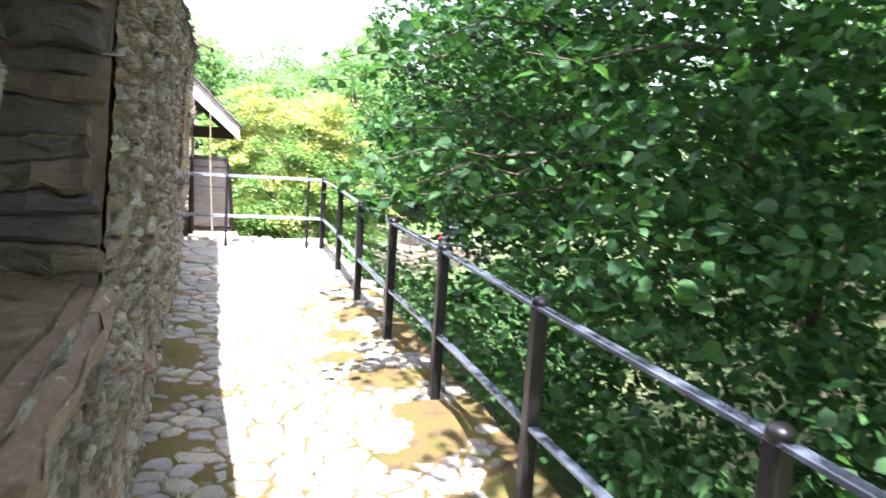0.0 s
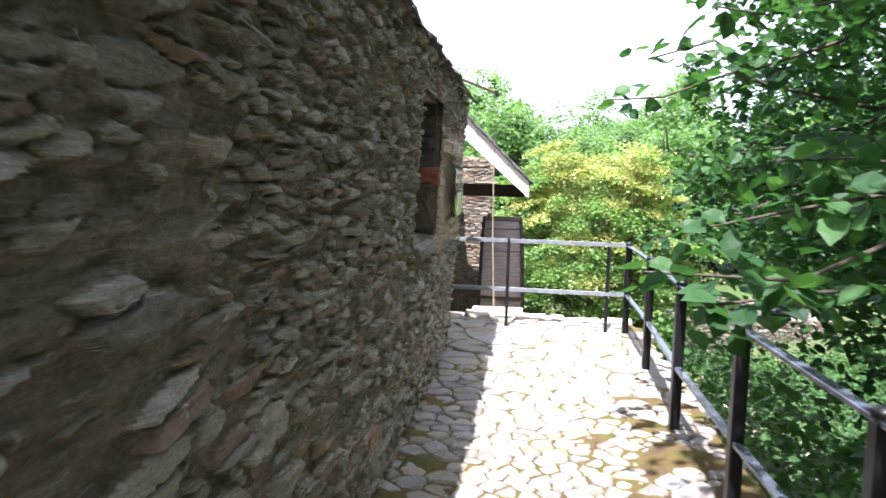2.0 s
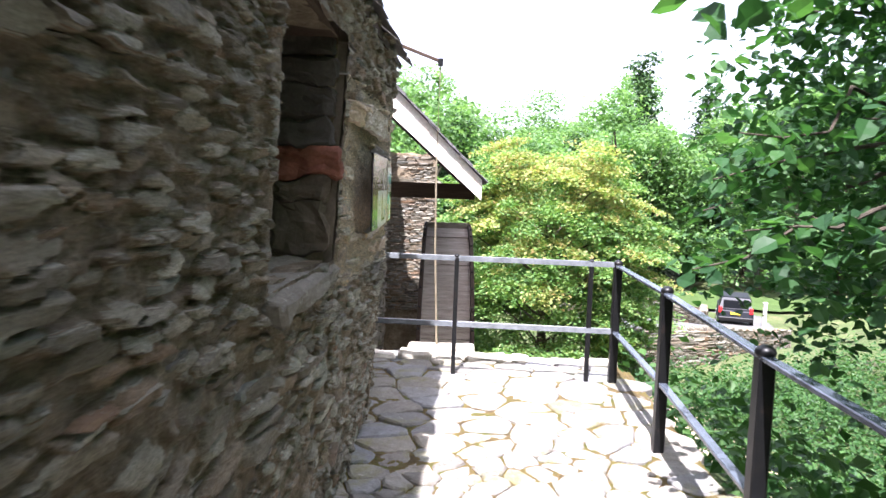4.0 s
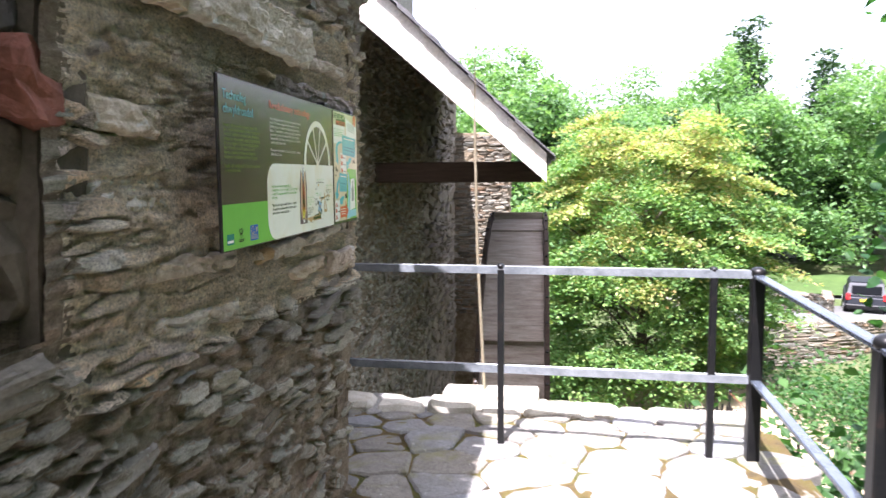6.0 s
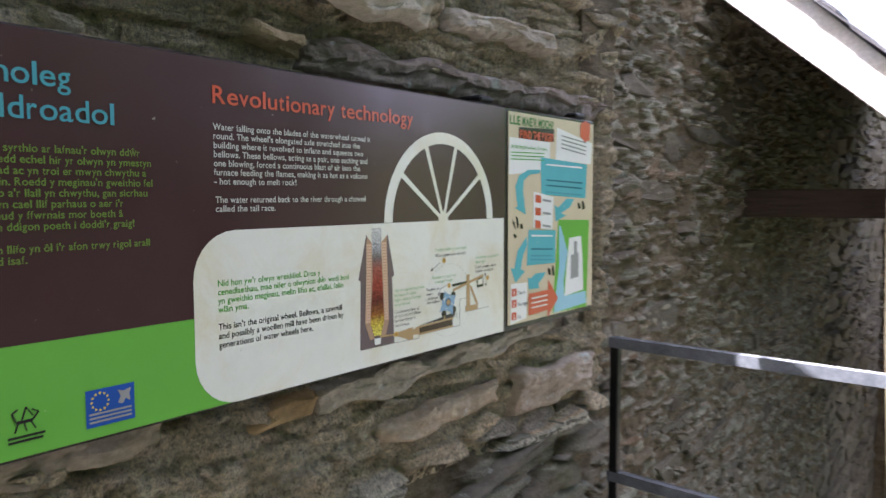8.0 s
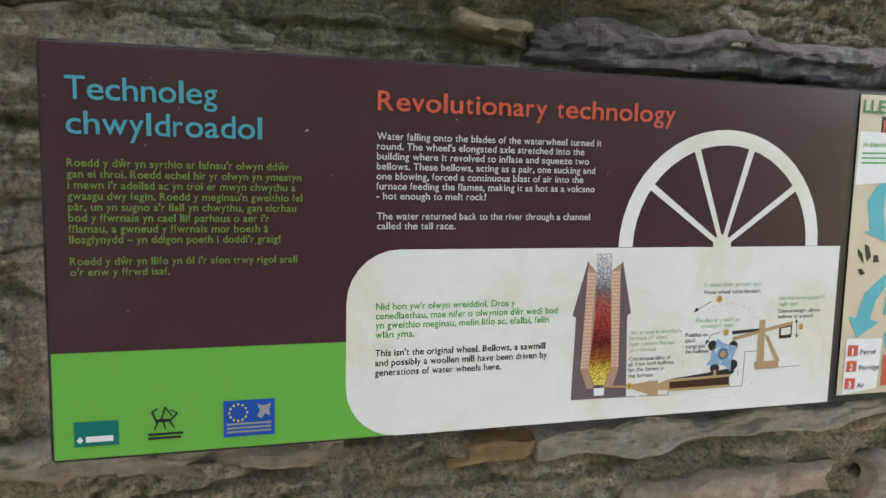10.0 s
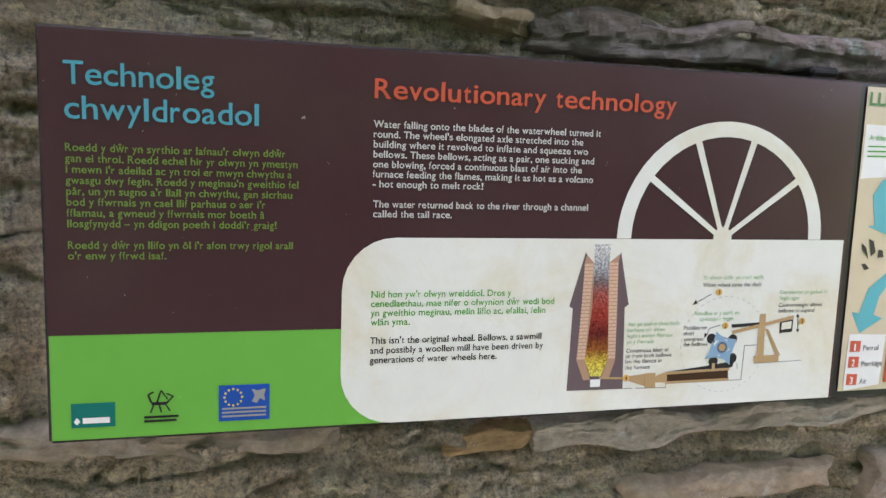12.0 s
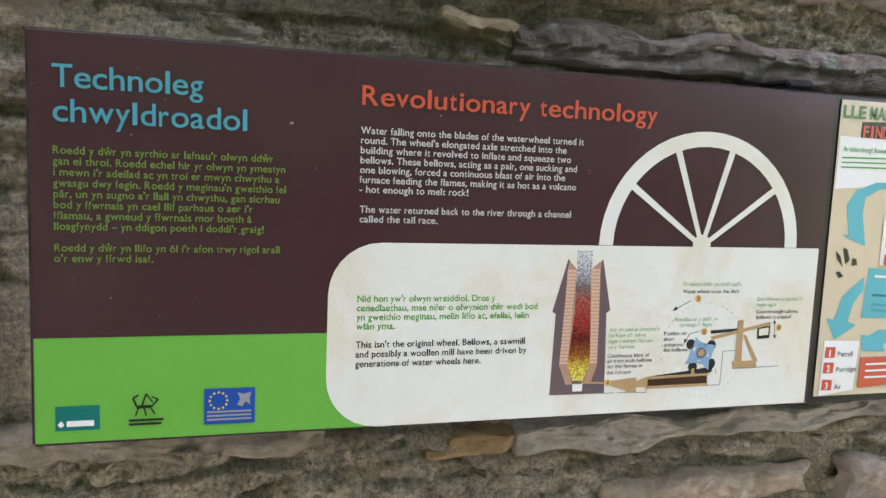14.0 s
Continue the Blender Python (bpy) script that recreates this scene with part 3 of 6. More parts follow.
xs, ys2 = np.arange(-0.95, 2.02, 0.035), np.arange(-2.9, 12.72, 0.035)
V = [(min(x, rail_x(y) + 0.23), y, moss_z(x, y)) for y in ys2 for x in xs]
F = [(j * len(xs) + i, j * len(xs) + i + 1, (j + 1) * len(xs) + i + 1, (j + 1) * len(xs) + i) for j in range(len(ys2) - 1) for i in range(len(xs) - 1)]
moss_me = fast_mesh("moss", V, F)
moss_me.polygons.foreach_set("use_smooth", [True] * len(F))
moss = part("moss", moss_me, M_SOIL, floor, "yellow-brown moss and soil between the stones")
moss["kind"] = "stuff"

# paving: cells of an uneven scatter, cut by their neighbours
rng = np.random.default_rng(5)
seeds = []
tries = 0
while tries < 16000 and len(seeds) < 1400:
    tries += 1
    y = rng.uniform(1.0, 12.75)
    x = rng.uniform(-0.5 if y < 11.1 else -0.85, rail_x(y) + 0.60)
    rmin = 0.088 + 0.085 * (noise.noise(Vector((x * 0.9, y * 0.9, 4))) + 0.4)
    rmin *= 1.0 + 0.9 * min(1.0, max(0.0, (y - 9.8) / 0.8))
    if all((x - a) ** 2 / 1.4 + (y - b) ** 2 * 1.25 > max(rmin, 0.085) ** 2 for a, b in seeds):
        seeds.append((x, y))


def cell(i, reach=0.85):
    x, y = seeds[i]
    poly = [(x - 0.3, y - 0.3), (x + 0.3, y - 0.3), (x + 0.3, y + 0.3), (x - 0.3, y + 0.3)]
    for a, b in seeds:
        dx, dy = a - x, b - y
        if (dx == 0 and dy == 0) or dx * dx + dy * dy > reach * reach:
            continue
        lim = (dx * dx + dy * dy) / 2
        new_poly = []
        for k in range(len(poly)):
            p, q = poly[k], poly[(k + 1) % len(poly)]
            dp, dq = (p[0] - x) * dx + (p[1] - y) * dy - lim, (q[0] - x) * dx + (q[1] - y) * dy - lim
            if dp <= 0:
                new_poly.append(p)
            if dp * dq < 0:
                f = dp / (dp - dq)
                new_poly.append((p[0] + f * (q[0] - p[0]), p[1] + f * (q[1] - p[1])))
        poly = new_poly
    return poly


def flag_mesh(poly, cx, cy):
    """A paving stone with a worn, chamfered edge, about its own middle."""
    gap = rng.uniform(0.002, 0.010)
    zt = rng.uniform(0.0, 0.018)
    tx, ty = rng.uniform(-0.05, 0.05, 2)
    pts = []
    for k, (px, py) in enumerate(poly):
        qx, qy = poly[(k + 1) % len(poly)]
        for f in (0.16, 0.5, 0.84):
            pts.append((px + f * (qx - px) - cx + rng.uniform(-0.007, 0.007), py + f * (qy - py) - cy + rng.uniform(-0.007, 0.007)))
    n = len(pts)
    V, F = [], []
    for s, z in ((0.0, -0.06), (0.0, -0.012), (0.014, 0.0)):
        for x, y in pts:
            r = math.hypot(x, y) + 1e-6
            k = max(0.15, 1 - (gap + s) / r)
            V.append((x * k, y * k, z + (zt + tx * x + ty * y + rng.uniform(-0.002, 0.002) if z > -0.05 else 0)))
    V.append((0, 0, zt + 0.003))
    for r in (0, 1):
        for i in range(n):
            j = (i + 1) % n
            F += [(r * n + i, r * n + j, (r + 1) * n + j), (r * n + i, (r + 1) * n + j, (r + 1) * n + i)]
    F += [(2 * n + i, 2 * n + (i + 1) % n, 3 * n) for i in range(n)]
    return np.array(V), np.array(F)


# ---- railings ----
def post(parent, x, y, w, h=1.0, knob=True):
    p = part("post", box(x - w / 2, x + w / 2, y - w / 2, y + w / 2, -0.06, h - 0.01, w * 0.1), M_IRON, parent)
    if knob:
        bm = bmesh.new()
        bmesh.ops.create_uvsphere(bm, u_segments=12, v_segments=8, radius=w * 0.62)
        for v in bm.verts:
            v.co = Vector((x + v.co.x, y + v.co.y, h + 0.005 + v.co.z * 0.75))
        for f in bm.faces:
            f.smooth = True
        part("cap", bm, M_IRON, p)


side_rail = thing("railing", "black painted iron railing along the terrace edge", "railing")
RAIL_YS = [-0.05, 1.45, 2.93, 4.39, 5.92, 7.30, 8.77, 10.46, 12.08]
RAIL_DX = {10.46: 0.0, 8.77: -0.05, 12.08: 0.0, 7.30: -0.045, 5.92: -0.02, 4.39: -0.025}
rail_pts = [(rail_x(y) + RAIL_DX.get(y, 0), y) for y in RAIL_YS]
for x, y in rail_pts:
    post(side_rail, x, y, 0.066)
for z in (0.985, 0.43):
    for (xa, ya), (xb, yb) in zip(rail_pts, rail_pts[1:]):
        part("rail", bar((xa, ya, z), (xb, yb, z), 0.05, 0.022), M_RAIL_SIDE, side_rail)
end_rail = thing("railing", "black iron railing with slim uprights across the terrace end", "railing")
for x, y, w in ((0.465, 12.17, 0.036), (1.585, 12.10, 0.036), (-0.60, 12.25, 0.036)):
    post(end_rail, x, y, w, 1.01, x > 0)
for z in (0.995, 0.435):
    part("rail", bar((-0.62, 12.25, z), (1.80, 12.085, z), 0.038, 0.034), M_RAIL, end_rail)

# coping stones at the terrace end, and the long pale slab
rng = np.random.default_rng(21)
x = -0.75
while x < 1.75:
    w = rng.uniform(0.18, 0.42)
    b = box(x, x + w - 0.02, 12.66, 12.92 - 0.07 * (x + 0.7), -0.16, 0.03 + rng.uniform(0, 0.04), 0.03)
    bmesh.ops.subdivide_edges(b, edges=b.edges[:], cuts=1, use_grid_fill=True)
    for v in b.verts:
        v.co += noise.noise_vector(v.co * 7) * 0.02
    part("coping_stone", b, M_PALE_STONE, floor)
    x += w
slab = box(0.05, 0.68, 12.84, 13.06, -0.02, 0.085, 0.012)
bmesh.ops.subdivide_edges(slab, edges=slab.edges[:], cuts=2, use_grid_fill=True)
for v in slab.verts:
    v.co += noise.noise_vector(v.co * 8) * 0.008
tagged(part("stone_slab", slab, M_PALE_STONE), "long pale stone slab laid on the terrace edge", "stone slab")
prop = box(0.0, 0.75, 12.78, 13.12, -0.5, -0.02, 0.02)
part("coping_stone", prop, M_PALE_STONE, floor)

# pole with its bracket
pole = thing("pole", "thin pale pole rising from the terrace edge to a bracket", "pole")
part("shaft", tube([(0.318, 12.95, 0.07), (0.272, 12.95, 1.0), (0.256, 12.95, 1.8), (0.262, 12.95, 2.74)], [0.011, 0.010, 0.008, 0.007]), M_POLE, pole)
part("bracket", bar((0.27, 12.95, 2.74), (-0.80, 12.95, 3.12), 0.03, 0.03), M_OAK, pole)
part("joint", box(0.238, 0.286, 12.92, 12.98, 2.70, 2.77, 0.006), M_IRON, pole)

# ---- wheel pit: walls, shelter roof, water wheel ----
PIT_X, PIT_END = -0.83, 21.9
tagged(part("wall_pit", rough_slab(PIT_X - 0.5, PIT_X, 11.0, PIT_END, -6.5, 3.2, 0.25, 0.04, 8), M_PIT), "rubble wall beside the water wheel, stones toned down for roof shade", "wall", kind="structure")
tagged(part("wall_tower", rough_slab(PIT_X - 2.5, PIT_X + 0.02, 13.9, 16.9, 3.2, 3.85, 0.3, 0.03, 9), M_RUBBLE), "grey stone wall rising above the wheel shelter", "wall", kind="structure")
tagged(part("wall_return", rough_slab(PIT_X - 0.5, -0.62, WALL_END - 0.5, WALL_END - 0.02, -0.3, WALL_TOP, 0.1, 0.012, 5), M_MORTAR), "rubble return at the mill wall's end", "wall", kind="structure")
wall_pier = tagged(part("wall_pier", rough_slab(PIT_X, 0.17, PIT_END - 0.6, PIT_END, -6.5, 2.25, 0.1, 0.05, 4), M_MORTAR), "sunlit rough stone pier behind the water wheel", "wall", kind="structure")

ys, zs = np.arange(WALL_END - 0.02, 17.5, 0.024), np.arange(-1.2, 3.1, 0.018)
V, T = [], []
for z in zs:
    for y in ys:
        r, tone, bare = surface(y + 5.3, z)
        V.append((PIT_X + 0.03 + 1.15 * r, y, z))
        T.append((tone, bare))
F = [(j * len(ys) + i, j * len(ys) + i + 1, (j + 1) * len(ys) + i + 1, (j + 1) * len(ys) + i) for j in range(len(zs) - 1) for i in range(len(ys) - 1)]
part("mortar_face", stone_sheet("mortar_face", V, F, T), M_MORTAR, bpy.data.objects["wall_pit"])

shelter = thing("wheel_shelter", "slate lean-to over the water wheel with white bargeboard", "shelter roof")
BARGE_Y = 13.75


def roof_line(x, off=0.0):
    """Height of the bargeboard's lower edge at x."""
    return 1.46 + (0.73 - x) * 0.875 + off


def sloped(x0, x1, y0, y1, lo, hi):
    bm = bmesh.new()
    vs = [bm.verts.new((x, y, roof_line(x, o))) for y in (y0, y1) for x, o in ((x0, lo), (x1, lo), (x1, hi), (x0, hi))]
    for f in ((0, 1, 2, 3), (7, 6, 5, 4), (0, 4, 5, 1), (1, 5, 6, 2), (2, 6, 7, 3), (3, 7, 4, 0)):
        bm.faces.new([vs[i] for i in f])
    return bm


def board_top(x):
    """How high the bargeboard stands over its lower edge: it widens up the slope."""
    return 0.215 + 0.105 * (0.73 - x)


def taper(x0, x1, y0, y1):
    bm = sloped(x0, x1, y0, y1, 0.0, 0.0)
    bm.verts.ensure_lookup_table()
    for k in (2, 3, 6, 7):
        bm.verts[k].co.z += board_top(bm.verts[k].co.x)
    return bm


part("bargeboard", taper(0.44, 0.73, BARGE_Y, BARGE_Y + 0.05), M_WHITEWOOD, shelter, "flaking white bargeboard")
part("bargeboard", taper(-0.83, 0.437, BARGE_Y + 0.004, BARGE_Y + 0.05), M_WHITEWOOD, shelter)
part("roof_boards", sloped(-0.83, 0.74, BARGE_Y + 0.05, 19.4, 0.10, 0.20), M_OAK, shelter)
rng = np.random.default_rng(3)
shelter_slates = [to_mesh("slate", sloped(-0.15, 0.15, 0, 1, 0.0, o)) for o in (0.014, 0.018, 0.022)]
for r in range(9):
    yy = BARGE_Y - 0.06
    while yy < 19.4:
        w = rng.uniform(0.24, 0.34)
        x1 = 0.65 - r * 0.18 + rng.uniform(-0.012, 0.012)
        s = part("slate", shelter_slates[int(rng.integers(3))], M_SLATE, shelter)
        s.matrix_basis = Matrix.Translation((x1, yy, board_top(x1 - 0.15) - 0.0 - x1 * 0.875 + rng.uniform(0, 0.006))) @ Matrix.Diagonal((1, w - 0.008, 1, 1))
        yy += w
part("tie_beam", box(PIT_X - 0.1, 0.70, BARGE_Y + 0.85, BARGE_Y + 1.0, 1.45, 1.63, 0.008), M_OAK, shelter, "dark stained tie beam")
part("tie_beam", box(PIT_X - 0.1, 0.66, 19.1, 19.25, 1.45, 1.62, 0.008), M_OAK, shelter)
part("eaves_beam", box(0.60, 0.70, BARGE_Y + 1.01, 19.1, 1.47, 1.58, 0.008), M_OAK, shelter)

WHEEL_C, WHEEL_R, WHEEL_X0, WHEEL_X1 = (18.0, -2.4), 3.4, 0.10, 0.74
wheel = thing("water_wheel", "large weathered timber water wheel with iron-bolted rims", "water wheel", at=(0.42, WHEEL_C[0], WHEEL_C[1]))


def ring_segment(x0, x1, r0, r1, a0, a1, steps):
    bm = bmesh.new()
    prev = None
    for s in range(steps + 1):
        a = a0 + (a1 - a0) * s / steps
        cur = [bm.verts.new((x, r * math.cos(a), r * math.sin(a))) for x, r in ((x0, r0), (x1, r0), (x1, r1), (x0, r1))]
        if prev:
            for i in range(4):
                bm.faces.new((prev[i], prev[(i + 1) % 4], cur[(i + 1) % 4], cur[i]))
        else:
            bm.faces.new(cur)
        prev = cur
    bm.faces.new(prev[::-1])
    return bm


hw = (WHEEL_X1 - WHEEL_X0) / 2
NB = 48
board = [to_mesh("sole_board", ring_segment(-hw, hw, WHEEL_R - 0.09 - d, WHEEL_R - 0.05 - d, 0.0006, 2 * math.pi / NB - 0.0006, 2)) for d in (0, 0.012, 0.02)]
rng = np.random.default_rng(2)
for i in range(NB):
    part("sole_board", board[int(rng.integers(3))], M_WHEEL, wheel).rotation_euler = (2 * math.pi * i / NB, 0, 0)
blade = to_mesh("float_board", box(-hw + 0.005, hw - 0.005, WHEEL_R - 0.06, WHEEL_R + 0.03, -0.015, 0.015, 0.004))
for i in range(0, NB, 6):
    part("float_board", blade, M_WHEEL, wheel).rotation_euler = (2 * math.pi * (i + 0.5) / NB, 0, 0)
for sx in (-1, 1):
    rim = part("rim", ring_segment(sx * (hw + 0.005), sx * (hw + 0.055), WHEEL_R - 0.42, WHEEL_R, 0, 2 * math.pi, 96), M_OAK, wheel, "dark curved rim plank")
    bolt = bmesh.new()
    bmesh.ops.create_cone(bolt, cap_ends=True, segments=6, radius1=0.016, radius2=0.012, depth=0.025)
    bolt_me = to_mesh("bolt", bolt)
    for i in range(64):
        a = 2 * math.pi * i / 64
        b = part("bolt", bolt_me, M_IRON, rim)
        b.matrix_basis = Matrix.Translation((sx * (hw + 0.03), (WHEEL_R + 0.008) * math.cos(a), (WHEEL_R + 0.008) * math.sin(a))) @ Vector((0, math.cos(a), math.sin(a))).to_track_quat("Z", "X").to_matrix().to_4x4()
    for i in range(8):
        a = 2 * math.pi * i / 8 + 0.2
        part("spoke", bar((sx * (hw + 0.03), 0, 0), (sx * (hw + 0.03), (WHEEL_R - 0.35) * math.cos(a), (WHEEL_R - 0.35) * math.sin(a)), 0.05, 0.12, None, 0.005), M_OAK, wheel)
part("axle", tube([(-1.3, 0, 0), (0.55, 0, 0)], 0.16, 14), M_OAK, wheel)

# ---- information panel on the wall ----
SY, SX, Z0, Z1 = 9.65, -0.018, 1.353, 1.745
sign = thing("information_sign", "brown and green water wheel information panel fixed to the wall", "information sign", at=(SX, SY, Z0))


def ink(name, col, rough=0.10, wear=0.10, stain=None):
    """Print behind a glossy sheet: slight fading, stray pale flecks, algae stains, a smeared gloss."""
    m, nt, b = material(name)
    c = mix(nt, wear * 3, col, ramp(nt, noise_fac(nt, 19, 7, 0.75), [(0.3, (0.80, 0.80, 0.78)), (0.62, (1, 1, 1)), (0.80, (1.12, 1.10, 1.04))]), "MULTIPLY")
    if stain:
        c = mix(nt, ramp(nt, noise_fac(nt, 7, 8, 0.75, 0.6), [(0.47, (0, 0, 0)), (0.70, (0.5, 0.5, 0.5))]), c, stain)
    c = mix(nt, ramp(nt, noise_fac(nt, 120, 3, 0.6), [(0.725, (0, 0, 0)), (0.76, (0.55, 0.55, 0.55))]), c, (0.46, 0.44, 0.38))
    nt.links.new(c, b.inputs["Base Color"])
    nt.links.new(ramp(nt, noise_fac(nt, 11, 6, 0.7), [(0.3, (rough,) * 3), (0.75, (rough + 0.18,) * 3)]), b.inputs["Roughness"])
    b.inputs["Specular IOR Level"].default_value = 0.6
    return m


BROWN = ink("panel_brown", (0.060, 0.027, 0.030), wear=0.12)
GREEN = ink("panel_green", (0.14, 0.42, 0.055))
CREAM = ink("panel_cream", (0.74, 0.745, 0.66), wear=0.10, stain=(0.62, 0.52, 0.26))
TEAL = ink("ink_teal", (0.08, 0.32, 0.38))
RED = ink("ink_red", (0.56, 0.10, 0.05))
LIME = ink("ink_lime", (0.15, 0.23, 0.045))
WHITE = ink("ink_white", (0.54, 0.52, 0.48))
INKGREEN = ink("ink_green", (0.10, 0.36, 0.06))
BLACK = ink("ink_black", (0.03, 0.024, 0.026))
SOFTGREEN = ink("caption_green", (0.26, 0.46, 0.22))
SOFTBLACK = ink("caption_black", (0.085, 0.08, 0.08))
LINEGREY = ink("drawn_line_grey", (0.22, 0.22, 0.22))
PALEGREY = ink("dashed_grey", (0.48, 0.48, 0.45))
PALEGOLD = ink("spot_gold", (0.66, 0.40, 0.10))
DEEPBROWN = ink("ink_deep_brown", (0.055, 0.025, 0.015))
GEARDARK = ink("ink_gear_dark", (0.09, 0.14, 0.20))
GREY = ink("ink_grey", (0.30, 0.30, 0.29))
BLUE = ink("ink_blue", (0.02, 0.08, 0.35))
GOLD = ink("ink_gold", (0.75, 0.55, 0.05))
MAUVE = ink("ink_mauve", (0.14, 0.10, 0.105))
BRICKISH = ink("ink_brick", (0.42, 0.26, 0.17))
ORANGE = ink("ink_orange", (0.75, 0.33, 0.03))
GEARBLUE = ink("ink_gear_blue", (0.24, 0.38, 0.52))
TAN = ink("ink_tan", (0.44, 0.29, 0.14))
SANDY = ink("map_sand", (0.62, 0.53, 0.36))
AQUA = ink("map_aqua", (0.10, 0.42, 0.47))
DEEPTEAL = ink("map_dark_teal", (0.03, 0.16, 0.20))
LIGHTBLUE = ink("map_light_blue", (0.30, 0.55, 0.66))
PAPER = ink("map_white", (0.78, 0.78, 0.74))
FORESTINK = ink("map_green", (0.07, 0.20, 0.06))


def plate(pts, lift, thick=0.0003):
    """A flat printed shape from outline points along and up the panel."""
    lift *= 0.45
    bm = bmesh.new()
    a = [bm.verts.new((lift, y - SY, z - Z0)) for y, z in pts]
    b = [bm.verts.new((lift - thick, y - SY, z - Z0)) for y, z in pts]
    bm.faces.new(a)
    bm.faces.new(b[::-1])
    for i in range(len(a)):
        j = (i + 1) % len(a)
        bm.faces.new((a[i], b[i], b[j], a[j]))
    bm.normal_update()
    bmesh.ops.triangulate(bm, faces=[f for f in bm.faces if len(f.verts) > 4])
    return bm


def rect(y0, z0, y1, z1):
    return [(y0, z0), (y1, z0), (y1, z1), (y0, z1)]


def disc(y, z, r, n=16):
    return [(y + r * math.cos(2 * math.pi * k / n), z + r * math.sin(2 * math.pi * k / n)) for k in range(n)]


# advance widths of a humanist sans, in thousandths of its size
ADVANCE = dict(zip("abcdefghijklmnopqrstuvwxyz", (430, 500, 440, 500, 490, 270, 430, 500, 230, 230, 470, 230, 770, 500, 540, 500, 500, 360, 390, 330, 500, 440, 710, 470, 430, 430)))
ADVANCE.update({" ": 280, "T": 580, "R": 600, "W": 1000, "N": 750, "B": 570, "D": 740, "Y": 600, "G": 720, "C": 700, "P": 540, "A": 680, ".": 230, ",": 230, "'": 210, "!": 270, "-": 330, "–": 500, "ŵ": 710, "â": 430, "ô": 540, "?": 400})
STEMS = "bdhiklmnpqrutfjBDRPN"
GLYPHS = {}


def glyph(ch, bold):
    """Corners and triangles of one letter at size 1, its lower case brought down to two thirds of the capitals."""
    if (ch, bold) not in GLYPHS:
        cu = bpy.data.curves.new("glyph", "FONT")
        cu.body, cu.size, cu.offset, cu.resolution_u = ch, 1.0, bold, 3
        ob = bpy.data.objects.new("glyph", cu)
        scene.collection.objects.link(ob)
        bpy.context.view_layer.update()
        me = bpy.data.meshes.new_from_object(ob.evaluated_get(bpy.context.evaluated_depsgraph_get()))
        bpy.data.objects.remove(ob)
        me.calc_loop_triangles()
        V = np.array([v.co[:2] for v in me.vertices])
        F = np.array([t.vertices[:] for t in me.loop_triangles])
        bpy.data.meshes.remove(me)
        GLYPHS[ch, bold] = (V, F)
    return GLYPHS[ch, bold]


def text(body, y, z, width, size, mat, bold=0.0, lift=0.0036, name="lettering"):
    """One line of lettering; y, z is the start of its base line. Letters keep the printed face's spacing."""
    cap, low = glyph("H", 0.0)[0][:, 1].max(), glyph("x", 0.0)[0][:, 1].max()
    adv = [ADVANCE.get(c, 560 if not c.isupper() else 640) / 1000 for c in body]
    k = width / sum(adv)
    Vs, Fs, n, at = [], [], 0, 0.0
    for c, a in zip(body, adv):
        if c != " ":
            V, F = glyph(c, bold)
            lo, hi = V[:, 0].min(), V[:, 0].max()
            room = a * k - 2 * (0.045 if c in STEMS else 0.022) * k
            w = min(max(room / ((hi - lo) * size), 0.72), 1.35) * size
            up = np.where(V[:, 1] < low, V[:, 1] * 0.66 * cap / low, 0.66 * cap + (V[:, 1] - low) * 0.34 * cap / (cap - low)) if c.islower() else V[:, 1]
            mid = (at + a / 2) * k
            Vs.append(np.stack([np.full(len(V), lift * 0.45), y - SY + mid + (V[:, 0] - (lo + hi) / 2) * w, z - Z0 + up * size], 1))
            Fs.append(F + n)
            n += len(V)
        at += a
    return part(name, fast_mesh(name, np.concatenate(Vs), np.concatenate(Fs)), mat, sign)


part("backing", box(-0.009, 0.0, 0, 10.872 - SY, 0, Z1 - Z0, 0.003), BLACK, sign, "black panel edge")
part("face", plate(rect(9.653, 1.356, 10.539, 1.742), 0.0012), BROWN, sign, "dark brown printed face")
corner = [(9.927 + 0.055 - 0.055 * math.cos(t), 1.499 + 0.055 * math.sin(t)) for t in np.linspace(0, math.pi / 2, 8)]
corner2 = [(9.982 - 0.055 * math.cos(t), 1.411 - 0.055 * math.sin(t)) for t in np.linspace(math.pi / 2, 0, 8)]
part("green_band", plate(rect(9.6535, 1.3565, 9.99, 1.459), 0.0020), GREEN, sign)
part("cream_box", plate(corner2 + corner + [(10.5345, 1.554), (10.5345, 1.3565)], 0.0028), CREAM, sign)
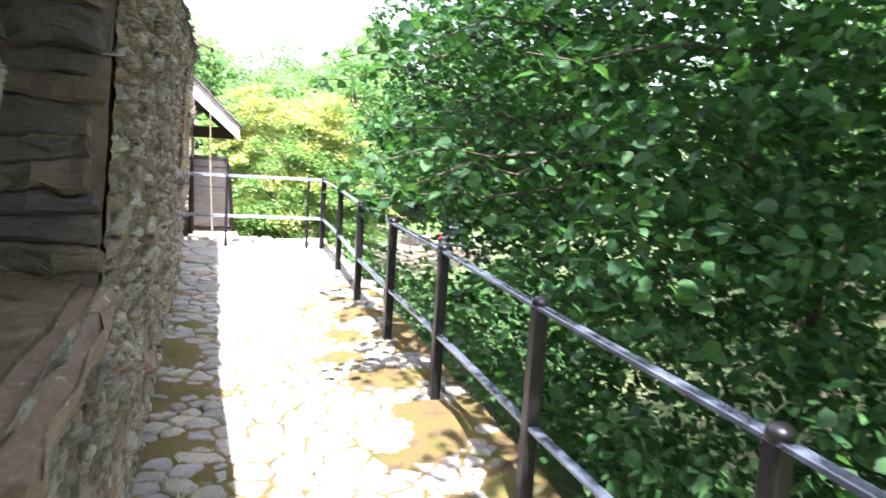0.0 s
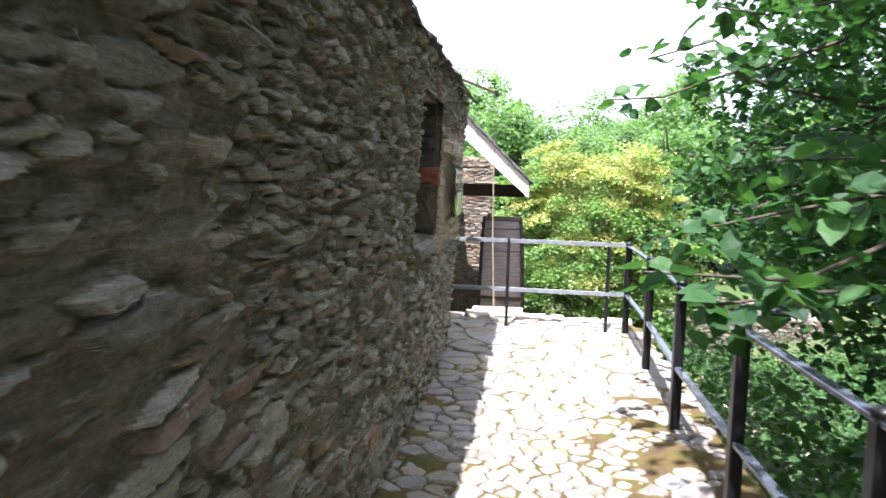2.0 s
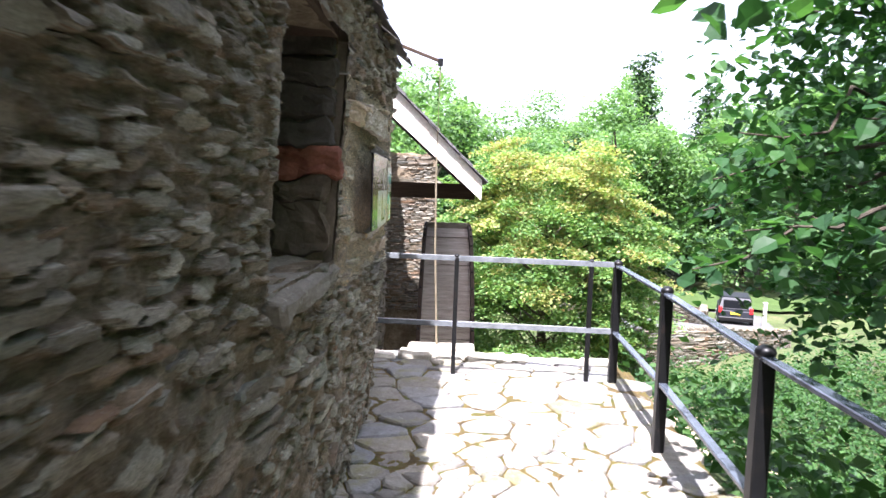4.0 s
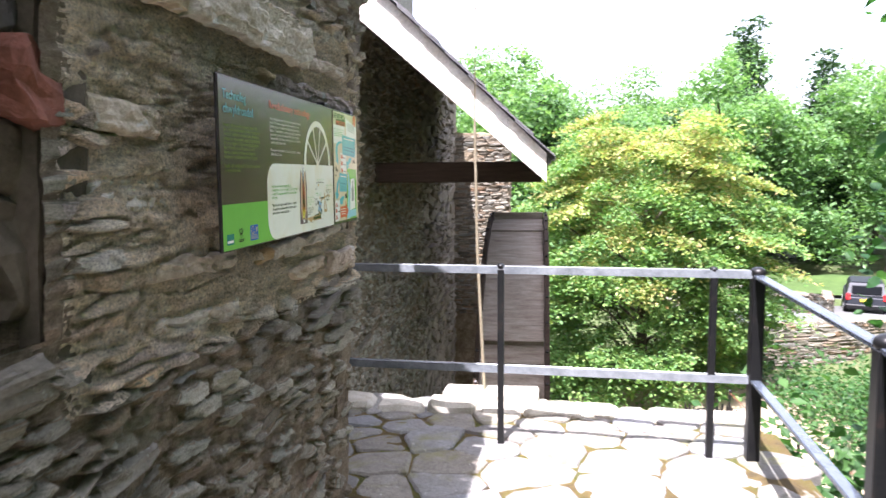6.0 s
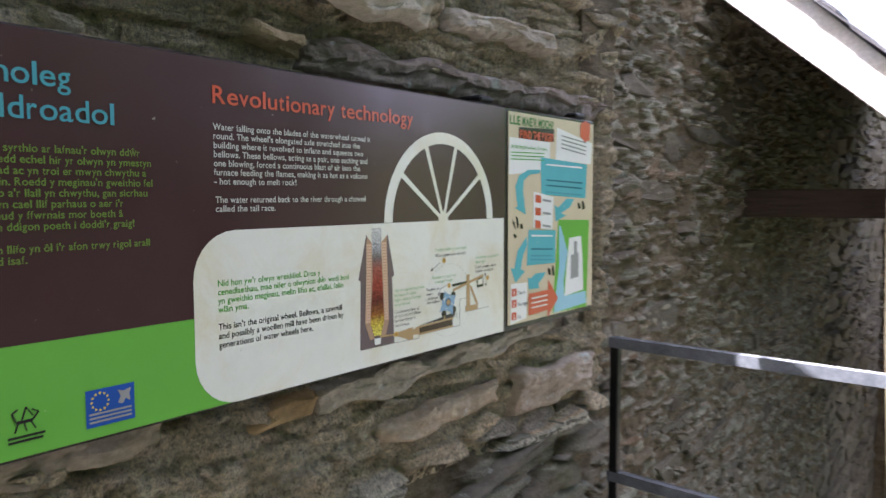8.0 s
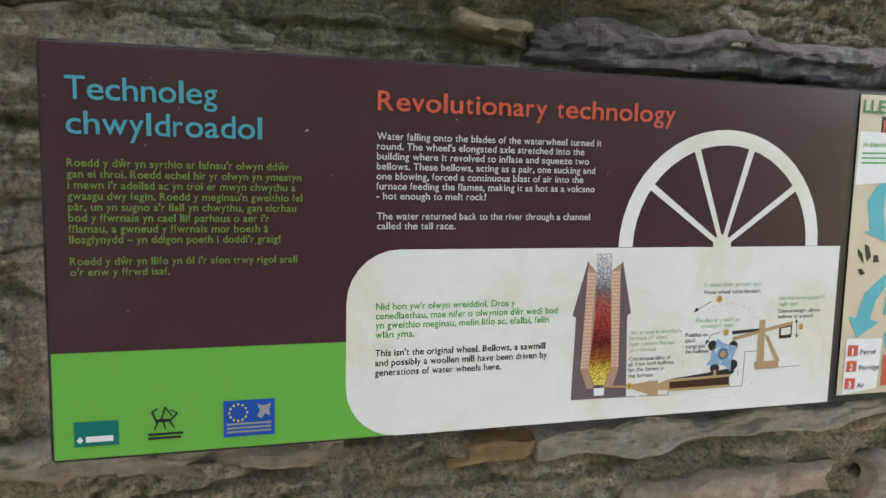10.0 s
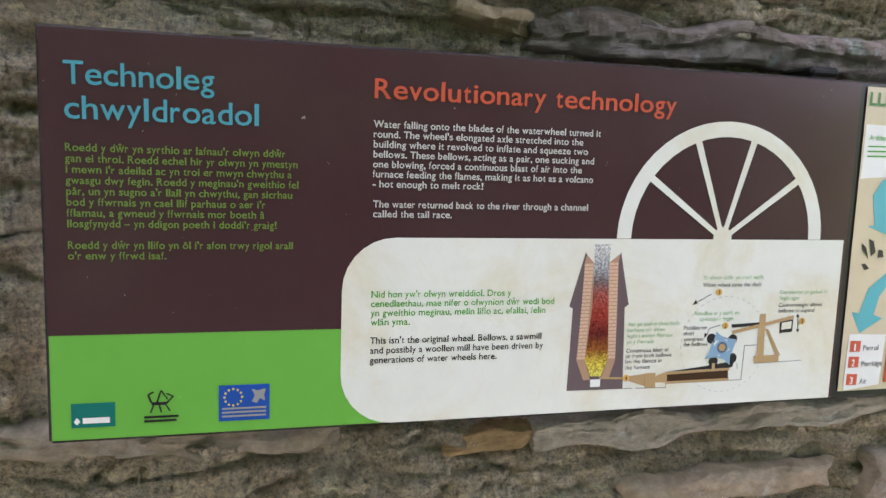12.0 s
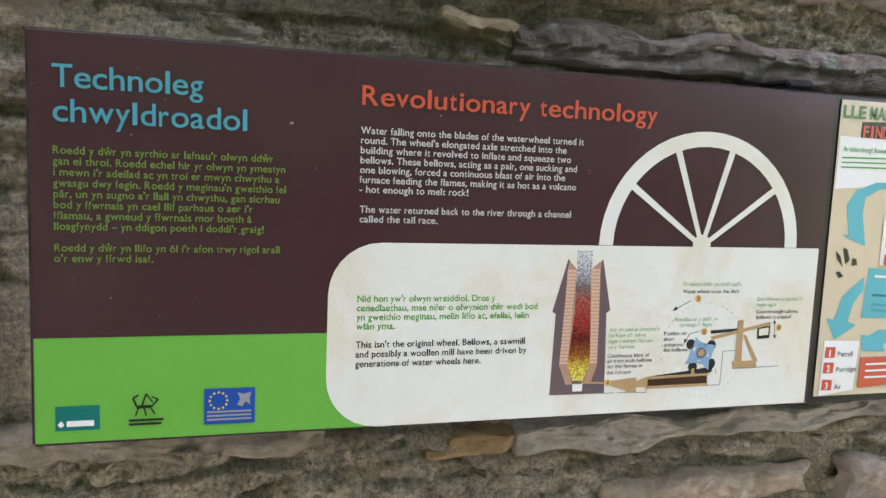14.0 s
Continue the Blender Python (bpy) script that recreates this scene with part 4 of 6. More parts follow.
# wheel arch: rim and spokes
n = 24
cy, cz, ro, ri = 10.366, 1.5545, 0.1345, 0.117
bm = bmesh.new()
for k in range(n):
    a0, a1 = math.pi * k / n, math.pi * (k + 1) / n
    bm.faces.new([bm.verts.new((0.0013, cy - SY + r * math.cos(a), cz - Z0 + r * math.sin(a))) for r, a in ((ri, a0), (ro, a0), (ro, a1), (ri, a1))])
bmesh.ops.remove_doubles(bm, verts=bm.verts, dist=1e-5)
part("wheel_rim_drawing", bm, CREAM, sign)
for ang in (36, 74, 110, 144.6):
    a = radians(ang)
    d, s = (math.cos(a), math.sin(a)), (-math.sin(a) * 0.004, math.cos(a) * 0.004)
    part("wheel_spoke_drawing", plate([(cy - s[0] * 0.7, cz - s[1] * 0.7), (cy + d[0] * 0.118 - s[0], cz + d[1] * 0.118 - s[1]), (cy + d[0] * 0.118 + s[0], cz + d[1] * 0.118 + s[1]), (cy + s[0] * 0.7, cz + s[1] * 0.7)], 0.0028), CREAM, sign)
part("wheel_hub_drawing", plate(disc(cy, cz + 0.002, 0.012), 0.0029), CREAM, sign)

text("Technoleg", 9.672, 1.693, 0.132, 0.030, TEAL, 0.006)
text("chwyldroadol", 9.672, 1.662, 0.174, 0.030, TEAL, 0.006)
text("Revolutionary technology", 9.955, 1.6945, 0.340, 0.028, RED, 0.010)
for k, (s, w) in enumerate((("Roedd y dŵr yn syrthio ar lafnau'r olwyn ddŵr", 0.198), ("gan ei throi. Roedd echel hir yr olwyn yn ymestyn", 0.210), ("i mewn i'r adeilad ac yn troi er mwyn chwythu a", 0.204), ("gwasgu dwy fegin. Roedd y meginau'n gweithio fel", 0.211), ("pâr, un yn sugno a'r llall yn chwythu, gan sicrhau", 0.205), ("bod y ffwrnais yn cael llif parhaus o aer i'r", 0.179), ("fflamau, a gwneud y ffwrnais mor boeth â", 0.178), ("llosgfynydd – yn ddigon poeth i doddi'r graig!", 0.190))):
    text(s, 9.672, 1.6325 - 0.01005 * k, w, 0.0102, LIME, 0.014)
text("Roedd y dŵr yn llifo yn ôl i'r afon trwy rigol arall", 9.672, 1.5420, 0.206, 0.0102, LIME, 0.014)
text("o'r enw y ffrwd isaf.", 9.672, 1.5320, 0.087, 0.0102, LIME, 0.014)
for k, (s, w) in enumerate((("Water falling onto the blades of the waterwheel turned it", 0.249), ("round. The wheel's elongated axle stretched into the", 0.229), ("building where it revolved to inflate and squeeze two", 0.235), ("bellows. These bellows, acting as a pair, one sucking and", 0.243), ("one blowing, forced a continuous blast of air into the", 0.229), ("furnace feeding the flames, making it as hot as a volcano", 0.243), ("- hot enough to melt rock!", 0.118))):
    text(s, 9.956, 1.6655 - 0.0100 * k, w, 0.0102, WHITE, 0.014)
text("The water returned back to the river through a channel", 9.957, 1.5850, 0.238, 0.0102, WHITE, 0.014)
text("called the tail race.", 9.957, 1.5750, 0.084, 0.0102, WHITE, 0.014)
for k, (s, w) in enumerate((("Nid hon yw'r olwyn wreiddiol. Dros y", 0.153), ("cenedlaethau, mae nifer o olwynion dŵr wedi bod", 0.204), ("yn gweithio meginau, melin lifio ac, efallai, felin", 0.194), ("wlân yma.", 0.042))):
    text(s, 9.957, 1.4915 - 0.0098 * k, w, 0.0102, INKGREEN, 0.011)
for k, (s, w) in enumerate((("This isn't the original wheel. Bellows, a sawmill", 0.191), ("and possibly a woollen mill have been driven by", 0.193), ("generations of water wheels here.", 0.140))):
    text(s, 9.957, 1.4425 - 0.0104 * k, w, 0.0102, BLACK, 0.012)

# furnace drawing
part("furnace_outline", plate([(10.1811, 1.3814), (10.1832, 1.4758), (10.1789, 1.4785), (10.1951, 1.5390), (10.2004, 1.5307), (10.2336, 1.5313), (10.2380, 1.5390), (10.2513, 1.4792), (10.2466, 1.4760), (10.2503, 1.3808)], 0.0034), MAUVE, sign)
part("furnace_throat", plate([(10.1997, 1.5314), (10.2064, 1.4780), (10.2260, 1.4777), (10.2329, 1.5313), (10.2274, 1.5518), (10.2018, 1.5517)], 0.0037), CREAM, sign)
part("furnace_lining", plate([(10.2005, 1.3931), (10.1908, 1.4165), (10.1947, 1.4782), (10.1945, 1.5263), (10.1966, 1.5364), (10.2054, 1.5275), (10.2064, 1.4780), (10.2012, 1.4162), (10.2089, 1.3934)], 0.004), BRICKISH, sign)
part("furnace_lining", plate([(10.2315, 1.3931), (10.2386, 1.4148), (10.2373, 1.4775), (10.2354, 1.5262), (10.2368, 1.5371), (10.2241, 1.5275), (10.2260, 1.4777), (10.2293, 1.4165), (10.2216, 1.3935)], 0.004), BRICKISH, sign)
m_, nt_, b_ = material("furnace_fire_print")
g_ = nt_.nodes.new("ShaderNodeNewGeometry")
sep = nt_.nodes.new("ShaderNodeSeparateXYZ")
nt_.links.new(g_.outputs["Position"], sep.inputs[0])
mr = node(nt_, "ShaderNodeMapRange", From_Min=1.3971, From_Max=1.5492)
nt_.links.new(sep.outputs[2], mr.inputs["Value"])
fire = ramp(nt_, mr.outputs[0], [(0.0, (0.72, 0.66, 0.12)), (0.10, (0.66, 0.52, 0.06)), (0.20, (0.30, 0.10, 0.02)), (0.32, (0.13, 0.016, 0.014)), (0.48, (0.34, 0.045, 0.03)), (0.62, (0.38, 0.10, 0.075)), (0.72, (0.20, 0.16, 0.155)), (0.82, (0.42, 0.44, 0.45)), (1.0, (0.68, 0.70, 0.66))])
soot = ramp(nt_, noise_fac(nt_, 900, 2, 0.5), [(0.44, (0.22, 0.2, 0.2)), (0.54, (1.25, 1.2, 1.2))])
nt_.links.new(mix(nt_, 0.85, fire, soot, "MULTIPLY"), b_.inputs["Base Color"])
b_.inputs["Roughness"].default_value = 0.2
part("furnace_fire", plate([(10.2012, 1.4162), (10.2087, 1.3974), (10.2214, 1.3968), (10.2293, 1.4171), (10.2260, 1.4777), (10.2238, 1.5211), (10.2249, 1.5480), (10.2055, 1.5479), (10.2058, 1.5211), (10.2064, 1.4780)], 0.0043), m_, sign)
PINK = ink("ink_lining_brick", (0.66, 0.44, 0.30))
for k in range(27):
    t = (k + 0.25) / 27
    for (ya, yb), (yc, yd), (za, zb) in (((10.1908, 10.1945), (10.2012, 10.2055), (1.4165, 1.5263)), ((10.2293, 10.2241), (10.2386, 10.2354), (1.4165, 1.5275))):
        q0, q1, zz = ya + (yb - ya) * t, yc + (yd - yc) * t, za + (zb - za) * t
        cut = q0 + (q1 - q0) * (0.38 if k % 2 else 0.62)
        for r0, r1 in ((q0 + 0.0004, cut - 0.0003), (cut + 0.0003, q1 - 0.0004)):
            part("lining_brick", plate(rect(r0, zz, r1, zz + 0.0030), 0.0046), PINK, sign)
part("tap_hole", plate([(10.2089, 1.3934), (10.2216, 1.3935), (10.2214, 1.3848), (10.2095, 1.3847)], 0.0046), PAPER, sign)
# bellows, paddle wheel and lever drawing
part("blast_pipe", plate([(10.2200, 1.3962), (10.2587, 1.3939), (10.2589, 1.3919), (10.2202, 1.3936)], 0.0046), TAN, sign)
part("nozzle", plate([(10.2565, 1.3954), (10.2781, 1.3972), (10.2792, 1.3822), (10.2568, 1.3900)], 0.0036), TAN, sign)
part("nozzle_block", plate([(10.2773, 1.3979), (10.2913, 1.3980), (10.2919, 1.3802), (10.2786, 1.3809)], 0.0042), TAN, sign)
part("nozzle_neck", plate([(10.2908, 1.3939), (10.3060, 1.3987), (10.3070, 1.3857), (10.2914, 1.3864)], 0.0036), TAN, sign)
part("bellows_lower", plate([(10.3054, 1.3871), (10.3892, 1.3877), (10.3895, 1.3848), (10.3056, 1.3844)], 0.004), TAN, sign)
part("bellows_fold", plate([(10.3062, 1.3960), (10.3875, 1.3982), (10.3884, 1.3877), (10.3069, 1.3871)], 0.0036), DEEPBROWN, sign)
part("bellows_upper", plate([(10.3053, 1.3981), (10.3889, 1.4003), (10.3891, 1.3974), (10.3055, 1.3953)], 0.0042), TAN, sign)
part("bellows_wedge", plate([(10.3068, 1.3987), (10.3561, 1.4036), (10.3944, 1.4084), (10.3934, 1.4015), (10.3889, 1.4003)], 0.0038), BLACK, sign)
part("paddle_shadow", plate(disc(10.3617, 1.4365, 0.0062), 0.0038), BLACK, sign)
part("paddle_shadow", plate(disc(10.3904, 1.4349, 0.0062), 0.0038), BLACK, sign)
part("paddle_shadow", plate(disc(10.3917, 1.4120, 0.0062), 0.0038), BLACK, sign)
part("paddle_shadow", plate(disc(10.3664, 1.4087, 0.0062), 0.0038), BLACK, sign)
part("paddle", plate([(10.3650, 1.4336), (10.3678, 1.4452), (10.3745, 1.4395), (10.3864, 1.4357)], 0.0043), GEARBLUE, sign)
part("paddle", plate([(10.3825, 1.4366), (10.3951, 1.4348), (10.3946, 1.4314), (10.3898, 1.4162)], 0.0043), GEARBLUE, sign)
part("paddle", plate([(10.3885, 1.4218), (10.3886, 1.4038), (10.3801, 1.4110), (10.3706, 1.4134)], 0.0043), GEARBLUE, sign)
part("paddle", plate([(10.3729, 1.4141), (10.3546, 1.4126), (10.3594, 1.4194), (10.3635, 1.4337)], 0.0043), GEARBLUE, sign)
part("gear_hub", plate(disc(10.3765, 1.4257, 0.0095), 0.0046), GEARBLUE, sign)
part("gear_ring", plate(disc(10.3765, 1.4257, 0.0068), 0.0050), GEARDARK, sign)
part("gear_axle", plate(disc(10.3765, 1.4257, 0.0048, 6), 0.0054), TAN, sign)
part("paddle_prop", plate([(10.3651, 1.4067), (10.3689, 1.4066), (10.3689, 1.3983), (10.3650, 1.3984)], 0.0044), TAN, sign)
part("lever_shadow", plate([(10.3872, 1.4530), (10.4278, 1.4548), (10.4281, 1.4513), (10.3883, 1.4488)], 0.0038), BLACK, sign)
part("lever", plate([(10.3887, 1.4453), (10.4728, 1.4622), (10.4732, 1.4580), (10.3898, 1.4412)], 0.0041), TAN, sign)
part("lever_post", plate([(10.4253, 1.4066), (10.4348, 1.4069), (10.4331, 1.4651), (10.4252, 1.4646)], 0.0044), TAN, sign)
part("lever_brace", plate([(10.4342, 1.4463), (10.4382, 1.4462), (10.4584, 1.4132), (10.4528, 1.4119)], 0.0043), TAN, sign)
part("lever_foot", plate([(10.4214, 1.4137), (10.4559, 1.4140), (10.4567, 1.4054), (10.4222, 1.4053)], 0.0046), TAN, sign)
part("counterweight", plate([(10.4541, 1.4549), (10.4725, 1.4573), (10.4725, 1.4418), (10.4547, 1.4408)], 0.0038), BLACK, sign)
part("counterweight_face", plate([(10.4567, 1.4534), (10.4703, 1.4552), (10.4704, 1.4461), (10.4567, 1.4450)], 0.0043), CREAM, sign)
part("drawn_line", plate([(10.3056, 1.3840), (10.4068, 1.3844), (10.4068, 1.3852), (10.3056, 1.3848)], 0.0034), LINEGREY, sign)
part("drawn_line", plate([(10.4072, 1.3848), (10.4080, 1.4268), (10.4072, 1.4268), (10.4064, 1.3848)], 0.0034), LINEGREY, sign)
part("drawn_line", plate([(10.4076, 1.4264), (10.4241, 1.4266), (10.4241, 1.4274), (10.4076, 1.4272)], 0.0034), LINEGREY, sign)
part("drawn_line", plate([(10.4231, 1.4041), (10.4894, 1.4052), (10.4894, 1.4060), (10.4231, 1.4049)], 0.0034), LINEGREY, sign)
part("drawn_line", plate([(10.3910, 1.3988), (10.3914, 1.4370), (10.3906, 1.4370), (10.3902, 1.3988)], 0.0034), LINEGREY, sign)
part("drawn_line", plate([(10.3569, 1.4900), (10.3359, 1.4795), (10.3363, 1.4787), (10.3573, 1.4892)], 0.0034), LINEGREY, sign)
part("drawn_line", plate([(10.3717, 1.4530), (10.3582, 1.4493), (10.3584, 1.4485), (10.3719, 1.4522)], 0.0034), LINEGREY, sign)
part("drawn_line", plate([(10.3579, 1.4491), (10.3534, 1.4396), (10.3542, 1.4392), (10.3587, 1.4487)], 0.0034), LINEGREY, sign)
part("drawn_line", plate([(10.4782, 1.4614), (10.4801, 1.4430), (10.4809, 1.4430), (10.4790, 1.4614)], 0.0034), LINEGREY, sign)
part("drawn_line", plate([(10.3989, 1.4054), (10.3996, 1.3984), (10.4004, 1.3984), (10.3997, 1.4054)], 0.0034), LINEGREY, sign)
part("drawn_line", plate([(10.2503, 1.3804), (10.2625, 1.3805), (10.2625, 1.3813), (10.2503, 1.3812)], 0.0034), LINEGREY, sign)
part("drawn_line", plate([(10.2669, 1.3803), (10.3060, 1.3792), (10.3060, 1.3800), (10.2669, 1.3811)], 0.0034), LINEGREY, sign)
part("drawn_line", plate([(10.3064, 1.3796), (10.3060, 1.3851), (10.3052, 1.3851), (10.3056, 1.3796)], 0.0034), LINEGREY, sign)
part("arrow_head", plate([(10.3333, 1.4772), (10.3373, 1.4832), (10.3399, 1.4791)], 0.0034), BLACK, sign)
part("arrow_head", plate([(10.3525, 1.4374), (10.3520, 1.4436), (10.3566, 1.4421)], 0.0034), BLACK, sign)
part("arrow_head", plate([(10.4783, 1.4642), (10.4763, 1.4600), (10.4812, 1.4599)], 0.0034), BLACK, sign)
part("arrow_head", plate([(10.4807, 1.4408), (10.4778, 1.4452), (10.4827, 1.4450)], 0.0034), BLACK, sign)
for k in range(44):
    t0_, t1_ = 2 * math.pi * k / 44, 2 * math.pi * (k + 0.45) / 44
    part("dashed_circle", plate([(10.3793 + r * math.cos(t), 1.4291 + r * math.sin(t)) for r, t in ((0.0572, t0_), (0.0578, t0_), (0.0578, t1_), (0.0572, t1_))], 0.0031), PALEGREY, sign)
for y, z in ((10.3667, 1.4922), (10.3788, 1.4518), (10.4850, 1.4549), (10.2537, 1.3935)):
    part("number_spot", plate(disc(y, z, 0.0041), 0.0048), PALEGOLD, sign)
text("1", 10.3654, 1.4899, 0.0030, 0.0068, DEEPBROWN, 0.01, 0.0056, "caption")
text("2", 10.3771, 1.4494, 0.0030, 0.0068, DEEPBROWN, 0.01, 0.0056, "caption")
text("3", 10.4832, 1.4525, 0.0030, 0.0068, DEEPBROWN, 0.01, 0.0056, "caption")
text("4", 10.2521, 1.3912, 0.0030, 0.0068, DEEPBROWN, 0.01, 0.0056, "caption")
for y, z, words, w, c in ((10.3443, 1.5072, "Yr olwyn ddŵr yn troi'r siafft", 0.0815, SOFTGREEN),
                         (10.3449, 1.4985, "Water wheel turns the shaft", 0.0787, SOFTBLACK),
                         (10.4498, 1.4887, "Gwrthbwys yn gadael i'r", 0.0687, SOFTGREEN),
                         (10.4505, 1.4816, "fegin agor", 0.0292, SOFTGREEN),
                         (10.4498, 1.4729, "Counterweight allows", 0.0622, SOFTBLACK),
                         (10.4505, 1.4660, "bellows to expand", 0.0515, SOFTBLACK),
                         (10.3365, 1.4650, "Rhodlau ar y siafft yn", 0.0605, SOFTGREEN),
                         (10.3439, 1.4582, "cywasgu'r fegin", 0.0452, SOFTGREEN),
                         (10.3237, 1.4480, "Paddles on", 0.0310, SOFTBLACK),
                         (10.3242, 1.4414, "shaft", 0.0143, SOFTBLACK),
                         (10.3248, 1.4344, "compress", 0.0265, SOFTBLACK),
                         (10.3245, 1.4282, "the bellows", 0.0326, SOFTBLACK),
                         (10.2517, 1.4541, "Aer yn cael ei chwythu'n", 0.0663, SOFTGREEN),
                         (10.2514, 1.4473, "barhaus o'r ddwy", 0.0487, SOFTGREEN),
                         (10.2511, 1.4405, "fegin i ennyn fflamau", 0.0584, SOFTGREEN),
                         (10.2517, 1.4335, "yn y ffwrnais", 0.0347, SOFTGREEN),
                         (10.2517, 1.4231, "Continuous blast of", 0.0546, SOFTBLACK),
                         (10.2514, 1.4169, "air from both bellows", 0.0591, SOFTBLACK),
                         (10.2511, 1.4104, "fan the flames in", 0.0473, SOFTBLACK),
                         (10.2516, 1.4033, "the furnace", 0.0320, SOFTBLACK)):
    text(words, y, z, w, 0.0068, c, 0.006, name="caption")
# emblems in the green band, as plain shapes
part("emblem_teal", plate(rect(9.671, 1.3685, 9.710, 1.3925), 0.0032), ink("emblem_green", (0.01, 0.16, 0.13)), sign)
part("emblem_teal_bar", plate(rect(9.681, 1.3725, 9.705, 1.3780), 0.0042), PAPER, sign)
part("emblem_teal_mark", plate([(9.673, 1.3745), (9.676, 1.3715), (9.679, 1.3745), (9.676, 1.3785)], 0.0042), PAPER, sign)
for (ya, za), (yb, zb), w in (((9.743, 1.389), (9.757, 1.389), 0.003), ((9.745, 1.388), (9.742, 1.380), 0.0014), ((9.750, 1.388), (9.752, 1.380), 0.0014), ((9.756, 1.388), (9.760, 1.381), 0.0014), ((9.757, 1.389), (9.763, 1.396), 0.0016), ((9.763, 1.396), (9.757, 1.399), 0.0012),
                              ((9.748, 1.390), (9.752, 1.402), 0.0016), ((9.752, 1.402), (9.758, 1.393), 0.0012), ((9.743, 1.390), (9.740, 1.398), 0.0018), ((9.740, 1.398), (9.745, 1.401), 0.0016)):
    d = Vector((yb - ya, zb - za)).normalized() * w / 2
    part("emblem_stroke", plate([(ya - d.y, za + d.x), (ya + d.y, za - d.x), (yb + d.y, zb - d.x), (yb - d.y, zb + d.x)], 0.0032), BLACK, sign)
for z, w in ((1.3745, 0.032), (1.3705, 0.030)):
    part("emblem_bar", plate(rect(9.736, z, 9.736 + w, z + 0.0022), 0.0032), BLACK, sign)
part("emblem_blue", plate(rect(9.806, 1.3675, 9.8555, 1.4045), 0.0032), BLUE, sign)
for k in range(12):
    part("emblem_dot", plate(disc(9.820 + 0.0085 * math.cos(k * math.pi / 6), 1.392 + 0.0085 * math.sin(k * math.pi / 6), 0.0012, 6), 0.0040), GOLD, sign)
part("emblem_crest", plate([(9.838, 1.387), (9.843, 1.385), (9.846, 1.390), (9.851, 1.387), (9.850, 1.394), (9.852, 1.400), (9.844, 1.398), (9.838, 1.400), (9.841, 1.393)], 0.0040), GREY, sign)
for z in (1.3795, 1.3755, 1.3715):
    part("emblem_bar", plate(rect(9.809, z, 9.852, z + 0.0018), 0.0040), GREY, sign)

# trail map panel
trail = thing("trail_map", "colourful sandy trail map sheet mounted beside the information panel", "trail map", at=(SX, SY, Z0))
sign_keep, sign = sign, trail
part("sheet", plate(rect(10.547, 1.364, 10.866, 1.738), 0.0020), SANDY, sign)
part("title_band", plate([(10.5803, 1.6903), (10.7040, 1.6932), (10.7044, 1.7171), (10.5807, 1.7127)], 0.0026), BLACK, sign)
text("LLE MAE'R MOCH?", 10.5501, 1.7165, 0.1510, 0.0215, FORESTINK, 0.03)
text("FIND THE PIGS!", 10.5823, 1.6936, 0.1184, 0.0205, RED, 0.03, 0.0040)
part("note", plate([(10.5488, 1.6290), (10.6890, 1.6389), (10.6897, 1.6915), (10.5498, 1.6939)], 0.0028), PAPER, sign)
text("Ardderchog! Roeddech chi'n iawn,", 10.5552, 1.6755, 0.1234, 0.009, INKGREEN, 0.01)
part("text_bar", plate([(10.5550, 1.6668), (10.6677, 1.6691), (10.6677, 1.6710), (10.5550, 1.6685)], 0.0036), INKGREEN, sign)
part("text_bar", plate([(10.5549, 1.6610), (10.6676, 1.6630), (10.6677, 1.6648), (10.5550, 1.6627)], 0.0036), INKGREEN, sign)
part("text_bar", plate([(10.5548, 1.6551), (10.6675, 1.6568), (10.6676, 1.6586), (10.5549, 1.6569)], 0.0036), INKGREEN, sign)
part("note", plate([(10.7114, 1.6599), (10.8560, 1.6561), (10.8617, 1.6985), (10.7156, 1.7215)], 0.0027), PAPER, sign)
part("text_bar", plate([(10.7324, 1.7057), (10.8334, 1.6975), (10.8334, 1.7002), (10.7324, 1.7082)], 0.0036), GREY, sign)
part("text_bar", plate([(10.7323, 1.6980), (10.8333, 1.6895), (10.8334, 1.6922), (10.7323, 1.7006)], 0.0036), GREY, sign)
part("text_bar", plate([(10.7322, 1.6903), (10.8332, 1.6814), (10.8333, 1.6841), (10.7322, 1.6929)], 0.0036), GREY, sign)
part("text_bar", plate([(10.7321, 1.6827), (10.8331, 1.6733), (10.8332, 1.6760), (10.7321, 1.6852)], 0.0036), GREY, sign)
part("badge", plate([(10.8085, 1.7100), (10.8284, 1.7000), (10.8488, 1.7048), (10.8517, 1.7374), (10.8289, 1.7429), (10.8088, 1.7352)], 0.004), RED, sign)
part("teal_note", plate([(10.6581, 1.5944), (10.8334, 1.5864), (10.8393, 1.6552), (10.6559, 1.6628)], 0.0034), AQUA, sign)
part("text_bar", plate([(10.6760, 1.6488), (10.8177, 1.6463), (10.8178, 1.6496), (10.6761, 1.6513)], 0.0042), PAPER, sign)
part("text_bar", plate([(10.6756, 1.6202), (10.8174, 1.6155), (10.8174, 1.6188), (10.6757, 1.6227)], 0.0042), DEEPTEAL, sign)
part("text_bar", plate([(10.6755, 1.6102), (10.8173, 1.6048), (10.8173, 1.6081), (10.6755, 1.6127)], 0.0042), DEEPTEAL, sign)
part("text_bar", plate([(10.6753, 1.5978), (10.8171, 1.5914), (10.8172, 1.5947), (10.6754, 1.6003)], 0.0042), TEAL, sign)
part("teal_note", plate([(10.6086, 1.4657), (10.7111, 1.4635), (10.7130, 1.5259), (10.6136, 1.5300)], 0.0034), AQUA, sign)
part("text_bar", plate([(10.6237, 1.5179), (10.7005, 1.5145), (10.7006, 1.5170), (10.6237, 1.5210)], 0.0042), PAPER, sign)
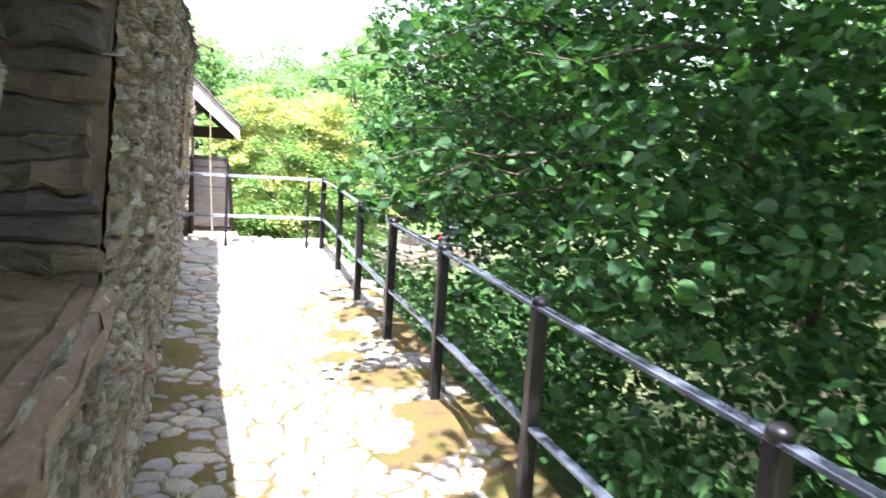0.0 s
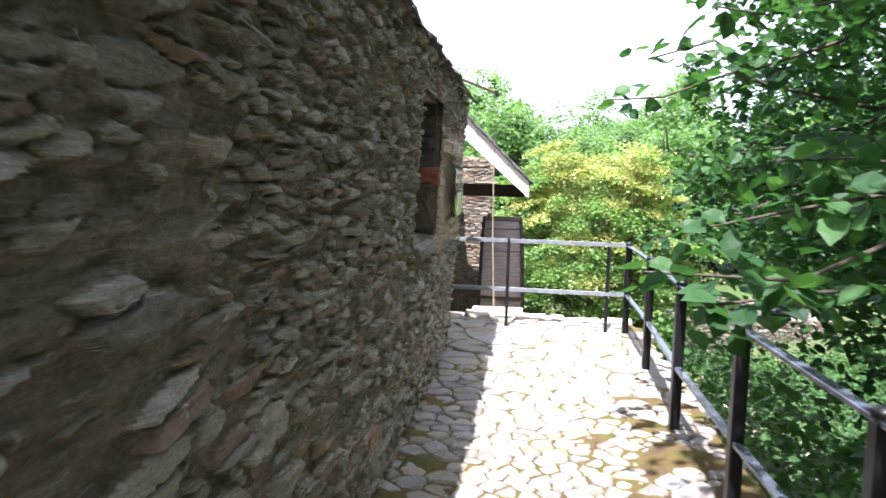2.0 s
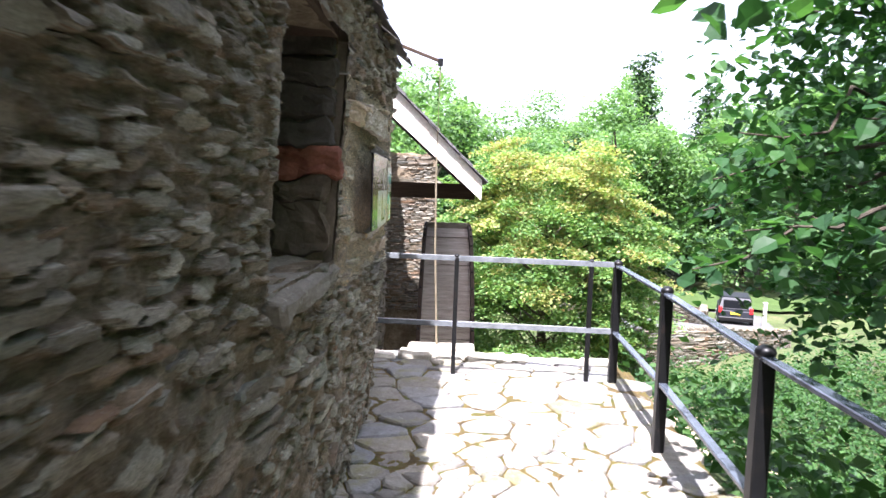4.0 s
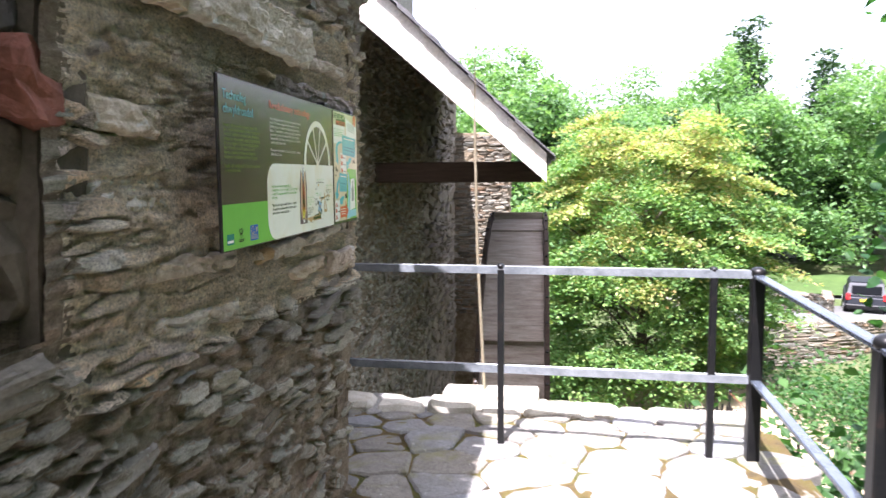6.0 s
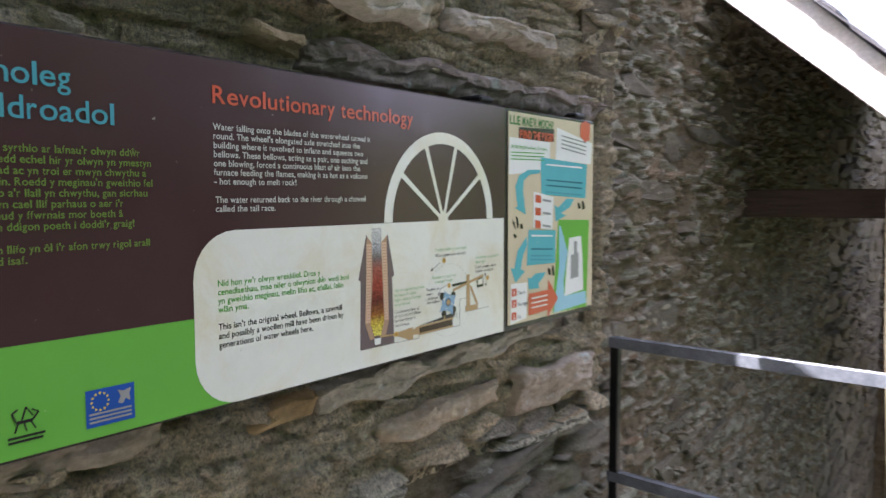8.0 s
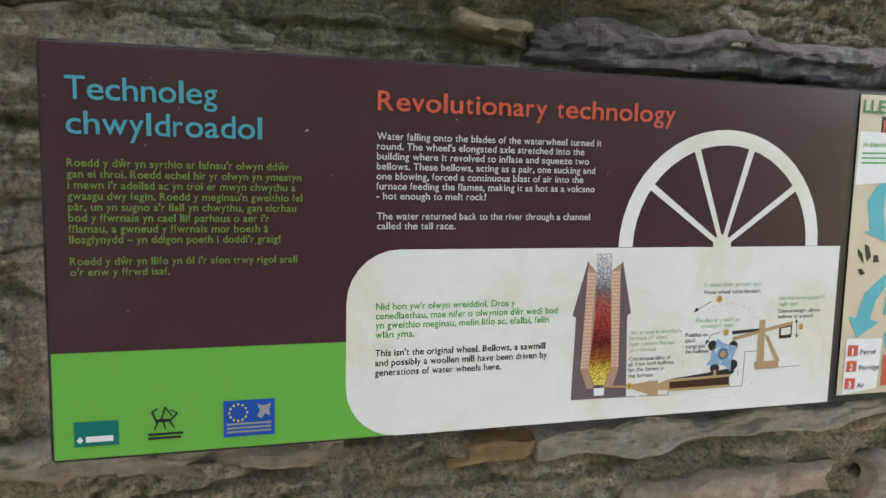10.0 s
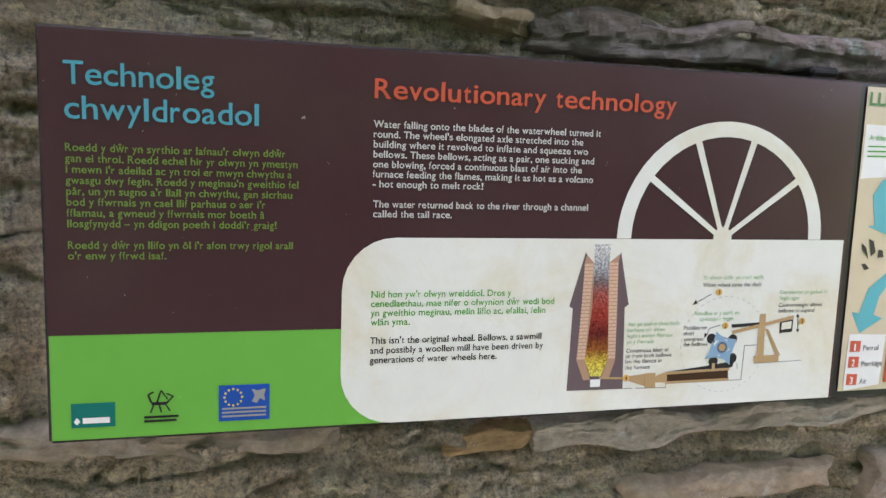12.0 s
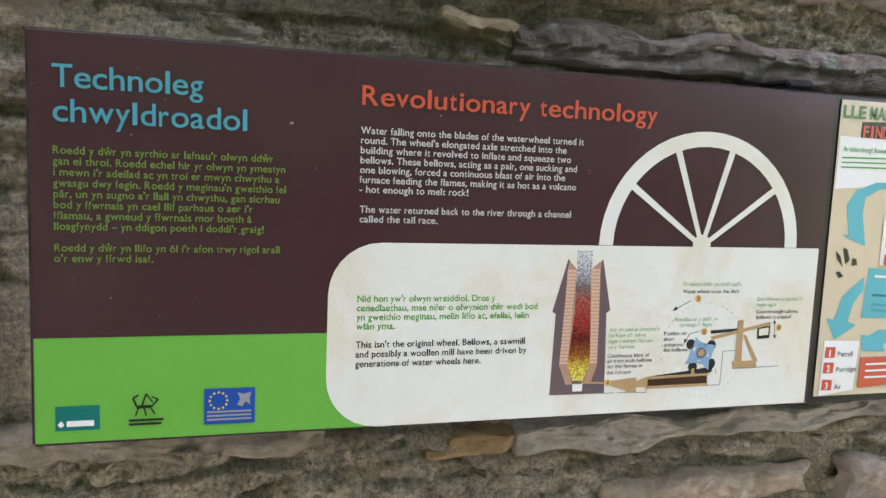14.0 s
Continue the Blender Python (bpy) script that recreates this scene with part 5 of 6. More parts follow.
part("text_bar", plate([(10.6233, 1.4936), (10.7002, 1.4892), (10.7002, 1.4917), (10.6233, 1.4966)], 0.0042), DEEPTEAL, sign)
part("text_bar", plate([(10.6231, 1.4814), (10.7000, 1.4765), (10.7001, 1.4790), (10.6232, 1.4845)], 0.0042), TEAL, sign)
part("text_bar", plate([(10.6230, 1.4741), (10.6999, 1.4689), (10.7000, 1.4714), (10.6231, 1.4772)], 0.0042), TEAL, sign)
part("map_arrow", plate([(10.5669, 1.5714), (10.5766, 1.5723), (10.5694, 1.6090), (10.5813, 1.6278), (10.6112, 1.6385), (10.6524, 1.6400), (10.6545, 1.6338), (10.6171, 1.6301), (10.5969, 1.6194), (10.5946, 1.6003), (10.6040, 1.5582)], 0.0032), AQUA, sign)
part("map_arrow", plate([(10.7121, 1.5425), (10.7080, 1.5744), (10.7215, 1.5689), (10.7541, 1.5861), (10.7850, 1.5854), (10.7680, 1.5688), (10.7328, 1.5583), (10.7536, 1.5536)], 0.0032), AQUA, sign)
part("map_arrow", plate([(10.5706, 1.4377), (10.5556, 1.4652), (10.5671, 1.4629), (10.5773, 1.4941), (10.6074, 1.5183), (10.6092, 1.5025), (10.5949, 1.4843), (10.5886, 1.4609), (10.6025, 1.4560)], 0.0032), AQUA, sign)
part("map_arrow", plate([(10.6161, 1.4218), (10.6124, 1.4429), (10.6246, 1.4417), (10.6392, 1.4488), (10.6776, 1.4488), (10.6645, 1.4376), (10.6495, 1.4292), (10.6536, 1.4201)], 0.0032), AQUA, sign)
part("trotter_print", plate([(10.5599, 1.5511), (10.5616, 1.5423), (10.5720, 1.5311), (10.5674, 1.5449)], 0.0036), BLACK, sign)
part("trotter_print", plate([(10.5705, 1.5560), (10.5760, 1.5345), (10.5819, 1.5401), (10.5772, 1.5533)], 0.0036), BLACK, sign)
part("trotter_print", plate([(10.5859, 1.5423), (10.5857, 1.5327), (10.5946, 1.5335), (10.5918, 1.5420)], 0.0036), BLACK, sign)
part("trotter_print", plate([(10.5623, 1.5246), (10.5680, 1.5172), (10.5748, 1.5191), (10.5681, 1.5254)], 0.0036), BLACK, sign)
part("trotter_print", plate([(10.7996, 1.5771), (10.8031, 1.5650), (10.8143, 1.5673), (10.8070, 1.5769)], 0.0036), BLACK, sign)
part("trotter_print", plate([(10.8170, 1.5793), (10.8218, 1.5631), (10.8320, 1.5668), (10.8245, 1.5818)], 0.0036), BLACK, sign)
part("trotter_print", plate([(10.6832, 1.4558), (10.6863, 1.4429), (10.6951, 1.4408), (10.6931, 1.4536)], 0.0036), BLACK, sign)
part("trotter_print", plate([(10.6998, 1.4594), (10.7007, 1.4390), (10.7096, 1.4406), (10.7076, 1.4561)], 0.0036), BLACK, sign)
part("answer_card", plate([(10.6290, 1.5341), (10.6985, 1.5267), (10.7027, 1.5897), (10.6300, 1.5998)], 0.0044), PAPER, sign)
part("answer_number", plate([(10.6359, 1.5802), (10.6558, 1.5784), (10.6560, 1.5920), (10.6361, 1.5942)], 0.0052), RED, sign)
part("text_bar", plate([(10.6622, 1.5819), (10.6926, 1.5793), (10.6926, 1.5837), (10.6623, 1.5863)], 0.0052), GREY, sign)
part("answer_number", plate([(10.6356, 1.5570), (10.6555, 1.5549), (10.6557, 1.5685), (10.6358, 1.5710)], 0.0052), RED, sign)
part("text_bar", plate([(10.6619, 1.5584), (10.6922, 1.5554), (10.6923, 1.5598), (10.6620, 1.5627)], 0.0052), GREY, sign)
part("answer_number", plate([(10.6352, 1.5337), (10.6551, 1.5315), (10.6553, 1.5451), (10.6354, 1.5478)], 0.0052), RED, sign)
part("text_bar", plate([(10.6616, 1.5349), (10.6919, 1.5314), (10.6920, 1.5358), (10.6616, 1.5392)], 0.0052), GREY, sign)
part("answer_card", plate([(10.5541, 1.3647), (10.6072, 1.3707), (10.6102, 1.4353), (10.5552, 1.4370)], 0.0044), PAPER, sign)
part("answer_number", plate([(10.5577, 1.4143), (10.5732, 1.4143), (10.5734, 1.4279), (10.5579, 1.4285)], 0.0052), RED, sign)
text("1", 10.5625, 1.4161, 0.0048, 0.012, PAPER, 0.02, 0.0060)
text("Petrol", 10.5771, 1.4156, 0.024, 0.0095, SOFTBLACK, 0.01, 0.0054, "caption")
part("answer_number", plate([(10.5574, 1.3943), (10.5728, 1.3941), (10.5731, 1.4077), (10.5576, 1.4085)], 0.0052), RED, sign)
text("2", 10.5622, 1.3961, 0.0048, 0.012, PAPER, 0.02, 0.0060)
text("Porridge", 10.5768, 1.3953, 0.032, 0.0095, SOFTBLACK, 0.01, 0.0054, "caption")
part("answer_number", plate([(10.5571, 1.3720), (10.5725, 1.3715), (10.5727, 1.3852), (10.5573, 1.3861)], 0.0052), RED, sign)
text("3", 10.5619, 1.3736, 0.0048, 0.012, PAPER, 0.02, 0.0060)
text("Air", 10.5764, 1.3727, 0.012, 0.0095, SOFTBLACK, 0.01, 0.0054, "caption")
part("red_arrow", plate([(10.6144, 1.3733), (10.6832, 1.3763), (10.6830, 1.3624), (10.7227, 1.3943), (10.6840, 1.4331), (10.6837, 1.4142), (10.6150, 1.4135)], 0.005), RED, sign)
part("text_bar", plate([(10.6240, 1.4026), (10.6814, 1.4031), (10.6814, 1.4056), (10.6241, 1.4050)], 0.0056), PAPER, sign)
part("text_bar", plate([(10.6239, 1.3940), (10.6813, 1.3943), (10.6813, 1.3968), (10.6239, 1.3965)], 0.0056), PAPER, sign)
part("text_bar", plate([(10.6238, 1.3855), (10.6811, 1.3854), (10.6812, 1.3880), (10.6238, 1.3879)], 0.0056), PAPER, sign)
part("meadow", plate([(10.7031, 1.3673), (10.8425, 1.3632), (10.8509, 1.5423), (10.7235, 1.5458)], 0.0026), GREEN, sign)
part("footpath", plate([(10.7493, 1.3949), (10.8276, 1.4005), (10.8232, 1.4619), (10.8162, 1.5109), (10.7673, 1.5085), (10.7571, 1.4543)], 0.0033), PAPER, sign)
part("stream", plate([(10.7075, 1.3667), (10.8426, 1.3714), (10.8377, 1.3966), (10.7481, 1.3951), (10.7462, 1.4292), (10.7610, 1.4801), (10.7325, 1.5338), (10.7256, 1.5342), (10.7280, 1.4569)], 0.0029), LIGHTBLUE, sign)
part("furnace_sketch", plate([(10.7735, 1.4264), (10.8053, 1.4285), (10.8058, 1.4767), (10.7984, 1.4786), (10.7987, 1.5006), (10.7865, 1.5014), (10.7862, 1.4756), (10.7741, 1.4739)], 0.004), GREY, sign)
sign = sign_keep
trail.location.x += 0.0012
for y in (10.47, 10.80):
    b = tagged(part("fixing_clip", box(-0.075, -0.02, y, y + 0.04, 1.747, 1.758, 0.004), M_IRON), "small dark metal clip above the information panel", "clip", "sign clips")

# long split-slate blocks round the panel
def ledge_block(y0, y1, z0, z1, out, seed, slope=0.0):
    """A long block with stepped, split bedding on its face."""
    ny, nz = int((y1 - y0) / 0.006), max(8, int((z1 - z0) / 0.004))
    rr = np.random.default_rng(seed)
    step = rr.uniform(-0.006, 0.007, 24)
    V, F = [], []
    for j in range(nz + 1):
        for i in range(ny + 1):
            fy, fz = i / ny, j / nz
            y, z = y0 + (y1 - y0) * fy, z0 + (z1 - z0) * fz + slope * (y0 + (y1 - y0) * fy - (y0 + y1) / 2)
            n1 = noise.noise(Vector((y * 9, z * 9, seed)))
            zz = z + 0.010 * n1 + 0.006 * noise.noise(Vector((y * 30, z * 20, seed)))
            layer = step[int((zz - z0 + 1) / 0.021) % 24]
            e = min(fy * (y1 - y0), (1 - fy) * (y1 - y0)) / 0.03
            f = min(fz, 1 - fz) * (z1 - z0) / 0.012
            rim = -0.014 * (1 - min(1, e)) ** 2 - 0.010 * (1 - min(1, f)) ** 2
            x = out - 0.006 + layer + rim + 0.014 * n1 + 0.012 * noise.noise(Vector((y * 22, z * 34, seed + 5))) + 0.005 * noise.noise(Vector((y * 60, z * 90, seed)))
            if j in (0, nz) or i in (0, ny):
                x -= 0.02
            V.append((wall_x(y, z) - 0.02 + x, y + 0.012 * noise.noise(Vector((z * 30, seed, 0))), z + 0.014 * noise.noise(Vector((y * 11, seed, 3 + fz)))))
    for j in range(nz):
        for i in range(ny):
            a = j * (ny + 1) + i
            F.append((a, a + 1, a + ny + 2, a + ny + 1))
    return fast_mesh("wall_stone", V, F)


M_PURPLE = stone_material("purple_slate", [(0.27, 0.225, 0.215), (0.33, 0.275, 0.255)], False, (0.42, 0.44, 0.42), 0.60)
M_TANBLOCK = stone_material("smooth_tan_block", [(0.50, 0.43, 0.34), (0.46, 0.40, 0.32)], False, (0.52, 0.48, 0.40), 0.66)
M_OCHRE = stone_material("ochre_slate", [(0.48, 0.34, 0.17), (0.44, 0.33, 0.20)], False, (0.50, 0.46, 0.36), 0.62)
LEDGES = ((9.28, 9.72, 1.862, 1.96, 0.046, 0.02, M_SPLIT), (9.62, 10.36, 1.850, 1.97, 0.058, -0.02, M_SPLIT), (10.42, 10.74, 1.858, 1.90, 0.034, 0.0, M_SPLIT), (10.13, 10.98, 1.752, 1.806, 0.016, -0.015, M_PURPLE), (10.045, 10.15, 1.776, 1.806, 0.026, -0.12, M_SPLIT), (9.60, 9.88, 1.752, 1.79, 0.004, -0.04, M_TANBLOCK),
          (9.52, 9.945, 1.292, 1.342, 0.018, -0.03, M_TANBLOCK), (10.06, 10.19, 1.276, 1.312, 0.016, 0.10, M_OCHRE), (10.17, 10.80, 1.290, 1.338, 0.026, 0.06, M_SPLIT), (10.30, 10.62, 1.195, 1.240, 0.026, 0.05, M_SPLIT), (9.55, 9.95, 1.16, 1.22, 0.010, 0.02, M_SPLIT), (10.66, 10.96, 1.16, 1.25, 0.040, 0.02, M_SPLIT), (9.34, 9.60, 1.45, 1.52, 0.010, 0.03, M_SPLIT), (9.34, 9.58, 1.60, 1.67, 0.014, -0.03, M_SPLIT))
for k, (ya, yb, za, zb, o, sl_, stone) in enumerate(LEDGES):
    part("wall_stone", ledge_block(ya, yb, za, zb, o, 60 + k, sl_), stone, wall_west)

# ---- ground ----


def smooth(a, b, t):
    t = min(1.0, max(0.0, (t - a) / (b - a)))
    return t * t * (3 - 2 * t)


def ground_z(x, y):
    z = -4.25
    z += -1.2 * smooth(30, 42, y)
    z += 3.4 * (1 - smooth(13.0, 20.0, y)) * (1 - smooth(2.2, 7.5, x))          # bank below the terrace
    z += 9.0 * smooth(60, 130, y) + 7.0 * smooth(9, 24, x) * (1 - smooth(22, 40, y)) + 14 * smooth(40, 120, x)
    z += 4.2 * smooth(-1.5, -5, x) * (1 - smooth(10, 30, y))
    if -0.8 < x < 1.5 and 13.2 < y < 21.6:
        z = -6.2
    return z + 0.25 * noise.noise(Vector((x * 0.25, y * 0.25, 0)))


def spread(lo, hi, near_lo, near_hi, step):
    a = list(np.arange(near_lo, near_hi, step))
    d, p = step, near_hi
    while p < hi:
        a.append(p)
        d *= 1.35
        p += d
    a.append(hi)
    d, p = step, near_lo
    while p > lo:
        d *= 1.35
        p -= d
        a.insert(0, max(p, lo))
    return a


gx, gy = spread(-900, 900, -4, 24, 0.75), spread(-900, 1200, -6, 60, 0.75)
V = [(x, y, ground_z(x, y)) for y in gy for x in gx]
F = [(j * len(gx) + i, j * len(gx) + i + 1, (j + 1) * len(gx) + i + 1, (j + 1) * len(gx) + i) for j in range(len(gy) - 1) for i in range(len(gx) - 1)]
me = fast_mesh("ground", V, F)
me.polygons.foreach_set("use_smooth", [True] * len(me.polygons))
ground = tagged(part("ground", me, M_GROUND), "leaf-strewn woodland ground falling away below the terrace", "ground", kind="structure")


def laid(name, x0, x1, y0, y1, mat, label, cat, lift=0.03, edge=0.5):
    """An uneven patch that follows the ground."""
    nx, ny = 30, 40
    V, F = [], []
    for j in range(ny + 1):
        for i in range(nx + 1):
            x, y = x0 + (x1 - x0) * i / nx, y0 + (y1 - y0) * j / ny
            if i in (0, nx):
                x += edge * noise.noise(Vector((y * 0.5, i, 3)))
            if j in (0, ny):
                y += edge * noise.noise(Vector((x * 0.5, j, 7)))
            V.append((x, y, ground_z(x, y) + lift + 0.10))
    for j in range(ny):
        for i in range(nx):
            a = j * (nx + 1) + i
            F.append((a, a + 1, a + nx + 2, a + nx + 1))
    return tagged(part(name, fast_mesh(name, V, F), mat), label, cat, kind="structure")


laid("pavement", 1.6, 7.5, 17.0, 29.0, M_SAND, "pale sandy gravel yard below the terrace", "yard", 0.06)
laid("grass", 8.0, 30.0, 51.0, 58.0, M_GRASS, "sunlit grass bank beside the lane", "grass", 0.1, 1.0)


# ---- foliage ----
NEAR_LEAF = (np.array([(0, 0, 0), (0, 0.35, -0.05), (0, 0.68, -0.04), (0, 1.0, -0.12), (-0.36, 0.22, 0.05), (-0.34, 0.62, 0.04), (0.36, 0.22, 0.05), (0.34, 0.62, 0.04)]),
             np.array([(0, 1, 4), (1, 5, 4), (1, 2, 5), (2, 3, 5), (0, 6, 1), (1, 6, 7), (1, 7, 2), (2, 7, 3)]))
FAR_LEAF = (np.array([(0, 0, 0), (-0.34, 0.5, 0.08), (0, 1.0, -0.05), (0.34, 0.5, 0.08)]), np.array([(0, 2, 1), (0, 3, 2)]))


def leaves_mesh(name, rng, P, size, shape, droop=0.35, upright=0.8):
    """Leaves at the points P, each turned its own way, mostly facing up."""
    n = len(P)
    lv, lf = shape
    az = rng.uniform(0, 2 * math.pi, n)
    fwd = np.stack([np.cos(az), np.sin(az), rng.normal(-droop, 0.4, n)], 1)
    fwd /= np.linalg.norm(fwd, axis=1)[:, None]
    nrm = np.stack([rng.normal(0, 0.5, n), rng.normal(0, 0.5, n), np.full(n, upright)], 1)
    side = np.cross(fwd, nrm)
    side /= np.linalg.norm(side, axis=1)[:, None] + 1e-9
    nrm = np.cross(side, fwd)
    s = size * rng.uniform(0.6, 1.25, n)
    V = P[:, None, :] + s[:, None, None] * (lv[None, :, 0, None] * side[:, None, :] + lv[None, :, 1, None] * fwd[:, None, :] + lv[None, :, 2, None] * nrm[:, None, :])
    F = lf[None] + (np.arange(n) * len(lv))[:, None, None]
    return fast_mesh(name, V.reshape(-1, 3), F.reshape(-1, 3))


def blob_points(rng, blobs, n, shell=3.0, clump=0.0, per=8):
    """Points in the outer part of a set of balls, gathered into sprays."""
    w = np.array([b[3] ** 2 for b in blobs])
    idx = rng.choice(len(blobs), n // per if clump else n, p=w / w.sum())
    B = np.array([b[:4] for b in blobs])[idx]
    d = rng.normal(size=(len(idx), 3))
    d /= np.linalg.norm(d, axis=1)[:, None]
    r = rng.uniform(0.02, 1, len(idx)) ** (1 / shell)
    P = B[:, :3] + d * (r * B[:, 3])[:, None]
    if clump:
        P = np.repeat(P, per, 0) + rng.normal(0, clump, (len(P) * per, 3)) * np.array([1, 1, 0.3])
    return P


def limb(p, q, r0, r1, rng, bend=0.12, steps=5):
    p, q = Vector(p), Vector(q)
    pts = []
    for i in range(steps + 1):
        t = i / steps
        o = Vector(rng.normal(0, bend, 3)) * (p - q).length * 0.15 * math.sin(math.pi * t)
        pts.append(p.lerp(q, t) + o)
    return pts, [r0 + (r1 - r0) * i / steps for i in range(steps + 1)]


def tree(name, label, cat, rng, foot, blobs, n, size, mat, shape, trunk_r=0.2, clump=0.25, per=8, group="", limbs=7, shell=3.0):
    x, y = foot
    z = ground_z(x, y)
    t = thing(name, label, cat, group, at=(x, y, z - 0.1))
    top = max(blobs, key=lambda b: b[2] - 0.5 * b[3])
    bm = bmesh.new()
    pts, rad = limb((0, 0, 0), (top[0] - x, top[1] - y, (top[2] - z) * 0.9), trunk_r, trunk_r * 0.2, rng, 0.25, 7)
    tube(pts, rad, 9, bm)
    tr = part("trunk", bm, M_BARK, t)
    for b in list(blobs)[:limbs]:
        k = int(rng.integers(2, 6))
        p2, r2 = limb(pts[k], (b[0] - x, b[1] - y, b[2] - z), rad[k] * 0.55, 0.012, rng, 0.3)
        part("branch", tube(p2, r2, 6), M_BARK, tr)
    P = blob_points(rng, blobs, n, shell, clump, per) - np.array([x, y, z - 0.1])
    part("crown", leaves_mesh("crown", rng, P, size, shape), mat, t)
    return t


rng = np.random.default_rng(77)
# big-leaved tree that overhangs the railing
# highest blobs, out of view, are added to shade terrace and lower leaves
near_blobs = [(4.6, 6.5, 2.6, 2.3), (3.9, 9.6, 2.9, 1.7), (3.6, 4.2, 2.9, 1.6), (5.4, 9.6, 1.2, 2.3), (4.4, 7.2, 0.2, 1.7), (5.2, 4.2, 0.6, 2.0), (2.9, 7.8, 3.0, 1.0), (4.2, 12.2, 2.6, 1.5), (5.6, 13.5, 1.8, 1.9), (3.1, 5.5, 1.9, 1.0), (3.2, 9.4, 1.0, 1.0), (5.0, 2.4, 2.6, 1.8), (4.6, 8.0, 5.2, 2.2), (3.4, 11.0, 4.4, 1.4), (4.2, 4.0, 5.4, 2.2), (5.2, 1.5, 5.4, 2.4), (1.35, 2.2, 4.9, 0.9), (1.5, 4.0, 4.8, 0.8), (1.45, 5.6, 4.9, 0.7), (2.6, 3.2, 4.6, 1.2), (0.9, 0.6, 4.8, 0.9), (2.7, 8.3, 1.5, 0.85), (2.9, 10.4, 1.9, 0.9), (2.55, 6.7, 2.5, 0.8), (2.5, 6.0, 0.6, 0.8), (3.7, 12.6, 1.2, 1.1), (2.4, 4.6, 1.4, 0.75), (2.9, 9.2, 3.4, 0.9), (3.4, 1.6, 6.0, 1.6), (3.3, 3.2, 6.4, 1.7), (4.6, 5.6, 7.2, 2.2), (3.4, 5.8, 6.4, 1.4), (3.3, 3.0, 1.0, 1.2), (3.0, 4.4, 0.0, 1.0), (2.9, 4.2, 5.6, 1.1), (2.6, 2.0, 5.6, 1.1)]
near_tree = tree("tree", "broad-leaved green tree leaning over the iron railing", "tree", rng, (6.6, 7.4), near_blobs, 92000, 0.10, M_LEAF, NEAR_LEAF, 0.085, 0.16, 7, limbs=14)
z0 = ground_z(6.6, 7.4) - 0.1
near_pts = []
crown_trunk = [o for o in near_tree.children if o.name.startswith("trunk")][0]
for q, nleaf in (((0.74, 5.85, 1.40), 70), ((0.92, 6.0, 1.28), 80), ((1.0, 6.3, 1.5), 70), ((1.05, 7.6, 2.28), 60), ((0.92, 8.0, 2.12), 40), ((1.25, 7.2, 2.45), 60), ((1.6, 9.1, 1.45), 40), ((1.75, 9.6, 1.9), 50), ((1.3, 4.6, 2.1), 50), ((1.35, 6.6, 1.75), 50), ((1.15, 6.2, 2.35), 50), ((1.6, 7.6, 2.6), 70), ((1.45, 5.0, 2.5), 60), ((1.9, 8.8, 1.9), 60), ((2.2, 10.2, 2.6), 60), ((1.75, 5.4, 0.55), 40), ((2.1, 7.4, 0.3), 60), ((1.46, 9.3, 1.26), 60), ((1.78, 10.0, 1.68), 70), ((1.95, 10.6, 1.5), 60)):
    start = Vector((3.6, q[1] + 0.8, q[2] + 0.35))
    p2, r2 = limb(start - Vector((6.6, 7.4, z0)), Vector(q) - Vector((6.6, 7.4, z0)), 0.022, 0.004, rng, 0.25, 7)
    part("branch", tube(p2, r2, 6), M_BARK, crown_trunk)
    for k in range(nleaf):
        t = 0.25 + 0.75 * rng.random() ** 0.6
        i = min(int(t * 7), 6)
        p = p2[i].lerp(p2[i + 1], t * 7 - i)
        near_pts.append(np.array(p) + rng.normal(0, 0.07, 3) * np.array([1, 1, 0.6]))
part("spray", leaves_mesh("spray", rng, np.array(near_pts), 0.112, NEAR_LEAF), M_LEAF, near_tree)["kind"] = "stuff"

# more woodland on the slope beyond the railing
for i, (x, y, h, r, n) in enumerate(((8.5, 4.5, 7.5, 3.0, 9000), (9.5, 10.5, 8.0, 3.2, 9000), (12.5, 7.5, 10, 3.8, 9000), (8.0, -1.5, 7, 3.0, 6000), (13, 14, 9, 3.6, 9000), (17, 10, 11, 4.2, 8000), (12.5, 0.5, 9, 3.6, 7000), (19, 3, 12, 4.5, 7000), (3.6, -2.5, 6.5, 2.4, 7000), (18, 19, 9, 4.0, 8000))):
    gz = ground_z(x, y)
    bl = [(x + rng.normal(0, r * 0.45), y + rng.normal(0, r * 0.45), gz + h * rng.uniform(0.35, 1.0), r * rng.uniform(0.45, 0.75)) for _ in range(7)]
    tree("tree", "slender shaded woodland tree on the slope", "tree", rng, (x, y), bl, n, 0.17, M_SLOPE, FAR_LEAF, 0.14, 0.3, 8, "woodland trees")

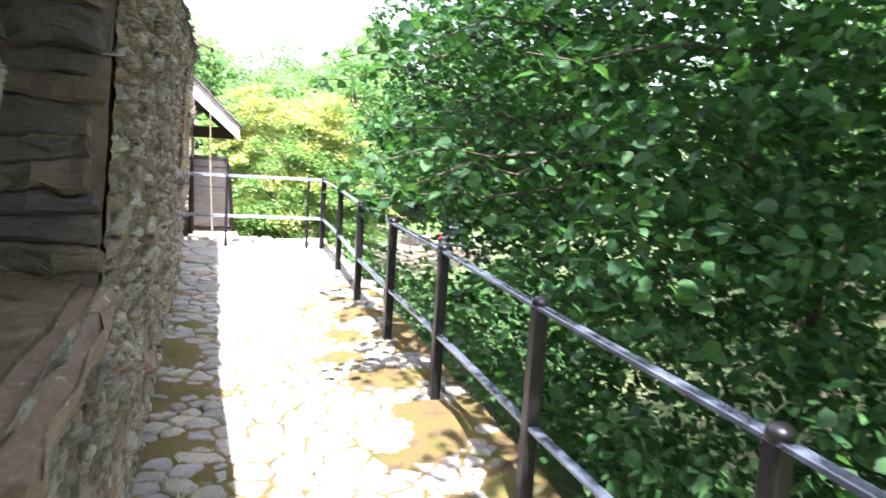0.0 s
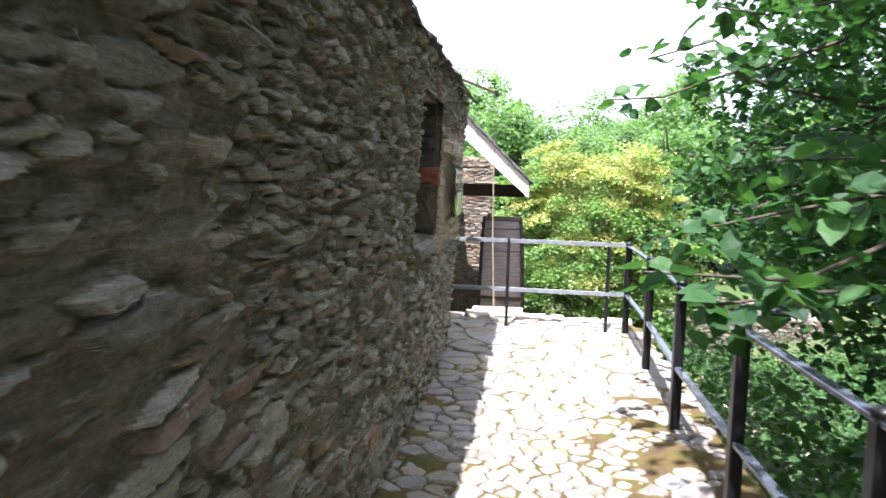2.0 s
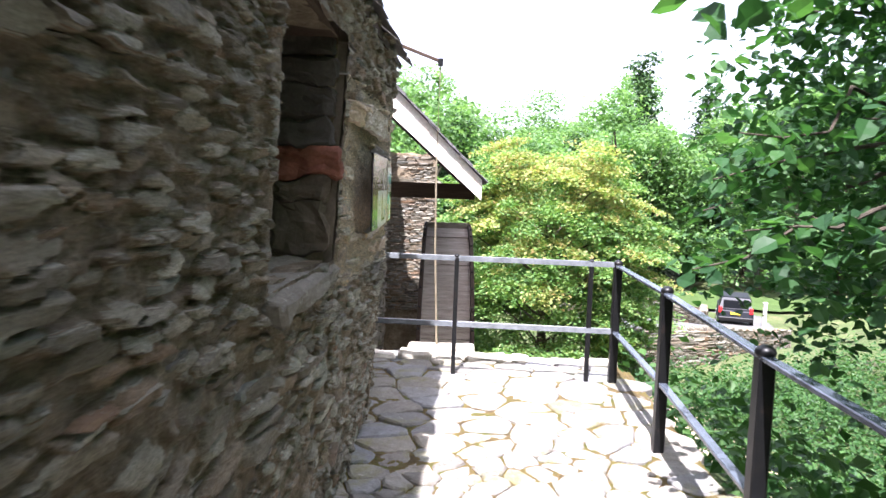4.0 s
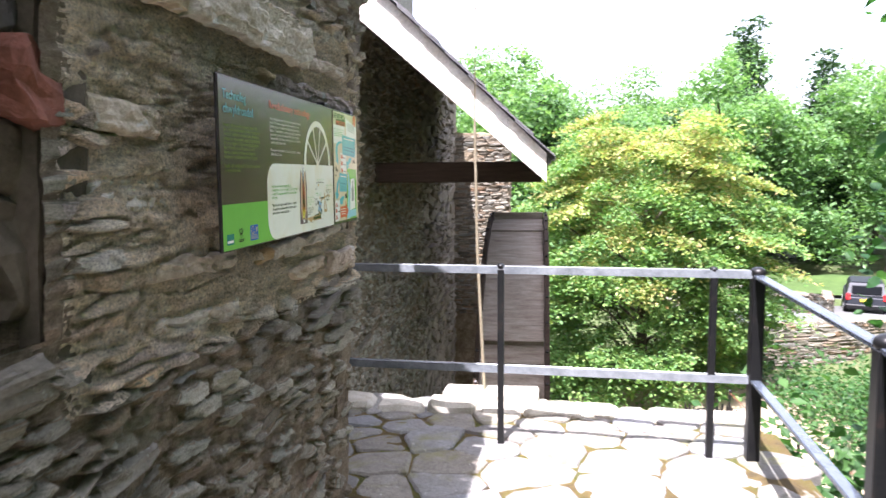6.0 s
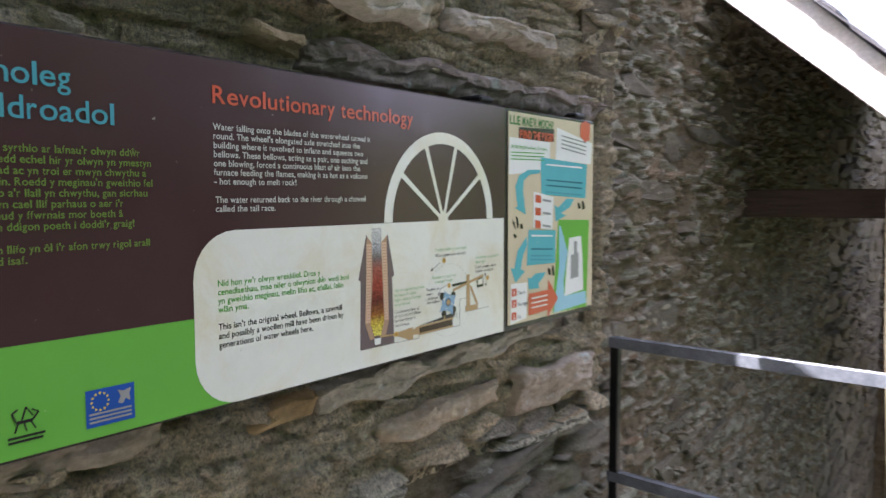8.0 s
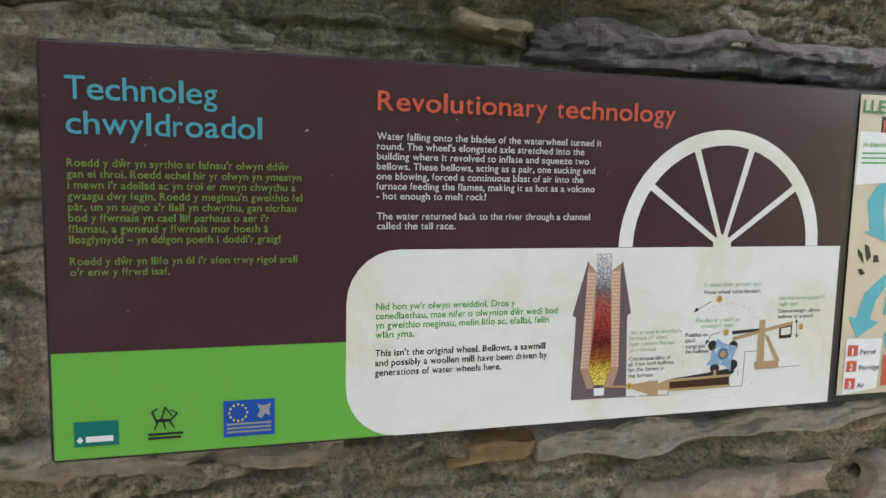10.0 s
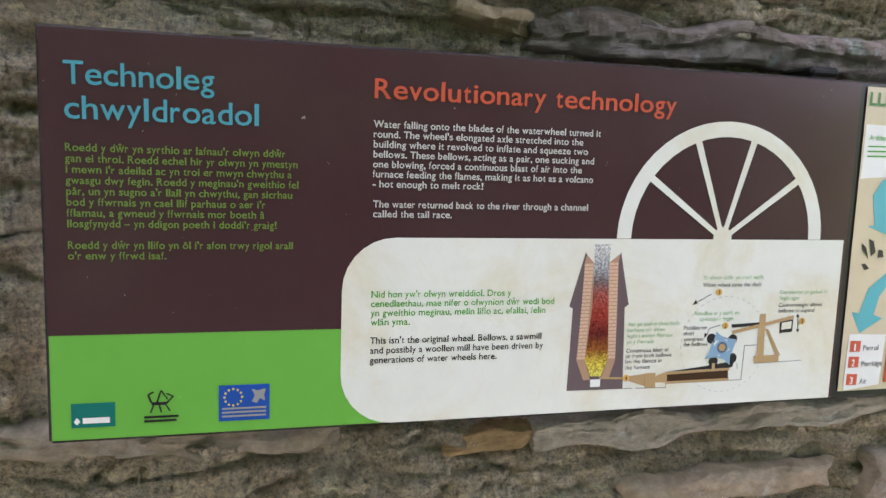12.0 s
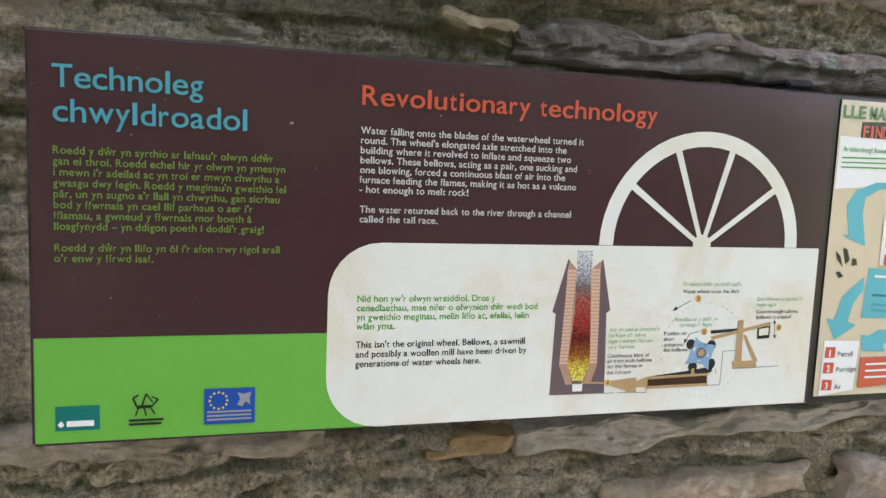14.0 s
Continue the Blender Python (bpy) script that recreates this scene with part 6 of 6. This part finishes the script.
# golden shrub: tiers of flat leafy sprays round an uneven dome
bx, by = 3.40, 28.3
gz = ground_z(bx, by)
shrub = thing("shrub", "tall rounded golden-green shrub in the yard", "shrub", at=(bx, by, gz - 0.1))
stem = part("trunk", tube([(0, 0, 0), (0.1, 0, 1.2), (0.05, 0.1, 3.0), (0.2, 0, 5.4)], [0.2, 0.15, 0.1, 0.03], 9), M_BARK, shrub)
SP, GOLDEN = [], []
for k in range(520):
    a, e = rng.uniform(0, 2 * math.pi), rng.random() ** 1.05
    rr = 3.05 * math.sin(math.pi * (0.22 + 0.66 * e)) ** 0.50 * rng.uniform(0.60, 1.14) * (1 + 0.10 * math.sin(3 * a + 5 * e))
    c = np.array([rr * math.cos(a), rr * math.sin(a), 0.35 + (6.5 + 0.15 * math.sin(2.3 * a + 1.0)) * e + rng.normal(0, 0.2)])
    if k < 26:
        p2, r2 = limb((0.05, 0.05, max(0.4, c[2] - 1.4)), c, 0.05, 0.01, rng, 0.2)
        part("branch", tube(p2, r2, 5), M_BARK, stem)
    R = rng.uniform(0.30, 0.75)
    n = int(560 * R)
    q = rng.normal(0, 0.5, (n, 3)) * np.array([R, R, 0.10])
    out = np.array([math.cos(a), math.sin(a), 0])
    q[:, 2] -= 0.38 * (q @ out)
    (GOLDEN if e + rng.normal(0, 0.20) > 0.70 else SP).append(c + q)
part("crown", leaves_mesh("crown", rng, np.concatenate(SP), 0.115, FAR_LEAF, 0.25, 1.3), M_BUSH, shrub)
part("young_sprays", leaves_mesh("young_sprays", rng, np.concatenate(GOLDEN), 0.115, FAR_LEAF, 0.25, 1.3), M_BUSH_TIPS, shrub, "golden and copper young leaves")

# trees behind the yard
far = []
for i in range(26):
    x = -6 + 46 * (i + rng.uniform(-0.3, 0.3)) / 25
    far.append((x, rng.uniform(60, 82), rng.uniform(9.5, 15), rng.uniform(3.6, 5.0)))
far.insert(4, (15.8, 65, 16.5, 4.4))
far += [(5, 50, 9, 3.2), (1.0, 49, 10, 3.3), (-2, 46, 11, 3.4), (9.5, 56, 10.5, 3.5), (13, 58, 12, 3.8)]
for i, (x, y, h, r) in enumerate(far):
    h *= 1.12 if x > 12.5 and i != 4 else 1.0
    gz = ground_z(x, y)
    if i % 6 == 4:
        bl = [(x + rng.normal(0, 0.2), y + rng.normal(0, 0.2), gz + h * 1.1 * e, max(0.75, r * 0.75 * (1.1 - e))) for e in np.linspace(0.15, 0.97, 22)]
        tree("conifer", "tall dark conifer among the distant trees", "conifer", rng, (x, y), bl, 14000, 0.40, M_CONIFER, FAR_LEAF, 0.25, 0.3, 6, "distant trees", limbs=0)
    else:
        bl = [(x + rng.normal(0, r * 0.5), y + rng.normal(0, r * 0.4), gz + h * rng.uniform(0.2, 1.0), r * rng.uniform(0.28, 0.6)) for _ in range(13)]
        tree("tree", "leafy green tree on the wooded skyline", "tree", rng, (x, y), bl, 13000, 0.33, M_WOOD_FAR, FAR_LEAF, 0.25, 0.45, 8, "distant trees", limbs=5)

# undergrowth on the bank below the railing and by the yard
P = []
for _ in range(1500):
    x, y = rng.uniform(2.3, 9.0), rng.uniform(1.0, 20.0)
    P.append((x, y, ground_z(x, y) + rng.uniform(0.05, 0.8)))
for _ in range(1500):
    x, y = rng.uniform(6.4, 13.0), rng.uniform(17, 28.5)
    P.append((x, y, ground_z(x, y) + rng.uniform(0.05, 0.9)))
P = np.repeat(np.array(P), 16, 0) + rng.normal(0, 0.22, (len(P) * 16, 3))
tagged(part("undergrowth", leaves_mesh("undergrowth", rng, P, 0.13, FAR_LEAF), M_FERN), "bright green undergrowth covering the bank", "undergrowth", kind="stuff")

# ---- yard and lane ----
# slatted iron bench, curved over its back
bench = thing("slatted_bench", "black iron bench of curved slats in the sandy yard", "bench", at=(4.45, 24.0, -4.12))
bench.rotation_euler = (0, 0, radians(-65))
for k in range(9):
    x = -0.60 + 0.15 * k
    prof = [(x, -0.32, 0.62), (x, -0.30, 0.48), (x, -0.22, 0.42), (x, 0.20, 0.42), (x, 0.28, 0.48), (x, 0.31, 0.66)]
    part("slat", tube(prof, 0.022, 6), M_IRON, bench)
for y, z in ((-0.30, 0.50), (0.29, 0.50)):
    part("rail", bar((-0.64, y, z), (0.64, y, z), 0.03, 0.03), M_IRON, bench)
for x in (-0.5, 0.5):
    for y in (-0.2, 0.2):
        part("leg", bar((x, y, 0.0), (x, y, 0.41), 0.04, 0.04), M_IRON, bench)

chain_fence = thing("chain_fence", "low black posts linked by a sagging iron chain", "chain fence")
CH = [(1.65, 22.6), (2.8, 22.4), (5.15, 25.6), (5.75, 22.8), (6.1, 20.6)]
for x, y in CH + [(1.95, 22.75)]:
    g = ground_z(x, y) + 0.05
    part("post", tube([(x, y, g - 0.1), (x, y, g + 0.78), (x, y, g + 0.80)], [0.035, 0.035, 0.02], 8), M_IRON, chain_fence)
link_pts = [(0.020 * math.cos(2 * math.pi * a / 10), 0.034 * math.sin(2 * math.pi * a / 10), 0) for a in range(11)]
link = to_mesh("link", tube(link_pts, 0.007, 5))
for (xa, ya), (xb, yb) in ((CH[2], CH[3]), (CH[3], CH[4])):
    L = math.hypot(xb - xa, yb - ya)
    n = int(L / 0.058)
    for k in range(n):
        t = (k + 0.5) / n
        za, zb = ground_z(xa, ya) + 0.78, ground_z(xb, yb) + 0.78
        l = part("link", link, M_RUST, chain_fence)
        l.matrix_basis = Matrix.Translation((xa + (xb - xa) * t, ya + (yb - ya) * t, za + (zb - za) * t - 0.9 * t * (1 - t))) @ Matrix.Rotation(math.atan2(yb - ya, xb - xa) - math.pi / 2, 4, "Z") @ Matrix.Rotation(math.pi / 2 * (k % 2), 4, "Y")

# slate bridge over the stream, its lane falling away to the parked car
bank_rng = np.random.default_rng(55)
LANE = [(5.5, 31.9, -3.15), (9.0, 33.2, -3.2), (12.5, 36.5, -3.9), (15.0, 41.0, -4.8), (17.5, 48.0, -5.45), (20.0, 58.0, -5.6)]


def along(off, lift):
    """Points beside the lane's middle line."""
    out = []
    for k, p in enumerate(LANE):
        a, b = Vector(LANE[max(0, k - 1)]), Vector(LANE[min(len(LANE) - 1, k + 1)])
        d = (b - a).normalized()
        out.append(Vector(p) + Vector((d.y, -d.x, 0)).normalized() * off + Vector((0, 0, lift)))
    return out


lane_bm = bmesh.new()
lt, rt = along(-1.7, 0.0), along(1.7, 0.0)
top = [[lane_bm.verts.new(p) for p in s] for s in (lt, rt)]
low = [[lane_bm.verts.new(p - Vector((0, 0, 0.6))) for p in s] for s in (lt, rt)]
for k in range(len(LANE) - 1):
    lane_bm.faces.new((top[0][k], top[1][k], top[1][k + 1], top[0][k + 1]))
    for s in (0, 1):
        lane_bm.faces.new((top[s][k], top[s][k + 1], low[s][k + 1], low[s][k]))
tagged(part("road", lane_bm, M_ROAD), "pale tarmac lane crossing the slate bridge", "road", kind="structure")


def stone_run(name, pts, h_up, h_down, thick, label):
    """A rubble wall along points, with its stones bedded on both the face and the top."""
    bm = bmesh.new()
    bp = []
    for p, q in zip(pts, pts[1:]):
        d = (q - p).normalized()
        nrm = Vector((d.y, -d.x, 0)).normalized()
        if nrm.y > 0:
            nrm = -nrm
        bar(p + Vector((0, 0, (h_up - h_down) / 2)), q + Vector((0, 0, (h_up - h_down) / 2)), thick, h_up + h_down, bm, 0)
        L = (q - p).length
        for u, z, w, hh, t in rubble_courses(bank_rng, 0, L, -h_down, h_up, hmin=0.06, hmax=0.14):
            c = p + d * u + nrm * (thick / 2) + Vector((0, 0, z))
            bp.append((SHAPES[int(bank_rng.integers(40))], Matrix(((d.x * w * 1.3, 0, nrm.x * 0.09, c.x), (d.y * w * 1.3, 0, nrm.y * 0.09, c.y), (d.z * w, hh, 0, c.z), (0, 0, 0, 1)))))
        u = 0
        while u < L:
            w = bank_rng.uniform(0.15, 0.4)
            c = p + d * u + Vector((0, 0, h_up))
            bp.append((SHAPES[int(bank_rng.integers(40))], Matrix(((d.x * w, nrm.x * thick, 0, c.x), (d.y * w, nrm.y * thick, 0, c.y), (0, 0, 0.12, c.z), (0, 0, 0, 1)))))
            u += w * 0.9
    wl = tagged(part(name, bm, M_MORTAR), label, "wall", kind="structure")
    V, F = joined(bp)
    part("rubble_stones", fast_mesh("rubble_stones", V, F), M_RUBBLE, wl)["kind"] = "stuff"


stone_run("wall_bridge", along(1.85, 0.0)[:4], 0.12, 2.6, 0.4, "slate bridge wall above the stream")
stone_run("wall_parapet", along(-1.9, 0.0)[:5], 0.65, 0.5, 0.35, "low dry-stone parapet along the lane")
boulder = bmesh.new()
bmesh.ops.create_icosphere(boulder, subdivisions=3, radius=0.55)
for v in boulder.verts:
    v.co = Vector((v.co.x * 1.4 + 8.3, v.co.y + 28.6, v.co.z * 0.7 - 5.0)) + noise.noise_vector(v.co * 2.2) * 0.16
tagged(part("boulder", boulder, M_PALE_STONE), "pale rounded boulder beside the stream pipe", "boulder")
tagged(part("pipe", tube([(7.6, 29.6, -4.62), (9.6, 29.9, -4.38)], 0.09, 12), M_RUST), "rusty brown iron pipe crossing the stream bank", "pipe")


def car(paint, label, at, turn, tall):
    """A parked car seen from behind and above: body, cabin, glass, lamps, plate, wheels."""
    c = thing("car", label, "car", at=at)
    c.rotation_euler = (0, 0, radians(turn))
    m, nt, b = material("car_paint")
    b.inputs["Base Color"].default_value = (*paint, 1)
    b.inputs["Roughness"].default_value = 0.5
    b.inputs["Specular IOR Level"].default_value = 0.25
    body = box(-0.88, 0.88, -2.2, 2.2, 0.35, 0.98, 0.09, seg=3)
    part("body", body, m, c)
    cab = box(-0.82, 0.82, -2.05, 0.9, 0.96, tall, 0.06, seg=2)
    for v in cab.verts:
        if v.co.z > 1.2:
            v.co.x *= 0.84
            v.co.y = v.co.y * 0.9 + (0.12 if v.co.y < 0 else -0.25)
    part("cabin", cab, m, c)
    dark, _, db = material("car_glass")
    db.inputs["Base Color"].default_value, db.inputs["Roughness"].default_value = (0.006, 0.007, 0.009, 1), 0.35
    db.inputs["Specular IOR Level"].default_value = 0.2
    part("rear_window", box(-0.62, 0.62, -2.07, -1.90, 1.08, tall - 0.14, 0.02), dark, c)
    for s in (-1, 1):
        part("side_window", box(s * 0.74 - 0.03, s * 0.74 + 0.03, -1.5, 0.45, 1.08, tall - 0.14, 0.02), dark, c)
        lamp, _, lb = material("tail_lamp")
        lb.inputs["Base Color"].default_value, lb.inputs["Roughness"].default_value = (0.5, 0.02, 0.02, 1), 0.2
        part("tail_lamp", box(s * 0.76 - 0.09, s * 0.76 + 0.09, -2.23, -2.1, 0.80, 1.12, 0.02), lamp, c)
        for y in (-1.35, 1.35):
            wheel_bm = tube([(s * 0.72, y, 0.32), (s * 0.92, y, 0.32)], 0.32, 18)
            w = part("wheel", wheel_bm, M_IRON, c)
            part("rim", tube([(s * 0.90, y, 0.32), (s * 0.935, y, 0.32)], 0.2, 14), M_FRAME, w)
    plate_m, _, pb = material("yellow_plate")
    pb.inputs["Base Color"].default_value = (0.75, 0.52, 0.03, 1)
    part("number_plate", box(-0.26, 0.26, -2.235, -2.19, 0.74, 0.86, 0.004), plate_m, c)
    part("bumper", box(-0.86, 0.86, -2.27, -2.12, 0.38, 0.60, 0.04), M_IRON, c)
    return c


car((0.02, 0.022, 0.028), "dark estate car with yellow rear plate parked on the lane", (16.7, 46.4, -5.30), -20, 1.62)

marker = thing("marker_post", "short white painted post beside the parked car", "post", at=(17.6, 44.6, -5.2))
part("shaft", box(-0.08, 0.08, -0.08, 0.08, -0.2, 1.25, 0.012), M_WHITEWOOD, marker)
part("cap", box(-0.10, 0.10, -0.10, 0.10, 1.25, 1.31, 0.015), M_WHITEWOOD, marker)

# ---- paving and wall stones ----
rng = np.random.default_rng(9)
Vs, Fs, nv, singles = [], [], 0, 0
for i, (x, y) in enumerate(seeds):
    poly = cell(i)
    if len(poly) < 3 or x > rail_x(y) + 0.20 + 0.06 * noise.noise(Vector((y * 3, 0, 0))):
        continue
    V, F = flag_mesh(poly, x, y)
    if 4.6 < y < 10.6 and singles < 296:
        me = fast_mesh("flagstone", V, F)
        ob = part("flagstone", me, M_FLAG, floor)
        ob.location = (x, y, -0.004)
        singles += 1
    else:
        Vs.append(V + np.array([x, y, -0.004]))
        Fs.append(F + nv)
        nv += len(V)
part("flagstones", fast_mesh("flagstones", np.concatenate(Vs), np.concatenate(Fs)), M_FLAGS, floor)["kind"] = "stuff"


def wall_pose(y, z, w, h, d, tilt, x=None):
    xx = wall_x(y, z) - 0.030 + max(-0.004, relief(y, z)) if x is None else x
    m = Matrix(((0, 0, d, xx - 0.012), (w, 0, 0, y), (0, h, 0, z), (0, 0, 0, 1)))
    return Matrix.Translation((xx, y, z)) @ Matrix.Rotation(tilt, 4, "X") @ Matrix.Translation((-xx, -y, -z)) @ m


rng = np.random.default_rng(13)
placed = []
for y, z, w, h, t in rubble_courses(rng, 0.5, WALL_END - 0.12, 0.02, WALL_TOP - 0.02, big=0.18, skip=in_window):
    if behind_sign(y, z, w, h) or (9.3 < y < 11.0 and 1.10 < z < 2.0):
        continue
    if rng.random() < 0.74:
        continue
    if rng.random() < 0.12:
        t += rng.uniform(-0.6, 0.6)
    placed.append((int(rng.integers(40)), wall_pose(y, z, w * rng.uniform(0.9, 1.4), h * rng.uniform(0.35, 0.75), rng.uniform(0.012, 0.030), t + 0.05)))
lay_stones("wall_stone", placed, lambda p: 6.5 < p.y and 0.5 < p.z < 2.3, wall_west, M_STONE, M_RUBBLE, "rubble_stones", STONE_MESHES)

# stones of the wheel-pit wall and the mill wall's end
placed = []
for y, z, w, h, t in rubble_courses(rng, WALL_END, 21.0, -2.5, 3.1, hmin=0.06, hmax=0.16):
    if y > 17.4 or rng.random() < 0.3:
        placed.append((SHAPES[int(rng.integers(40))], wall_pose(y, z, w, h * 0.9, rng.uniform(0.03, 0.06), t, PIT_X + 0.022)))
V, F = joined(placed)
pit = bpy.data.objects["wall_pit"]
part("rubble_stones", fast_mesh("rubble_stones", V, F), M_PIT, pit)["kind"] = "stuff"
placed = []
for u, z, w, h, t in rubble_courses(rng, -0.95, -0.20, 0.0, WALL_TOP):
    m = Matrix(((-w, 0, 0, u), (0, 0, 0.03, WALL_END - 0.02), (0, h, 0, z), (0, 0, 0, 1)))
    placed.append((SHAPES[int(rng.integers(40))], m))
V, F = joined(placed)
part("rubble_stones", fast_mesh("rubble_stones", V, F), M_RUBBLE, bpy.data.objects["wall_return"])["kind"] = "stuff"
placed = []
for u, z, w, h, t in rubble_courses(rng, PIT_X, 0.15, -1.0, 2.2, hmin=0.03, hmax=0.06):
    m = Matrix(((w, 0, 0, u), (0, 0, -0.035, PIT_END - 0.6), (0, h, 0, z), (0, 0, 0, 1)))
    placed.append((SHAPES[int(rng.integers(40))], m))
V, F = joined(placed)
part("rubble_stones", fast_mesh("rubble_stones", V, F), M_RUBBLE, wall_pier)["kind"] = "stuff"
# stones of the retaining wall
placed = []
for u, z, w, h, t in rubble_courses(rng, 0.0, 12.4, -2.2, -0.06, hmin=0.06, hmax=0.15):
    m = Matrix(((0, 0, 0.07, rail_x(u) + 0.165), (w, 0, 0, u), (0, h, 0, z), (0, 0, 0, 1)))
    placed.append((SHAPES[int(rng.integers(40))], m))
V, F = joined(placed)
part("rubble_stones", fast_mesh("rubble_stones", V, F), M_RUBBLE, retaining)["kind"] = "stuff"
